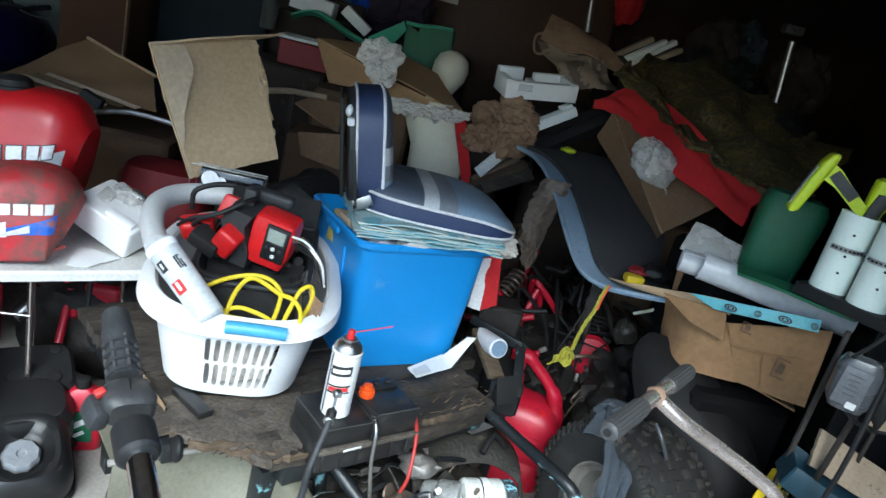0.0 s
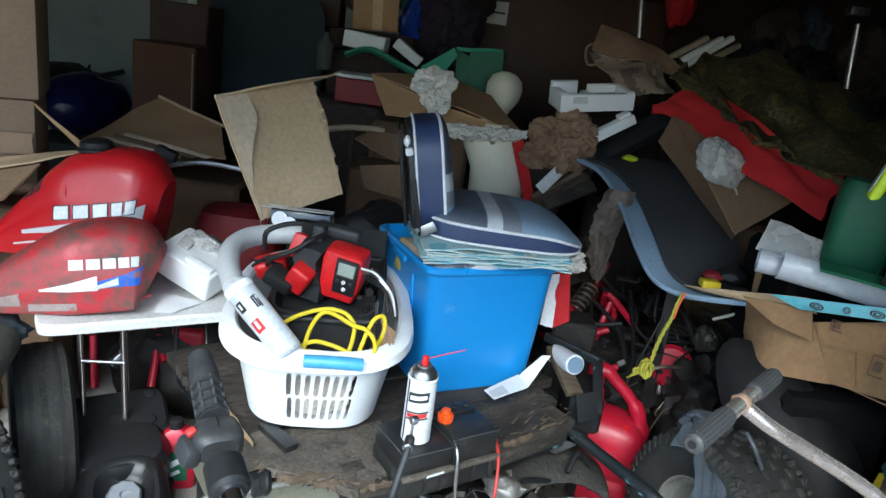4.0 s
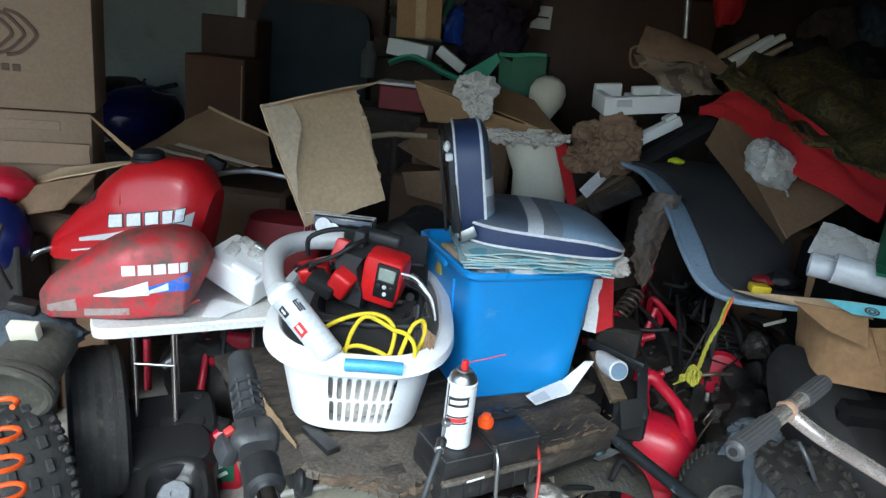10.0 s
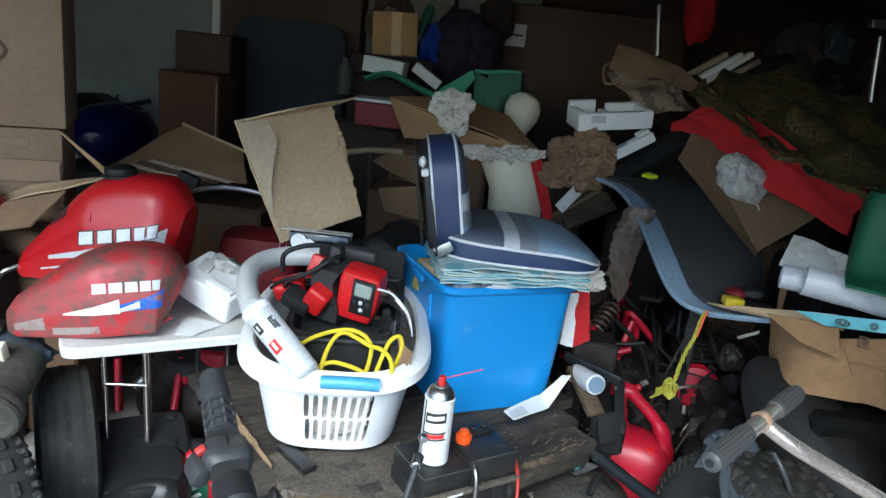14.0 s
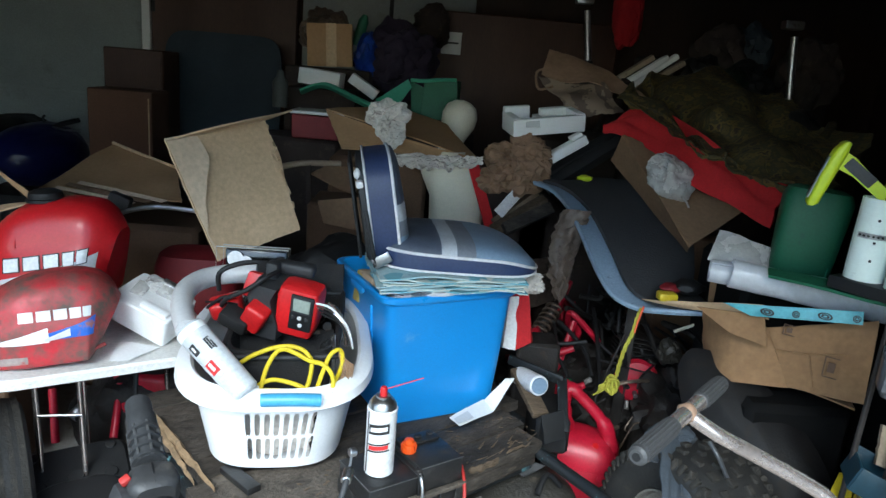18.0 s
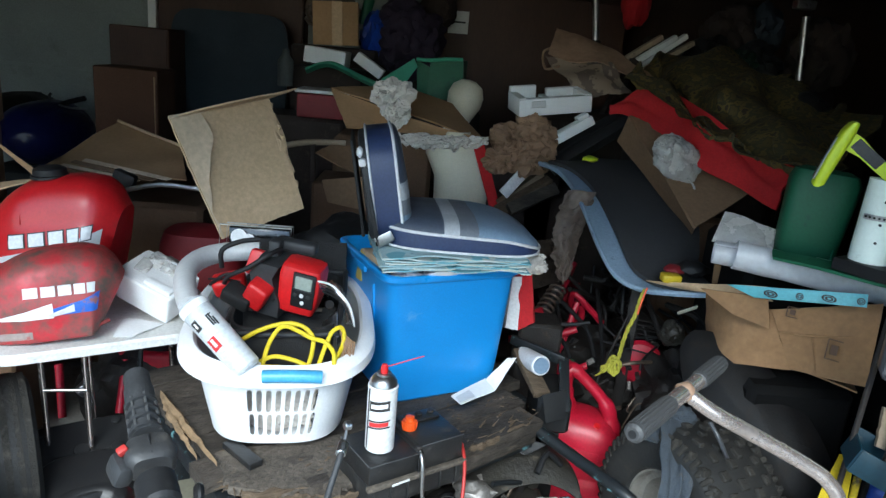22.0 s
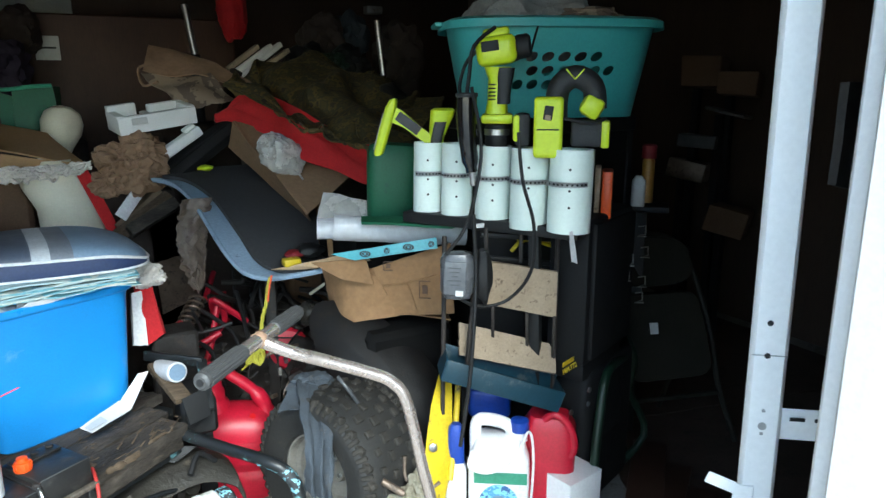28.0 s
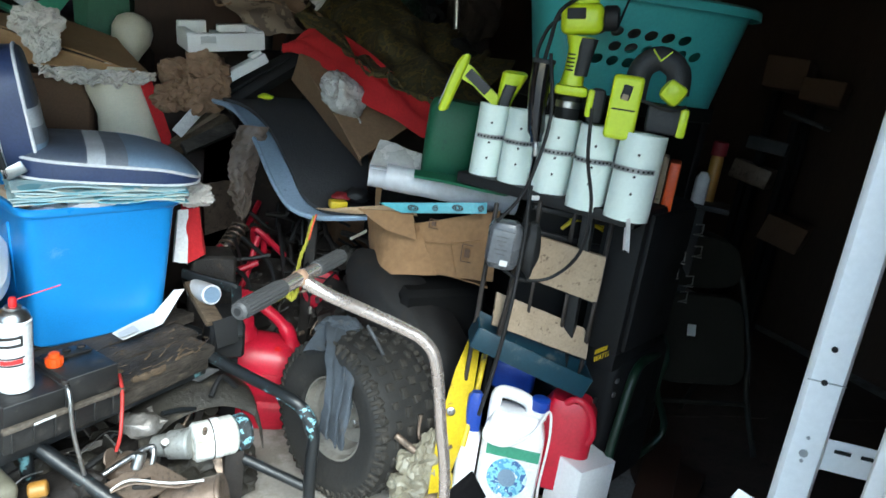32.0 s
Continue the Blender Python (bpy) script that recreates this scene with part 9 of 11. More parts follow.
part("under_mass", crumple((1.05, 2.2, 0.20), (0.22, 0.24, 0.22), 19, 5, 0.4), M_iron, qf, world=True)
part("orange_panel", panel((0.480, 2.900, 0.617), (0.650, 2.950, 0.644), (0.655, 2.900, 0.446), (0.479, 2.800, 0.413), 0.006, 8, 8, 0.02, 6, 0.02, 3), M_copper, qf, world=True)
rp = thing("yellow_rope", (0.80, 2.2, 0.0), "frayed yellow rope with a knot and red end", "rope")
RL = [(0.755, 2.04, 0.725), (0.742, 2.03, 0.693), (0.731, 2.02, 0.646), (0.716, 2.02, 0.597), (0.709, 2.03, 0.539), (0.708, 2.04, 0.49), (0.698, 2.04, 0.462)]
for k in range(3):
    part("rope_strand", tube([p + 0.0036 * Vector((math.cos(i * 0.9 + k * 2.1), math.sin(i * 0.9 + k * 2.1), 0)) for i, p in enumerate(glide(RL, 5))], 0.0036, 6, 2), M_rope, rp, world=True)
for k in range(7):
    a = k * 2.4
    part("knot_loop", tube([Vector((0.694, 2.035, 0.456)) + Vector((0.024 * math.cos(a + w) * (0.6 + 0.4 * math.sin(k)), 0.018 * math.sin(1.7 * a + w), 0.028 * math.sin(a + w))) for w in (0, 1.2, 2.4, 3.6, 4.8)], 0.0036, 6, 4, True), M_rope, rp, world=True)
for k in range(4):
    part("frayed_tail", tube([(0.69, 2.035, 0.448 + 0.004 * k), (0.664 - 0.004 * k, 2.03, 0.434 + 0.006 * k), (0.634 + 0.007 * k, 2.02 - 0.005 * k, 0.422 + 0.007 * k)], 0.003, 6, 3), M_rope, rp, world=True)
part("red_end", tube([(0.757, 2.03, 0.735), (0.743, 2.02, 0.69), (0.734, 2.01, 0.65)], 0.0036, 8), M_orange, rp, world=True)
yt = thing("yellow_tape_measure", (0.9, 2.05, 0.7), "small yellow tape measure with red tools", "tool")
part("tape_case", box(0.06, 0.045, 0.026, 0.006, 2, Matrix.Translation((0.833, 2.050, 0.768))), M_yellowpaint, yt, world=True)
part("red_tool", crumple((0.862, 2.100, 0.783), (0.034, 0.03, 0.014), 5, 3, 0.3), M_reddim, yt, world=True)
part("black_tool", crumple((0.917, 2.100, 0.791), (0.05, 0.04, 0.024), 8, 3, 0.3), M_black, yt, world=True)

# black bracket with paper roll beside the tote
bkx = thing("steel_bracket", (0.5, 1.85, 0.0), "black angle steel bracket with a pale wooden insert", "bracket")
part("angle_arm", bar((0.333, 1.950, 0.559), (0.486, 1.850, 0.542), 0.012, 0.03), M_blackpaint, bkx, world=True)
part("angle_post", bar((0.484, 1.860, 0.547), (0.475, 1.720, 0.445), 0.03, 0.012), M_blackpaint, bkx, world=True)
part("end_plate", panel((0.400, 1.700, 0.503), (0.466, 1.720, 0.516), (0.473, 1.700, 0.438), (0.410, 1.660, 0.439), 0.006, 2, 2, 0), M_black, bkx, world=True)
part("wood_insert", bar((0.359, 1.920, 0.537), (0.413, 1.760, 0.472), 0.05, 0.02), M_splinter, bkx, world=True)
part("black_block", block(0.40, 0.50, 1.74, 1.92, 0.36, 0.47, 0.01), M_black, bkx, world=True)
part("post", bar((0.47, 1.85, 0.0), (0.47, 1.85, 0.40), 0.05, 0.05), M_black, bkx, world=True)
rl = thing("paper_roll", (0.42, 1.9, 0.5), "pale blue-white roll of plastic film", "roll")
part("roll_body", rod((0.370, 1.920, 0.518), (0.407, 1.800, 0.545), 0.03, 24, 0.003), M_clearwhite, rl, world=True)
part("roll_core", rod((0.405, 1.803, 0.545), (0.407, 1.795, 0.546), 0.024, 20), M_skyvinyl, rl, world=True)

# ---- behind the tote: cardboard, boxes and packing
cd = thing("cardboard_sheet", (-0.56, 2.2, 0.0), "large torn brown cardboard sheet standing on edge", "cardboard")
part("sheet_face", panel((-0.764, 2.100, 1.132), (-0.541, 2.420, 1.191), (-0.379, 2.260, 0.843), (-0.606, 2.100, 0.760), 0.006, 26, 26, 0.014, 4, 0.012, 3, 0.012), M_cardpale, cd, world=True)
part("folded_lip", panel((-0.754, 2.110, 1.136), (-0.624, 2.220, 1.180), (-0.457, 2.500, 1.223), (-0.541, 2.420, 1.191), 0.006, 14, 6, 0.008, 6, 0.01, 4), M_cardpale, cd, world=True)
part("ragged_edge", panel((-0.549, 2.400, 1.187), (-0.497, 2.400, 1.115), (-0.423, 2.320, 0.956), (-0.443, 2.300, 0.937), 0.005, 12, 6, 0.02, 14, 0.06, 5), M_cardpale, cd, world=True)
part("prop", bar((-0.55, 2.35, 0.0), (-0.55, 2.3, 0.95), 0.03, 0.03), M_iron, cd, world=True)
CA, CB, CC, CD = (Vector(p) for p in ((-0.764, 2.100, 1.132), (-0.541, 2.420, 1.191), (-0.379, 2.260, 0.843), (-0.606, 2.100, 0.760)))
CN = (CB - CA).cross(CD - CA).normalized()
CN = CN if CN.y < 0 else -CN
def peel(u, v):
    reach = 0.02 + 0.25 * max(0.0, 1 - v / 0.75) ** 0.7 * (1 + 0.35 * math.sin(7 * v)) + 0.03 * noise.noise(Vector((v * 7, 2, 0)))
    uu = 0.012 + reach * u
    p = (CA * (1 - uu) + CB * uu) * (1 - v) + (CD * (1 - uu) + CC * uu) * v
    k = 0.014 * noise.noise(p * 4 + Vector((3, 0, 3)))
    return p + CN * (0.0042 + 0.012 * 16 * uu * (1 - uu) * v * (1 - v)) - (CB - CA).cross(CD - CA).normalized() * (-k)
part("peeled_patch", sheet(peel, 8, 30, 0.0015), M_cardpatch, cd, "pale patch where the paper peeled", world=True)
part("torn_edge", tube([(-0.763, 2.095, 1.133), (-0.660, 2.250, 1.158), (-0.540, 2.415, 1.191)], 0.005, 6), M_cardpatch, cd, world=True)
for k in range(9):
    v = 0.04 + 0.1 * k
    p = CB.lerp(CC, v) + Vector((0.006, -0.006, 0))
    part("torn_tab", panel(p, p + Vector((0.008 + 0.007 * math.sin(5 * k * k), -0.004, -0.004)), p + Vector((0.007 + 0.005 * math.sin(3 * k), -0.006, -0.02)), p + Vector((-0.002, -0.002, -0.03)), 0.004, 5, 5, 0.006, 22, 0.12, k * 2.1), M_cardpale, cd, world=True)
fl = thing("fallen_carton", (-1.2, 2.85, 0.0), "collapsed brown carton lying with open flaps", "carton")
part("large_flap", panel((-1.504, 2.700, 0.802), (-1.342, 3.050, 0.977), (-1.028, 2.950, 0.903), (-0.893, 2.600, 0.847), 0.006, 18, 14, 0.02, 5, 0.006, 5), M_card, fl, world=True)
part("side_flap", panel((-1.494, 2.680, 0.799), (-1.334, 2.750, 0.839), (-0.920, 2.550, 0.829), (-1.147, 2.500, 0.803), 0.006, 14, 10, 0.02, 5, 0.01, 8), M_cardmid, fl, world=True)
fa, fbb, fc, fd = (Vector(p) for p in ((-1.494, 2.680, 0.799), (-1.334, 2.750, 0.839), (-0.920, 2.550, 0.829), (-1.147, 2.500, 0.803)))
for k, s in enumerate((0.16, 0.42, 0.68, 0.9)):
    part("bent_strip", panel(fa.lerp(fbb, s) + Vector((0, -0.01, 0.016)), fa.lerp(fbb, s + 0.09) + Vector((0, -0.01, 0.022)), fd.lerp(fc, s + 0.09) + Vector((0, -0.01, 0.022)), fd.lerp(fc, s) + Vector((0, -0.01, 0.016)), 0.004, 14, 3, 0.008, 6, 0.004, k), M_cardpatch if k % 2 else M_cardmid, fl, world=True)
part("ridge", tube([(-1.338, 3.040, 0.983), (-1.189, 3.000, 0.944), (-1.008, 2.930, 0.908)], 0.007, 8), M_cardpale, fl, world=True)
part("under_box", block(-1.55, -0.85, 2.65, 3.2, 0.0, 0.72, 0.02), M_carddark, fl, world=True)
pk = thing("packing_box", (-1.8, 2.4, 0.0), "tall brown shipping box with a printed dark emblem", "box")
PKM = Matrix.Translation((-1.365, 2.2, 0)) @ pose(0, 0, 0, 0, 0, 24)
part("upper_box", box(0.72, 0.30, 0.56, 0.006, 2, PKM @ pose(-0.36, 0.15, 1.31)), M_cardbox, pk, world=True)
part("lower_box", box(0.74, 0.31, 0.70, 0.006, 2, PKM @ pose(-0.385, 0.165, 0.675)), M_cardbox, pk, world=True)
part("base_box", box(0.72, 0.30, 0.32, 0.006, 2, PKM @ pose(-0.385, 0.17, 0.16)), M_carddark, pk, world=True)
for k in range(3):
    x, s = -0.245 - 0.034 * k, 1 - 0.04 * k
    arms = [PKM @ Vector((x + 0.085 - dx, -0.001, 1.266 + dz * s)) for dx, dz in ((0.085, 0.068), (0.05, 0.058), (0.02, 0.03), (0.0, 0.0), (0.02, -0.03), (0.05, -0.058), (0.085, -0.068))]
    part("printed_emblem", tube(arms, 0.007, 4, 3), M_inkbrown, pk, "dark printed emblem", world=True)
for k in range(4):
    part("printed_bar", box(0.022, 0.003, 0.022 if k else 0.03, 0.001, 1, PKM @ pose(-0.315 + 0.031 * k, -0.001, 1.160)), M_inkbrown, pk, world=True)
part("lower_flap", panel(*[PKM @ Vector(p) for p in ((-0.72, -0.012, 0.93), (-0.02, -0.012, 0.925), (-0.02, -0.008, 0.855), (-0.72, -0.008, 0.85))], 0.005, 20, 5, 0.012, 5, 0.01, 6), M_cardbox, pk, world=True)
part("tape_seam", box(0.5, 0.003, 0.03, 0.001, 1, PKM @ pose(-0.36, 0.008, 0.98)), M_cardbox, pk, world=True)
part("loose_flap", panel((-1.39, 2.200, 1.020), (-1.37, 2.19, 1.017), (-1.152, 2.120, 0.905), (-1.176, 2.110, 0.902), 0.005, 10, 4, 0.006, 6), M_card, pk, world=True)
fb2 = thing("flattened_box", (-1.4, 2.05, 0.0), "flattened cardboard piece behind the fuel tank", "cardboard")
part("flap_top", panel((-1.654, 2.100, 0.734), (-1.462, 2.150, 0.840), (-1.158, 2.120, 0.911), (-1.282, 2.020, 0.872), 0.005, 12, 6, 0.012, 6, 0.01, 3), M_cardpale, fb2, world=True)
part("grey_board", panel((-1.529, 1.950, 0.709), (-1.513, 2.020, 0.788), (-1.263, 2.020, 0.869), (-1.315, 1.920, 0.771), 0.006, 10, 6, 0.01, 6, 0.01, 9), M_cardmid, fb2, world=True)
part("prop", block(-1.75, -1.25, 2.02, 2.16, 0.0, 0.72, 0.01), M_carddark, fb2, world=True)
rs = thing("red_seat_cover", (-1.5, 1.9, 0.0), "red plastic part beside the flattened box", "plastic part")
part("red_shell", crumple((-1.564, 2.000, 0.795), (0.09, 0.08, 0.06), 4, 3, 0.2), M_gascan, rs, world=True)
part("blue_shell", crumple((-1.501, 1.900, 0.661), (0.08, 0.08, 0.12), 7, 3, 0.2), M_bluepaint, rs, world=True)
part("stand", block(-1.65, -1.42, 1.85, 2.0, 0.0, 0.66, 0.01), M_iron, rs, world=True)
mb = thing("motor_scooter", (-2.4, 4.4, 0.0), "dark blue motor scooter with handlebars in the dim back", "motor scooter")
part("front_fairing", crumple((-2.391, 4.400, 0.691), (0.25, 0.35, 0.2), 3, 5, 0.05, 5), M_bluepaint, mb, world=True)
part("seat", crumple((-2.737, 4.700, 0.761), (0.16, 0.4, 0.13), 6, 4, 0.15), M_black, mb, world=True)
part("handlebar", tube([(-2.511, 4.450, 0.878), (-2.357, 4.400, 0.851), (-2.227, 4.350, 0.894), (-2.100, 4.300, 0.932)], 0.016, 10), M_black, mb, world=True)
part("brake_lever", tube([(-2.284, 4.350, 0.873), (-2.183, 4.300, 0.866), (-2.071, 4.270, 0.873)], 0.006, 8), M_steel, mb, world=True)
part("mirror_stalk", tube([(-2.341, 4.400, 0.845), (-2.367, 4.400, 0.915), (-2.355, 4.400, 0.934)], 0.008, 8), M_black, mb, world=True)
part("headlamp", lathe([(0.01, 0.03), (0.03, 0.026), (0.05, 0.0), (0.05, -0.03)], 24, Matrix.Translation((-2.305, 4.150, 0.729)) @ pose(0, 0, 0, 70, 0, 20)), M_bluepaint, mb, world=True)
part("wheel", lathe([(0.10, -0.05), (0.2, -0.05), (0.22, -0.03), (0.22, 0.03), (0.2, 0.05), (0.10, 0.05)], 32, Matrix.Translation((-2.3, 4.1, 0.22)) @ pose(0, 0, 0, 0, 90, 20), open_ends=False), M_rubber, mb, world=True)
part("wheel", lathe([(0.10, -0.05), (0.2, -0.05), (0.22, -0.03), (0.22, 0.03), (0.2, 0.05), (0.10, 0.05)], 32, Matrix.Translation((-2.55, 5.0, 0.22)) @ pose(0, 0, 0, 0, 90, 20), open_ends=False), M_rubber, mb, world=True)
part("underbody", block(-2.65, -2.2, 4.2, 5.0, 0.2, 0.5, 0.05), M_black, mb, world=True)
dr = thing("inner_door", (-1.5, 5.3, 0.0), "dark brown wooden door in the back wall", "door", kind="structure")
part("door_leaf", block(-2.05, -0.98, 5.36, 5.42, 0.0, 2.1, 0.006), M_brown, dr, world=True)
part("door_frame", block(-2.115, -2.055, 5.34, 5.435, 0.0, 2.16, 0.004), M_casing, dr, world=True)
part("hinge", block(-2.05, -2.02, 5.35, 5.36, 1.66, 1.78, 0.002), M_black, dr, world=True)
gb = thing("grey_tabletop", (-1.42, 5.05, 0.0), "grey-blue table top leaning against the door", "table top")
part("top_board", loft([[(p[0] - 1.42, 5.02 + dy + 0.10 * (1.0 - (p[1] + 0.55) / 1.1) * -1, p[1] + 0.98) for p in [(q[0], q[1]) for q in oval(0, 0.41, 0.56, 7, 48)]] for dy in (0.0, 0.03)]), M_greywall, gb, world=True)
part("foot_edge", block(-1.75, -1.1, 4.88, 4.98, 0.0, 0.44, 0.01), M_greywall, gb, world=True)
for k, (x0, x1, y0, y1, z1, mt, nm, lb) in enumerate((
        (-2.07, -1.69, 4.6, 4.9, 1.385, M_brown, "wooden_cabinet", "dark brown wooden cabinet in the dim back"),
        (-2.02, -1.635, 4.25, 4.55, 1.14, M_cardred, "brown_carton", "brown carton standing before the cabinet"))):
    c = thing(nm, ((x0 + x1) / 2, (y0 + y1) / 2, 0), lb, nm.split("_")[1])
    part("body", block(x0, x1, y0, y1, 0.0, z1, 0.008), mt, c, world=True)
    part("front_edge", block(x1 - 0.02, x1 - 0.012, y0 - 0.006, y0 - 0.001, z1 - 0.5, z1 - 0.04, 0.002), M_cardpale if k else M_brown, c, world=True)
cc = thing("small_cartons", (-0.31, 2.75, 0.0), "open brown cartons stacked behind the tote", "cartons")
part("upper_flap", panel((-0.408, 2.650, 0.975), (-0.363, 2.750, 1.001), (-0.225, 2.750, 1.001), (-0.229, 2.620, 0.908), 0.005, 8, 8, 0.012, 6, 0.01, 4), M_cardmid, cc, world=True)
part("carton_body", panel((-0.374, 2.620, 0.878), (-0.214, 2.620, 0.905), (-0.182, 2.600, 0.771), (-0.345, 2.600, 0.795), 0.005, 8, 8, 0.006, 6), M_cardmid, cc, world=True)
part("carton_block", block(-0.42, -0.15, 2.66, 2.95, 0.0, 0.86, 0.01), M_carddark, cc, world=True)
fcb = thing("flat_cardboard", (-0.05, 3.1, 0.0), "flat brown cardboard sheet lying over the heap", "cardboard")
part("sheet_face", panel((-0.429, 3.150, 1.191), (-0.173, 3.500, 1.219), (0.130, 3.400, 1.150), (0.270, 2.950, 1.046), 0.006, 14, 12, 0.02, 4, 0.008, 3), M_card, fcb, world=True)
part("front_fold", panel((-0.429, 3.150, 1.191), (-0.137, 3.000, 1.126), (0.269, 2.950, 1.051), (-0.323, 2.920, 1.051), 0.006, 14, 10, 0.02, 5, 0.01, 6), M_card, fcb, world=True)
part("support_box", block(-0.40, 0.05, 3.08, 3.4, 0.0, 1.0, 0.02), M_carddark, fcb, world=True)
np_ = thing("packing_paper", (-0.1, 2.95, 1.0), "crumpled grey packing paper on the cardboard", "paper")
part("wad", creased((-0.144, 2.980, 1.190), (0.088, 0.06, 0.075), 4, 5, 0.75), M_newsprint, np_, world=True, sharp=22)
part("wad_tail", creased((-0.118, 2.950, 1.115), (0.05, 0.04, 0.055), 9, 5, 0.75), M_newsprint, np_, world=True, sharp=22)
def fringe(u, v):
    top = Vector((-0.13, 2.905, 1.045)).lerp(Vector((0.28, 2.915, 1.066)), u)
    hang = 0.03 + 0.028 * math.sin(math.pi * u) + 0.02 * noise.noise(Vector((u * 13, 0, 2)))
    p = top + Vector((0.012 * noise.noise(Vector((u * 20, v * 4, 5))), -0.02 * v + 0.026 * noise.noise(Vector((u * 16, v * 5, 1))), -hang * v + 0.012 * noise.noise(Vector((u * 22, v * 3, 9)))))
    return p
part("paper_fringe", sheet(fringe, 70, 12, 0.003), M_newsprint, np_, world=True, sharp=14)
part("fringe_wad", creased((0.0, 2.90, 1.035), (0.06, 0.03, 0.022), 14, 5, 0.8), M_newsprint, np_, world=True, sharp=22)
solo("display_torso", loft([[tuple(Vector(c) + Vector((a * math.cos(2 * math.pi * k / 36), 0.10 * math.sin(2 * math.pi * k / 36), 0))) for k in range(36)] for c, a in (((0.190, 3.000, 0.648), 0.12), ((0.194, 3.000, 0.792), 0.125), ((0.195, 3.000, 0.869), 0.13), ((0.156, 3.000, 0.964), 0.135), ((0.134, 3.020, 1.034), 0.125), ((0.143, 3.050, 1.068), 0.07))]), M_cream, "cream moulded plastic torso-shaped form", "form")
solo("cream_bulb", lathe([(0.03, -0.16), (0.05, -0.10), (0.085, -0.03), (0.09, 0.02), (0.075, 0.065), (0.04, 0.09), (0.004, 0.098)], 36, Matrix.Translation((0.193, 3.480, 1.179)) @ pose(0, 0, 0, -10, 8, 0)), M_cream, "pale egg-shaped plastic form on the heap", "form")
rt2 = thing("red_trim", (0.27, 2.9, 0.0), "red cloth trim hanging beside the cream form", "cloth")
part("trim_strip", panel((0.214, 2.920, 1.036), (0.260, 2.920, 1.047), (0.362, 2.880, 0.764), (0.313, 2.880, 0.770), 0.01, 6, 18, 0.01, 8), M_redcloth, rt2, world=True)
part("trim_lower", panel((0.327, 2.000, 0.779), (0.376, 2.000, 0.790), (0.398, 1.950, 0.619), (0.347, 1.950, 0.588), 0.02, 8, 14, 0.02, 8, 0.02, 3), M_redcloth, rt2, world=True)
part("white_trim", panel((0.318, 1.990, 0.747), (0.347, 1.990, 0.752), (0.346, 1.940, 0.592), (0.306, 1.940, 0.599), 0.02, 6, 12, 0.02, 8, 0.02, 5), M_label, rt2, world=True)
part("fluff", crumple((0.370, 1.980, 0.799), (0.045, 0.03, 0.035), 6, 4, 0.5), M_newsprint, rt2, world=True)
part("stand", block(0.36, 0.50, 1.98, 2.1, 0.0, 0.60, 0.01), M_iron, rt2, world=True)
bp = thing("brown_paper_wads", (0.45, 2.95, 0.9), "crumpled brown kraft packing paper", "paper")
for k, (p, s) in enumerate((((0.383, 2.950, 1.066), 0.085), ((0.482, 2.900, 1.104), 0.085), ((0.450, 2.850, 1.012), 0.08), ((0.340, 2.900, 0.971), 0.07), ((0.507, 2.850, 1.041), 0.06))):
    part("wad", creased(p, (s * (0.9 + 0.1 * math.sin(k)), s * 0.8, s * (0.8 - 0.1 * math.cos(2 * k))), k * 2.7, 5, 0.95, 1.3), M_kraft, bp, world=True, sharp=22)
# filler block in the dimmed colour, as under the other heaps
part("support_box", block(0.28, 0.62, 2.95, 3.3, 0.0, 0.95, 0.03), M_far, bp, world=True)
F0, F1 = Vector((0.400, 2.905, 1.160)), Vector((0.716, 2.965, 1.204))
FX = (F1 - F0).normalized()
FY = Vector((-0.10, 1.0, 0.14))
FY = (FY - FX * FY.dot(FX)).normalized()
FZ = FX.cross(FY)
sy = thing("foam_tray", Matrix.Translation(F0) @ Matrix((FX, FY, FZ)).transposed().to_4x4(), "white moulded foam packing tray", "foam tray")
FL = (F1 - F0).length
part("tray_floor", box(FL, 0.17, 0.022, 0.004, 2, pose(FL / 2, 0.085, 0.011)), M_foamwhite, sy)
part("front_wall", box(FL, 0.034, 0.072, 0.004, 2, pose(FL / 2, 0.016, 0.036)), M_foamwhite, sy)
part("back_wall", box(FL * 0.46, 0.03, 0.082, 0.004, 2, pose(FL * 0.75, 0.155, 0.041)), M_foamwhite, sy)
part("back_wall", box(FL * 0.36, 0.03, 0.1, 0.004, 2, pose(FL * 0.19, 0.155, 0.05)), M_foamwhite, sy)
for x in (0.017, FL - 0.017):
    part("end_wall", box(0.034, 0.16, 0.078, 0.004, 2, pose(x, 0.086, 0.039)), M_foamwhite, sy)
part("partition", box(0.03, 0.12, 0.06, 0.004, 2, pose(FL * 0.45, 0.09, 0.03)), M_foamwhite, sy)
# grey slab on the face stands in for a hollow's shade
part("front_recess", box(0.062, 0.008, 0.026, 0.003, 2, pose(0.085, -0.002, 0.05)), M_silverprint, sy)
part("recess_lip", box(0.066, 0.012, 0.006, 0.002, 1, pose(0.085, -0.003, 0.035)), M_foamwhite, sy)
sy2 = thing("foam_corner", Matrix.Translation((0.629, 2.900, 1.128)) @ pose(0, 0, 0, 0, -32, 10), "white foam corner piece under the tray", "foam piece")
part("long_block", box(0.26, 0.06, 0.042, 0.006, 2, pose(-0.035, 0, 0)), M_foamwhite, sy2)
part("step_block", box(0.05, 0.05, 0.016, 0.004, 2, pose(0.06, 0, 0.03)), M_foamwhite, sy2)
wbd = thing("board_pile", (0.6, 2.9, 0.0), "dark and weathered boards leaning in a pile", "boards")
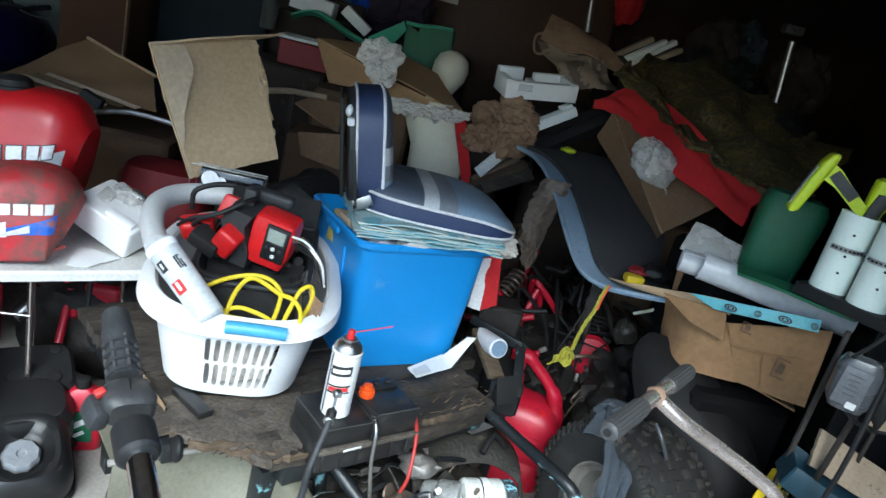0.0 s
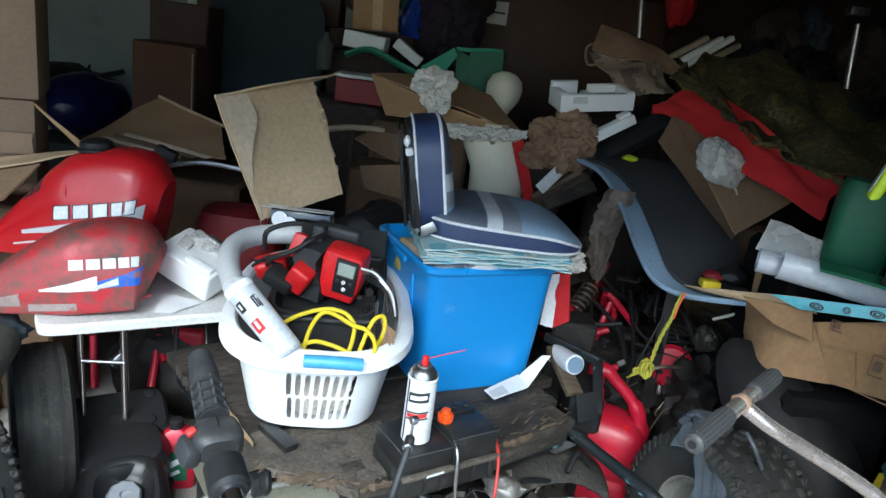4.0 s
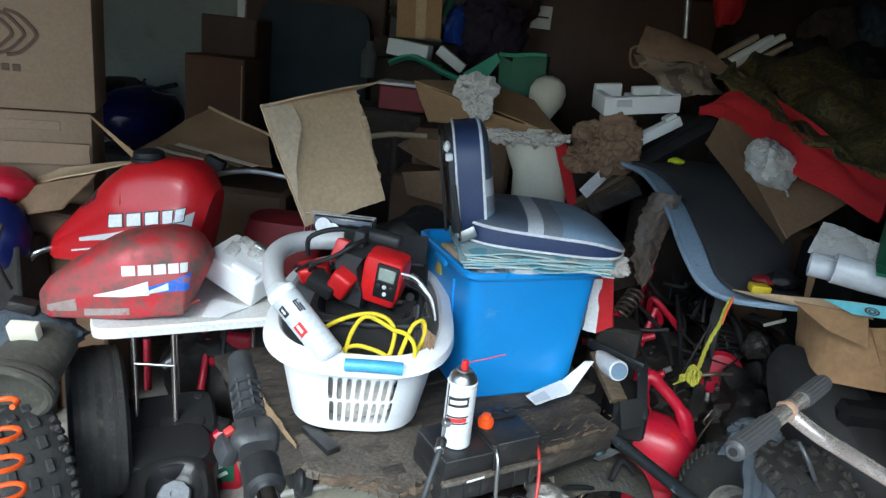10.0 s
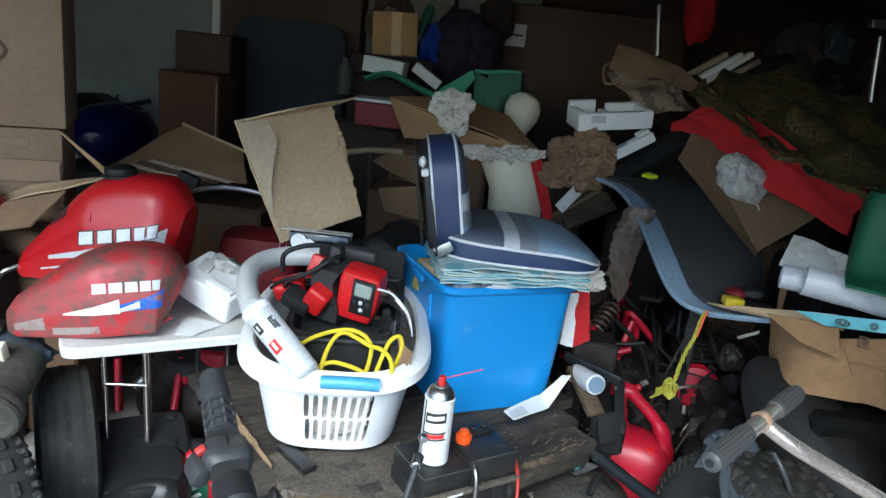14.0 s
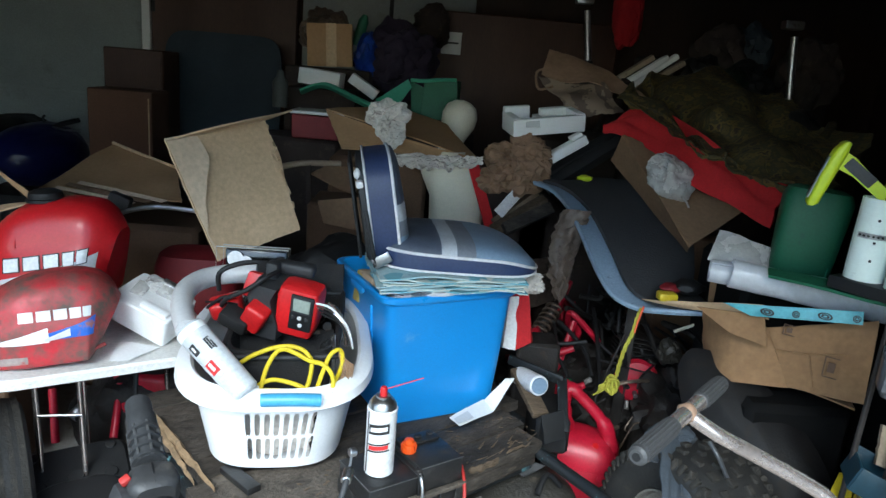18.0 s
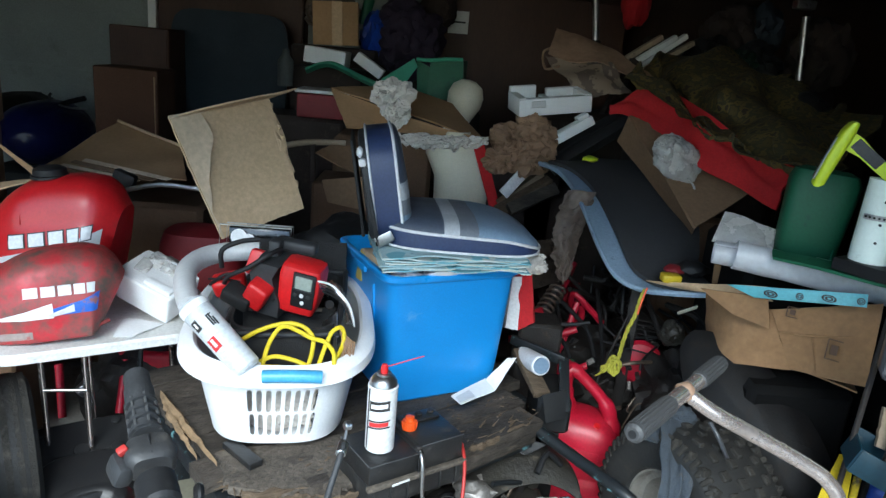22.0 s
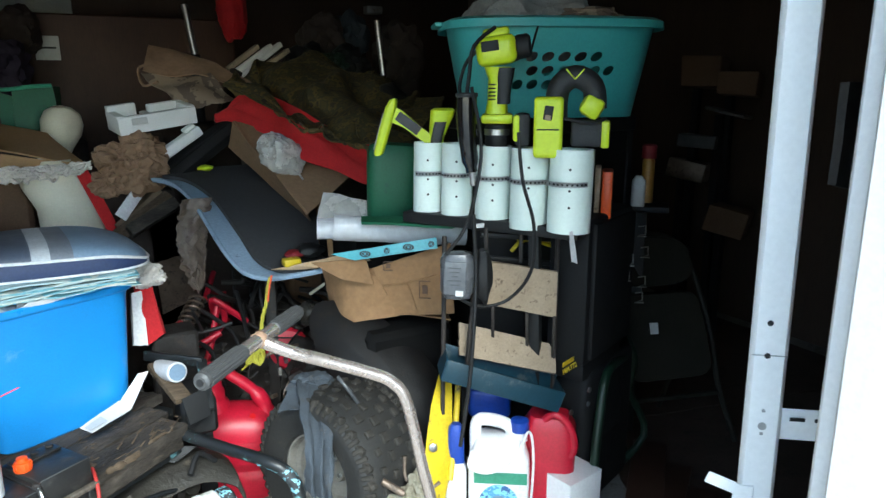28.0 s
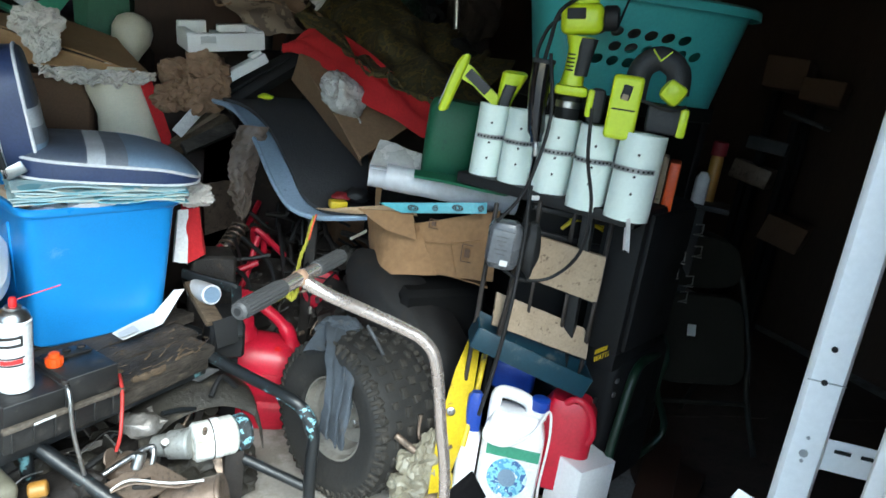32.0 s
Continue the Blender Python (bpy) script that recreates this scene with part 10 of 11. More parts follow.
for k, (a, b, w, mt) in enumerate((((0.356, 2.850, 0.785), (0.529, 2.900, 0.926), 0.05, M_wood), ((0.341, 2.800, 0.770), (0.559, 2.850, 0.913), 0.04, M_splinter), ((0.523, 2.900, 0.975), (0.868, 2.950, 1.204), 0.07, M_black), ((0.553, 2.850, 0.961), (0.869, 2.900, 1.185), 0.05, M_black), ((0.665, 2.950, 1.077), (0.892, 3.000, 1.214), 0.06, M_wood), ((0.381, 2.750, 0.793), (0.578, 2.800, 0.888), 0.05, M_oldwood))):
    part("board", bar(a, b, 0.05, w, 0.004, 12 * k), mt, wbd, world=True)
part("white_edge", bar((0.359, 2.820, 0.841), (0.450, 2.850, 0.952), 0.012, 0.05), M_label, wbd, "white board edge", world=True)
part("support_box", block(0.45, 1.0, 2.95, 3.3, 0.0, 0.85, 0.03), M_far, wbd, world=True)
solo("lime_scrap", crumple((0.702, 2.800, 1.025), (0.03, 0.03, 0.012), 4, 3, 0.3), M_lime, "lime plastic scrap between the boards", "scrap")
M_dirtyfilm = mat("dirty_plastic_film", (0.17, 0.13, 0.105), 0.5, dark=(0.08, 0.06, 0.048), scale=11, bump=0.3, fine=50, dirt=(0.05, 0.035, 0.028), dirty=0.25, soft=0.15)
def torn_wrap(u, v):
    left = Vector((0.552, 2.45, 0.95)).lerp(Vector((0.558, 2.43, 0.60)), v) + Vector((-0.035 * math.sin(math.pi * v), 0, 0))
    right = Vector((0.66, 2.47, 0.95)).lerp(Vector((0.60, 2.45, 0.63)), v ** 1.3)
    p = left.lerp(right, u)
    p.x += 0.016 * noise.noise(Vector((v * 9, u * 2, 1))) + 0.012 * noise.noise(Vector((v * 24, round(u), 3)))
    p.y += 0.012 * math.sin(6 * u + 3 * v) + 0.012 * noise.noise(Vector((u * 5, v * 12, 7)))
    p.z += 0.05 * noise.noise(Vector((u * 4, 2, 5))) * v
    return p
solo("grey_wrap", sheet(torn_wrap, 20, 40, 0.003), M_dirtyfilm, "torn wrinkled dirty plastic wrap hanging down", "plastic wrap")
kp = thing("kraft_sheet", (0.75, 3.2, 0.0), "long brown kraft paper sheet with a torn edge", "paper")
part("paper_sheet", panel((0.593, 3.400, 1.548), (0.821, 3.350, 1.495), (1.010, 3.100, 1.364), (0.544, 3.250, 1.432), 0.004, 24, 14, 0.04, 6, 0.02, 4), M_kraft, kp, world=True)
part("patterned_part", panel((0.532, 3.250, 1.419), (0.827, 3.200, 1.395), (0.905, 3.050, 1.296), (0.687, 3.050, 1.241), 0.004, 20, 14, 0.05, 8, 0.03, 7), M_floral, kp, world=True)
part("paper_handle", tube([(0.588, 3.300, 1.461), (0.530, 3.300, 1.439), (0.539, 3.250, 1.364), (0.595, 3.200, 1.380)], 0.006, 8), M_kraft, kp, world=True)
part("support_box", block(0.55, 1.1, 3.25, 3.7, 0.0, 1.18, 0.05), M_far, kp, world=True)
ml = thing("white_moulding", (1.15, 3.45, 0.0), "length of grooved white moulding sticking up", "moulding")
for k, (dx, dz, l, lift) in enumerate(((0.0, 0.0, 0.93, 0.0), (0.026, -0.018, 1.05, 0.01), (0.052, -0.036, 1.12, -0.01), (-0.022, 0.02, 0.72, 0.01))):
    a, b = Vector((0.985 + dx, 3.40 + 0.02 * k, 1.425 + dz)), Vector((1.215 + dx, 3.50, 1.575 + dz + lift))
    part("moulding_face", wobble(bar(a, a.lerp(b, l), 0.034, 0.024), 0.003, 20, k), M_casing if k < 2 else M_chip, ml, world=True)
part("moulding_tail", bar((0.994, 3.400, 1.437), (0.75, 3.3, 0.9), 0.04, 0.05), M_far, ml, world=True)
rc = thing("red_cloth", (1.05, 2.5, 0.0), "long red felt cloth draped over the heap", "cloth")
RC = [(0.80, 2.93, 1.232), (0.875, 2.85, 1.268), (0.975, 2.65, 1.225), (1.04, 2.45, 1.162), (1.137, 2.3, 1.10), (1.19, 2.15, 1.075)]
rcl = glide(RC, 8)
def red_drape(u, v):
    w = 0.16 + 0.9 * min(1.0, u * 4.2) ** 0.7
    k = 2 * v - 1
    return rcl[min(int(round(u * 40)), 40)] + Vector((0.03 * k, 0.03 * k + 0.008 * math.sin(5 * k + 8 * u), 0.07 * k * w + 0.006 * math.sin(9 * u + 4 * v))) + 0.016 * ruffle((u * 3, v * 2, 0), 1.6)
part("draped_cloth", sheet(red_drape, 40, 18, 0.008), M_redcloth, rc, world=True)
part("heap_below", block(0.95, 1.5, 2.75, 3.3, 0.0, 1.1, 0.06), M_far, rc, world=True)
part("red_patch", crumple((1.452, 2.900, 1.139), (0.10, 0.08, 0.06), 3, 4, 0.3), M_redcloth, rc, world=True)
ca = thing("camouflage_tarp", (1.3, 2.9, 0.0), "brown and olive camouflage cloth over the heap", "tarp")
TL = glide([(0.820, 2.83, 1.345), (0.925, 2.61, 1.305), (0.974, 2.46, 1.222), (0.992, 2.38, 1.188), (1.070, 2.31, 1.190), (1.088, 2.21, 1.150), (1.135, 2.08, 1.138), (1.2, 1.99, 1.12)], 6)
TU = glide([(0.93, 3.2, 1.405), (1.02, 3.26, 1.428), (1.115, 3.3, 1.451), (1.301, 3.3, 1.49), (1.417, 3.2, 1.50), (1.52, 3.05, 1.44), (1.64, 2.85, 1.34), (1.76, 2.65, 1.25)], 6)
def tarp(u, v):
    i = min(int(round(u * 42)), 42)
    rag = 0.035 * noise.noise(Vector((u * 31, 0, 7))) + 0.02 * noise.noise(Vector((u * 70, 3, 7)))
    p = TL[i].lerp(TU[i], v + rag * (1 - v))
    fold = 0.03 * math.sin(9 * u + 5 * v) + 0.022 * math.sin(21 * u - 8 * v)
    return p + Vector((0, -0.4 * fold, fold)) * min(1.0, 0.25 + 2 * v) + 0.05 * ruffle((u * 4, v * 3, 3), 1.9)
part("tarp_sheet", sheet(tarp, 42, 34, 0.006), M_camo, ca, world=True)
def hem(u, v):
    i = min(int(u * 42), 41)
    p = TL[i].lerp(TL[i + 1], u * 42 - i)
    drop = 0.018 + 0.02 * max(-0.6, noise.noise(Vector((u * 17, 1, 4)))) + 0.008 * noise.noise(Vector((u * 60, 2, 4)))
    return p + Vector((0.012 * v, -0.016 * v + 0.012 * noise.noise(Vector((u * 24, v * 2, 8))), 0.012 - drop * v + 0.006 * noise.noise(Vector((u * 30, v * 3, 1)))))
part("ragged_hem", sheet(hem, 168, 6, 0.003), M_camo, ca, world=True)
part("dark_bag", crumple((1.569, 2.900, 1.268), (0.13, 0.12, 0.10), 3, 4, 0.25), M_black, ca, world=True)
part("fold", tube([(1.325, 2.750, 1.182), (1.440, 2.650, 1.170), (1.603, 2.700, 1.267), (1.752, 2.900, 1.319)], 0.02, 10), M_camo, ca, world=True)
cbd = thing("tilted_carton", (0.95, 2.5, 0.0), "tilted brown carton under the red cloth", "carton")
# darker card colour here partly stands in for shade
part("carton_face", panel((0.822, 2.750, 1.217), (1.022, 2.700, 1.162), (1.203, 2.400, 1.009), (0.963, 2.250, 0.890), 0.006, 14, 12, 0.012, 5, 0.006, 3), M_cardmid, cbd, world=True)
part("carton_side", panel((0.822, 2.750, 1.217), (0.963, 2.250, 0.890), (1.019, 2.400, 0.835), (0.814, 2.850, 1.103), 0.006, 10, 10, 0.01, 5), M_cardmid, cbd, world=True)
part("carton_block", block(0.95, 1.25, 2.5, 2.8, 0.0, 0.88, 0.02), M_carddark, cbd, world=True)
bw = thing("bubble_wrap", (0.95, 2.5, 1.0), "crumpled milky bubble wrap on the carton", "bubble wrap")
WC = Vector((0.937, 2.460, 1.096))
def pillow(c, size, spin, seed):
    bm = crumple((0, 0, 0), size, seed, 5, 0.16, 9)
    for v in bm.verts:
        v.co += v.co.normalized() * (0.012 * noise.noise(v.co * 26) + 0.006 * abs(noise.noise(v.co * 60)))
    bm.transform(Matrix.Translation(c) @ pose(0, 0, 0, 0, spin, 0))
    return bm
part("wrap_fold", pillow(WC + Vector((0.0, 0.0, 0.0)), (0.1, 0.05, 0.068), 38, 5), M_bubble, bw, world=True)
part("wrap_fold", pillow(WC + Vector((-0.04, 0.0, 0.03)), (0.05, 0.045, 0.05), 60, 9), M_bubble, bw, world=True)
part("wrap_strand", tube([WC + Vector(q) for q in ((0.03, -0.05, -0.06), (0.06, -0.05, -0.09), (0.08, -0.04, -0.16))], 0.004, 6), M_bubble, bw, world=True)
for k, (x, mt) in enumerate(((0, 0), (1, 0))):
    p0, p1 = (((0.814, 3.680, 1.719), (0.843, 3.650, 1.522)), ((1.721, 3.300, 1.648), (1.749, 3.280, 1.369)))[k]
    rod_t = thing("chrome_fork", (p0[0], p0[1], 0.0), "chrome motorcycle fork tube standing in the dark", "fork", "fork tubes")
    part("fork_tube", rod(p1, Vector(p0) + Vector((0.0, 0.0, 0.05)), 0.017, 16), M_steel, rod_t, world=True)
    part("fork_lower", rod((p1[0], p1[1], 0.0), p1, 0.026, 16), M_black, rod_t, world=True)
    part("fork_clamp", box(0.09, 0.06, 0.04, 0.008, 2, Matrix.Translation(Vector(p0) + Vector((-0.02, 0, 0.1)))), M_steel, rod_t, world=True)
gt = thing("green_tub", facing((1.150, 1.900, 1.028)) @ Matrix.Diagonal((0.82, 1.0, 1.0, 1)), "green plastic tub standing on its side", "tub")
part("tub_shell", loft([oval(z, a, b, 4.5, 44, c) for z, a, b, c in ((-0.13, 0.088, 0.06, 0.0), (-0.115, 0.098, 0.068, 0.0), (0.06, 0.11, 0.08, 0.006), (0.11, 0.112, 0.08, 0.008), (0.135, 0.1, 0.072, 0.008), (0.145, 0.07, 0.05, 0.008))], True, pose(0.0, 0, 0.0, -4, 3, 0)), M_green, gt)
part("tub_fold", box(0.012, 0.02, 0.22, 0.005, 2, pose(0.078, -0.06, -0.01, 0, 3, 0)), M_greenpale, gt, "pale upright fold")
part("tub_foot", box(0.1, 0.42, 0.03, 0.004, 2, pose(0.02, 0.2, -0.125)), M_black, gt)
ws = thing("white_rolled_sheet", (1.0, 1.8, 0.0), "rolled white plastic sheet lying across the boxes", "rolled sheet")
W0, W1 = Vector((0.869, 1.840, 0.942)), Vector((1.270, 1.700, 0.878))
wd = (W1 - W0).normalized()
wo = wd.cross(Vector((0, 0, 1))).normalized()
R0, R1 = Vector((0.868, 1.862, 0.912)), Vector((1.16, 1.76, 0.905))
Q0, Q1 = Vector((0.905, 1.808, 0.926)), Vector((1.300, 1.665, 0.892))
def scroll(a, b, r, turns, grow, start):
    way = (b - a).normalized()
    o = way.cross(Vector((0, 0, 1))).normalized()
    up = o.cross(way)
    return sheet(lambda u, v: a.lerp(b, v) + (r - grow * u + 0.003 * noise.noise(Vector((u * 5, v * 6, r)))) * (math.cos(start + u * turns * 2 * math.pi) * o + math.sin(start + u * turns * 2 * math.pi) * up), 52, 16, 0.0022)
part("roll", scroll(R0, R1, 0.034, 1.7, 0.008, 1.0), M_rollfilm, ws, world=True)
part("outer_wrap", scroll(Q0, Q1, 0.041, 0.9, 0.006, 4.2), M_rollfilm, ws, world=True)
part("loose_film", panel((0.941, 2.000, 1.009), (1.067, 1.920, 0.981), (1.048, 1.880, 0.918), (0.896, 1.950, 0.925), 0.002, 18, 14, 0.03, 10, 0.02, 4), M_bubble, ws, world=True)
part("lower_sheet", panel((0.960, 1.910, 0.921), (1.299, 1.750, 0.896), (1.303, 1.720, 0.851), (0.962, 1.890, 0.860), 0.003, 16, 8, 0.012, 6), M_rollfilm, ws, world=True)
part("green_base", panel((0.976, 1.750, 0.961), (1.215, 1.500, 0.969), (1.129, 1.450, 0.966), (0.955, 1.700, 0.952), 0.008, 8, 4, 0.004, 6), M_green, ws, world=True)
bcase = thing("black_machine", (1.15, 1.9, 0.0), "black machine with pale print under the rolled sheet", "machine")
# near-black colour carries the dark area under the roll
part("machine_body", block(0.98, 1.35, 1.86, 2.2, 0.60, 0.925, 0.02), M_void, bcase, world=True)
part("printed_bar", box(0.06, 0.002, 0.014, 0.0005, 1, Matrix.Translation((0.937, 1.815, 0.796))), M_silverprint, bcase, world=True)
part("machine_stand", block(1.0, 1.33, 1.84, 2.18, 0.0, 0.60, 0.01), M_deep, bcase, world=True)

# ---- far back: stored boxes and tubs
rb = thing("red_box", (-0.52, 3.45, 0.0), "small red box with a pale lid in the heap", "box")
part("box_body", block(-0.63, -0.39, 3.4, 3.6, 1.03, 1.145, 0.006), M_reddim, rb, world=True)
part("box_lid", block(-0.64, -0.38, 3.39, 3.61, 1.148, 1.165, 0.004), M_silverprint, rb, world=True)
part("support_box", block(-0.95, -0.40, 3.45, 3.8, 0.0, 1.025, 0.02), M_far, rb, world=True)
stick = thing("long_stick", (-0.4, 2.8, 0.0), "pale wooden stick lying behind the cardboard", "stick")
part("stick", tube([(-0.561, 2.700, 0.979), (-0.456, 2.750, 1.001), (-0.311, 2.800, 1.003)], 0.012, 10), M_chip, stick, world=True)
part("stick_prop", bar((-0.42, 2.85, 0.0), (-0.434, 2.760, 0.998), 0.02, 0.02), M_far, stick, world=True)
rh = thing("red_mower_hood", (-0.75, 2.38, 0.0), "red rounded mower hood behind the basket", "mower hood")
part("hood", loft([oval(z, a, b, 3.5, 40) for z, a, b in ((0.5, 0.15, 0.12), (0.66, 0.145, 0.115), (0.705, 0.13, 0.1), (0.715, 0.06, 0.05))], True), M_reddim, rh)
part("hood_base", box(0.26, 0.2, 0.50, 0.02, 2, pose(0, 0, 0.25)), M_iron, rh)
part("handle_rod", tube([(-0.35, 0.05, 0.80), (-0.15, 0.0, 0.86), (0.08, -0.02, 0.85)], 0.009, 8), M_steel, rh)
part("lever_block", box(0.08, 0.04, 0.05, 0.01, 2, pose(-0.3, 0.05, 0.86, 0, 20, 0)), M_iron, rh)
dkb = thing("dark_machine", (-0.2, 2.4, 0.0), "black machine parts behind the seat", "machine")
part("machine_body", crumple((-0.28, 2.35, 0.55), (0.22, 0.18, 0.24), 3, 4, 0.25), M_black, dkb, world=True)
part("machine_base", block(-0.5, 0.2, 2.25, 2.6, 0.0, 0.5, 0.03), M_black, dkb, world=True)
gl = thing("green_toy_slide", (-0.2, 3.7, 0.0), "green moulded plastic parts on the heap", "plastic toy")
GS = [(-0.637, 3.700, 1.231), (-0.520, 3.700, 1.273), (-0.354, 3.600, 1.223), (-0.226, 3.500, 1.186)]
gsl = glide(GS, 8)
part("curved_slide", sheet(lambda u, v: gsl[min(int(u * 24), 24)] + Vector((0, 0.12 * (v - 0.5), 0.02 * (2 * v - 1) ** 2)), 24, 8, 0.012), M_greenpale, gl, world=True)
part("fin", panel((-0.238, 3.600, 1.236), (-0.080, 3.650, 1.351), (-0.060, 3.650, 1.311), (-0.167, 3.550, 1.147), 0.01, 8, 8, 0.01, 5), M_greenpale, gl, world=True)
for a, b, c, d in (((-0.066, 3.68, 1.345), (0.006, 3.66, 1.315), (0.0, 3.66, 1.16), (-0.05, 3.68, 1.15)), ((0.006, 3.66, 1.353), (0.172, 3.68, 1.363), (0.19, 3.68, 1.16), (0.0, 3.66, 1.15)), ((0.172, 3.68, 1.363), (0.2, 3.85, 1.36), (0.2, 3.85, 1.15), (0.19, 3.68, 1.15))):
    part("crate_side", panel(a, b, c, d, 0.008, 8, 8, 0.006, 6), M_green, gl, world=True)
part("crate_rim", tube([(-0.066, 3.68, 1.348), (0.006, 3.66, 1.35), (0.09, 3.67, 1.362), (0.172, 3.68, 1.366)], 0.01, 8), M_greenpale, gl, world=True)
# filler box; its dark colour carries the dimness of the back
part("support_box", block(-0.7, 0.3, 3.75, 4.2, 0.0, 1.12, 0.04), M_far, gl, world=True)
# bottle colour brought down so it sinks into the dim back
M_dimglass = mat("dimmed_grey_bottle", (0.07, 0.075, 0.07), 0.6, scale=8, bump=0.05, spec=0.2)
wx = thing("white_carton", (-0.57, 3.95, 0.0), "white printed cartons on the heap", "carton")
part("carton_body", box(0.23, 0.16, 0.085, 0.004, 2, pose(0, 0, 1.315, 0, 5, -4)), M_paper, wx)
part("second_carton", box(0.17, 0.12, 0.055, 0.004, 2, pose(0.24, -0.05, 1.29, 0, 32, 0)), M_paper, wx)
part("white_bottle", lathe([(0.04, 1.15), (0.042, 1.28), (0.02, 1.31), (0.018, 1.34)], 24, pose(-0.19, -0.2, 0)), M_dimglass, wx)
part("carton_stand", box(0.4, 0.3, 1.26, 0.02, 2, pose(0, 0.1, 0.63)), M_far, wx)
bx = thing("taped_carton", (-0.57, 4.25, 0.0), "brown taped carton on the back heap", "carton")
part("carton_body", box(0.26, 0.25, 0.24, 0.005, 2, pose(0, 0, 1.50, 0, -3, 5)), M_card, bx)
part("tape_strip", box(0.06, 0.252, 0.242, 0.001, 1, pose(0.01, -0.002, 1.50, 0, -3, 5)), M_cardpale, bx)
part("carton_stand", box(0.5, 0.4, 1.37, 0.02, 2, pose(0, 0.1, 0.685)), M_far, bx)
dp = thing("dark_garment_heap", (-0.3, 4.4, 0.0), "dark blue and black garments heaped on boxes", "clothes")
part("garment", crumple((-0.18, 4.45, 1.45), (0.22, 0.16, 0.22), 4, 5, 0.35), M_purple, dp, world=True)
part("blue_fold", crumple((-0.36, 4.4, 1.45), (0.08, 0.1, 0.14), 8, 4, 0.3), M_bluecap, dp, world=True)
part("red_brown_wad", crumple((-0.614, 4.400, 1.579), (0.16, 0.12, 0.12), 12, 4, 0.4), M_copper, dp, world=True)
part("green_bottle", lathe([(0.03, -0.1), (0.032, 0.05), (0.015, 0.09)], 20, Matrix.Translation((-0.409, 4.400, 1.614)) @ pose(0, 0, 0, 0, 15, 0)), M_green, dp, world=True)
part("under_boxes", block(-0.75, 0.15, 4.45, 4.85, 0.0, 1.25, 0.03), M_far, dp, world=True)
bc = thing("brown_cupboard", (0.6, 5.2, 0.0), "large dark brown cupboard with a paper label", "cupboard")
part("cupboard_body", block(0.0, 1.35, 5.0, 5.42, 0.0, 1.82, 0.01), M_brown, bc, world=True)
part("paper_label", block(0.10, 0.24, 4.992, 4.998, 1.53, 1.68, 0.001), M_silverprint, bc, world=True)
part("label_line", block(0.12, 0.22, 4.988, 4.991, 1.60, 1.612, 0.0), M_ink, bc, world=True)
part("red_bag", crumple((0.02, 4.9, 1.7), (0.13, 0.1, 0.14), 3, 4, 0.3), M_far, bc, world=True)
rsx = thing("red_hanging_coat", (1.35, 4.4, 0.0), "dim red coat hanging in the dark", "coat")
part("coat", crumple((1.166, 4.200, 1.832), (0.09, 0.10, 0.2), 3, 4, 0.2), M_redcloth, rsx, world=True)
part("stand", block(1.3, 1.5, 4.2, 4.4, 0.0, 1.6, 0.02), M_far, rsx, world=True)
# dark materials put the weak light back here into the colour
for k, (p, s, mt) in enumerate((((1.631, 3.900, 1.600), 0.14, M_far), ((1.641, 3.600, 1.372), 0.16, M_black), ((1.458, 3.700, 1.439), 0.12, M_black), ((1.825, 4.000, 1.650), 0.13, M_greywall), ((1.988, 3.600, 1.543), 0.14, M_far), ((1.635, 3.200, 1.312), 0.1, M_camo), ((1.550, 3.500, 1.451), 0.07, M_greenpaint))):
    h = thing("dim_parcel", (p[0], p[1], 0.0), "bundle of stored things, coloured dark for the dim back", "bundle", "dim bundles")
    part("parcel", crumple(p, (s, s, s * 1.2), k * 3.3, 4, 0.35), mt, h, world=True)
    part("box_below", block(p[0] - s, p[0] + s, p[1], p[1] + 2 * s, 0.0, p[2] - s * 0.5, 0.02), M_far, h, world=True)

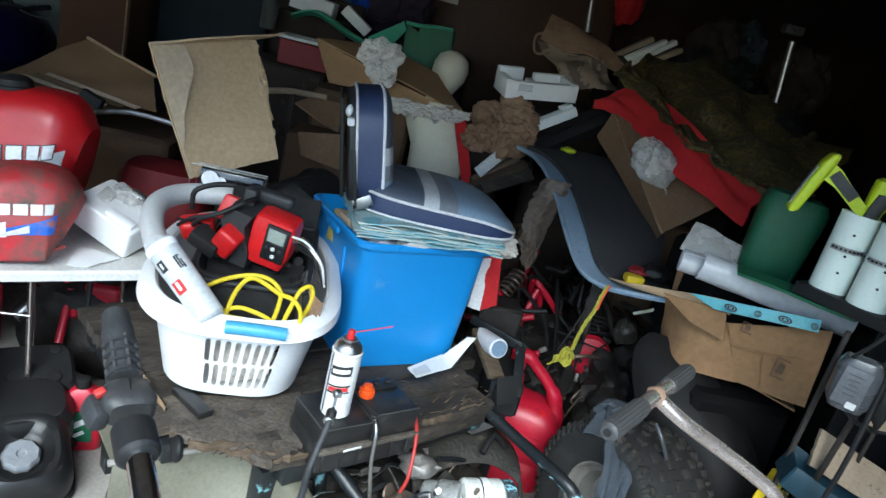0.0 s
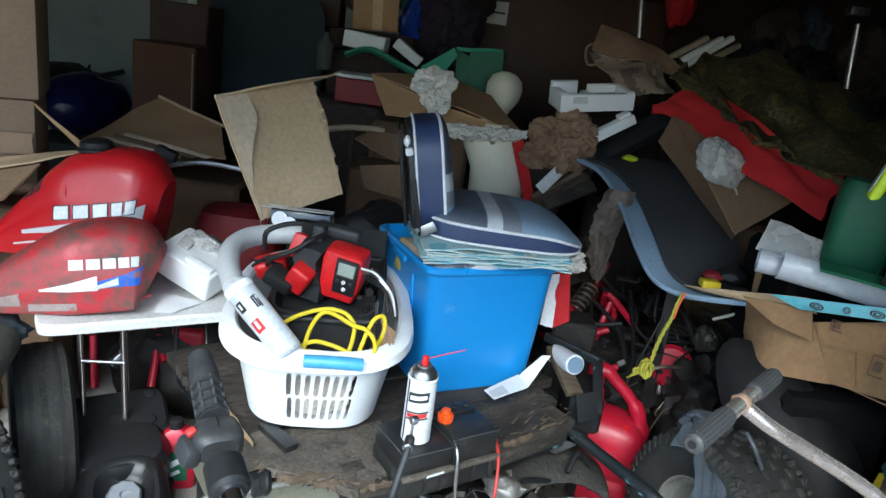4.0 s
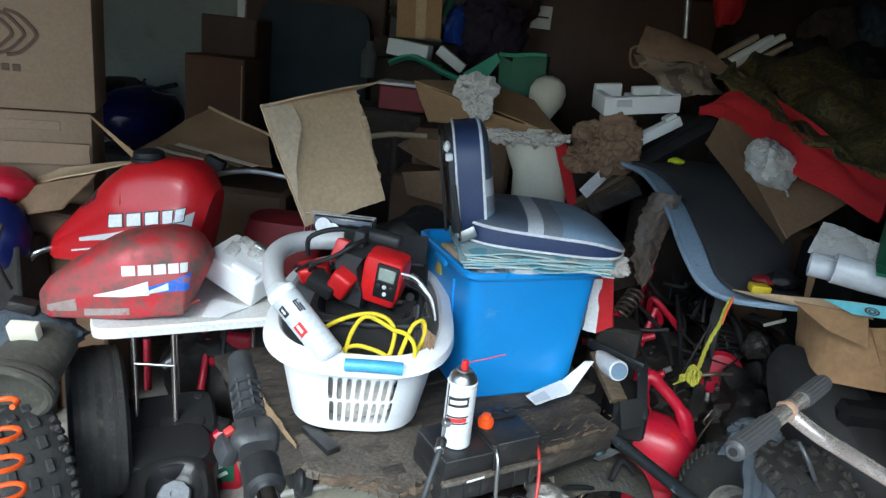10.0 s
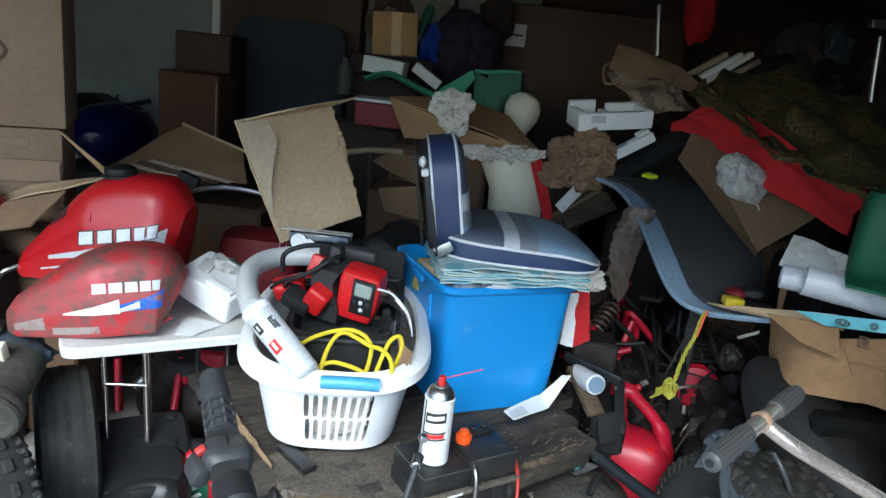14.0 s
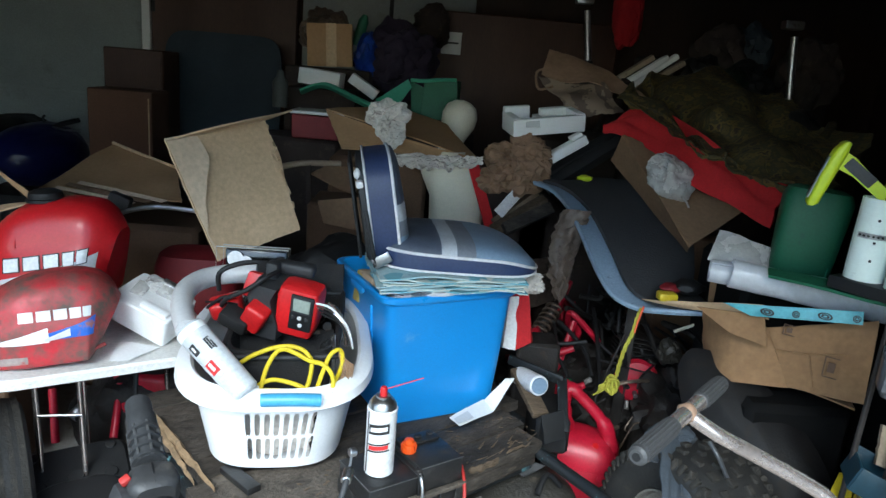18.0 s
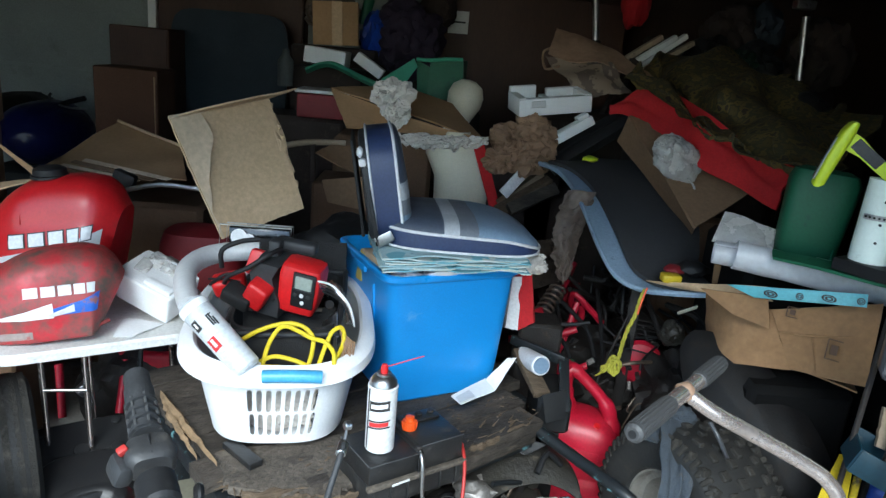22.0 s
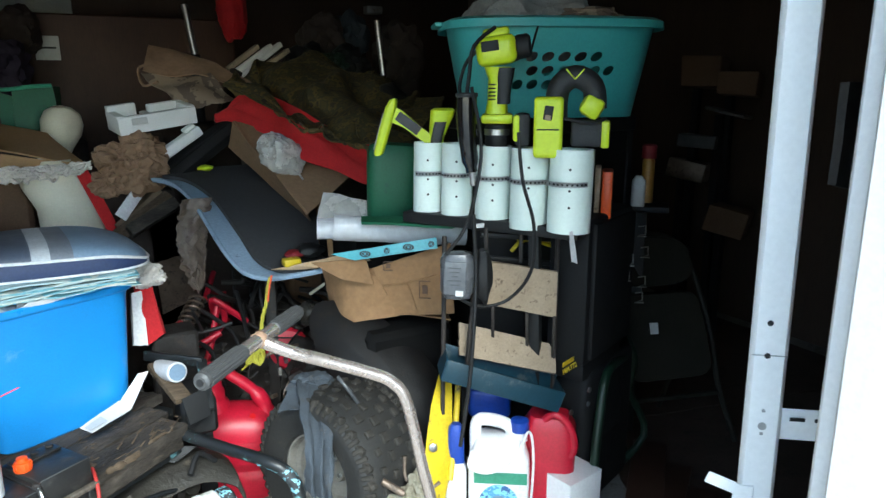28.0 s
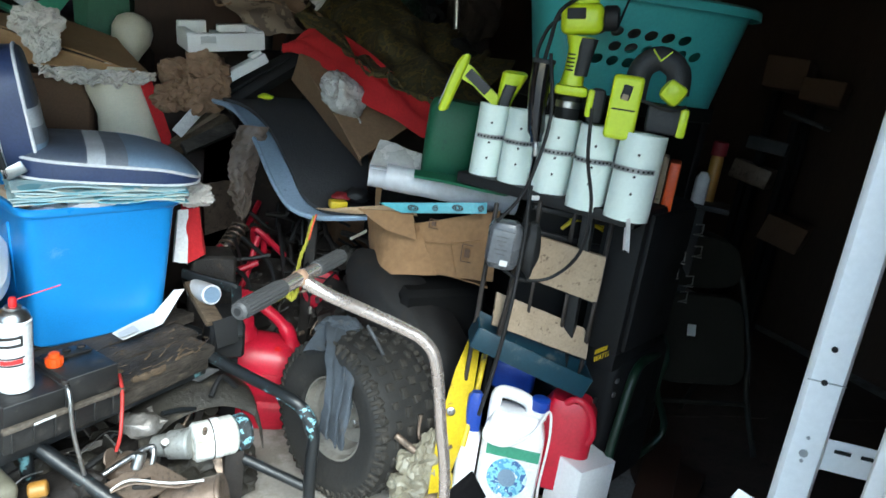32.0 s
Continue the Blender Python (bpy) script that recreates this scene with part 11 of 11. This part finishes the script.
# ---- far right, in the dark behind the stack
# added clutter; the corner's darkness is put into its darker materials
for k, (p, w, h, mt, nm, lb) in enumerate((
        ((3.335, 2.500, 1.422), 0.30, 0.16, M_carddark, "carton", "brown carton on a shelf, coloured dark for the dim corner"),
        ((3.367, 2.300, 1.360), 0.2, 0.12, M_carddark, "carton", "brown carton on a shelf, coloured dark for the dim corner"),
        ((3.218, 2.400, 1.063), 0.24, 0.07, M_gripgrey, "bag", "plastic bag coloured dark grey for the dim corner"),
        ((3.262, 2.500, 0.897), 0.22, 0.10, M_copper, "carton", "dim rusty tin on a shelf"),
        ((3.252, 2.200, 0.656), 0.25, 0.14, M_carddark, "carton", "brown carton low on the rack, coloured dark for the dim corner"),
        ((3.237, 2.250, 1.217), 0.25, 0.02, M_gripgrey, "shelf strip", "shelf edge coloured dark grey for the dim corner"))):
    p = Vector(p)
    c = thing("dim_" + nm.replace(" ", "_"), (p.x, p.y, 0), lb, nm, "things in the dark corner")
    part("body", wobble(box(w, 0.2, h, 0.01, 2, Matrix.Translation(p) @ pose(0, 0, 0, 3 * k, 4, 30)), 0.008, 8, k), mt, c, world=True)
    part("rack_post", bar((p.x, p.y + 0.05, 0.0), (p.x, p.y + 0.05, p.z - h / 2), 0.04, 0.04), M_black, c, world=True)
jb = thing("side_clutter", (1.7, 0.6, 0.0), "bare timber and a red strap beside the door track", "clutter")
part("timber", block(1.62, 1.70, 0.42, 0.52, 0.0, 2.3, 0.005), M_studs, jb, world=True)
part("pale_board", panel((1.80, 0.78, 1.36), (1.90, 0.80, 1.36), (1.90, 0.80, 1.10), (1.80, 0.78, 1.12), 0.02, 6, 6, 0.004, 5), M_gripgrey, jb, "grey board edge", world=True)
part("red_strap", crumple((1.58, 0.45, 1.38), (0.03, 0.03, 0.06), 8, 3, 0.3), M_redcloth, jb, world=True)
# sheets added over the concrete so the floor here reads darker
fs = thing("floor_cardboard", (2.3, 1.5, 0.0), "dark brown card sheets added on the floor to darken it", "cardboard")
for k, (a, b, c, d) in enumerate((((1.45, 0.75, 0.006), (2.3, 0.45, 0.006), (3.3, 1.5, 0.008), (2.1, 2.0, 0.01)), ((2.1, 1.7, 0.012), (3.45, 1.4, 0.012), (3.5, 2.9, 0.014), (2.2, 2.9, 0.012)))):
    part("trodden_sheet", panel(a, b, c, d, 0.004, 16, 14, 0.006, 3, 0.01, k * 4.0), M_floordark, fs, world=True)
fbx = thing("floor_boards", (1.75, 1.2, 0.0), "dark boards lying on the floor by the chair", "boards")
for k in range(3):
    part("board", wobble(box(0.5, 0.12, 0.03, 0.004, 2, pose(1.72 + 0.05 * k, 1.05 + 0.13 * k, 0.02 + 0.006 * k, 0, 0, 30 + 6 * k)), 0.004, 8, k), M_brown, fbx, world=True)
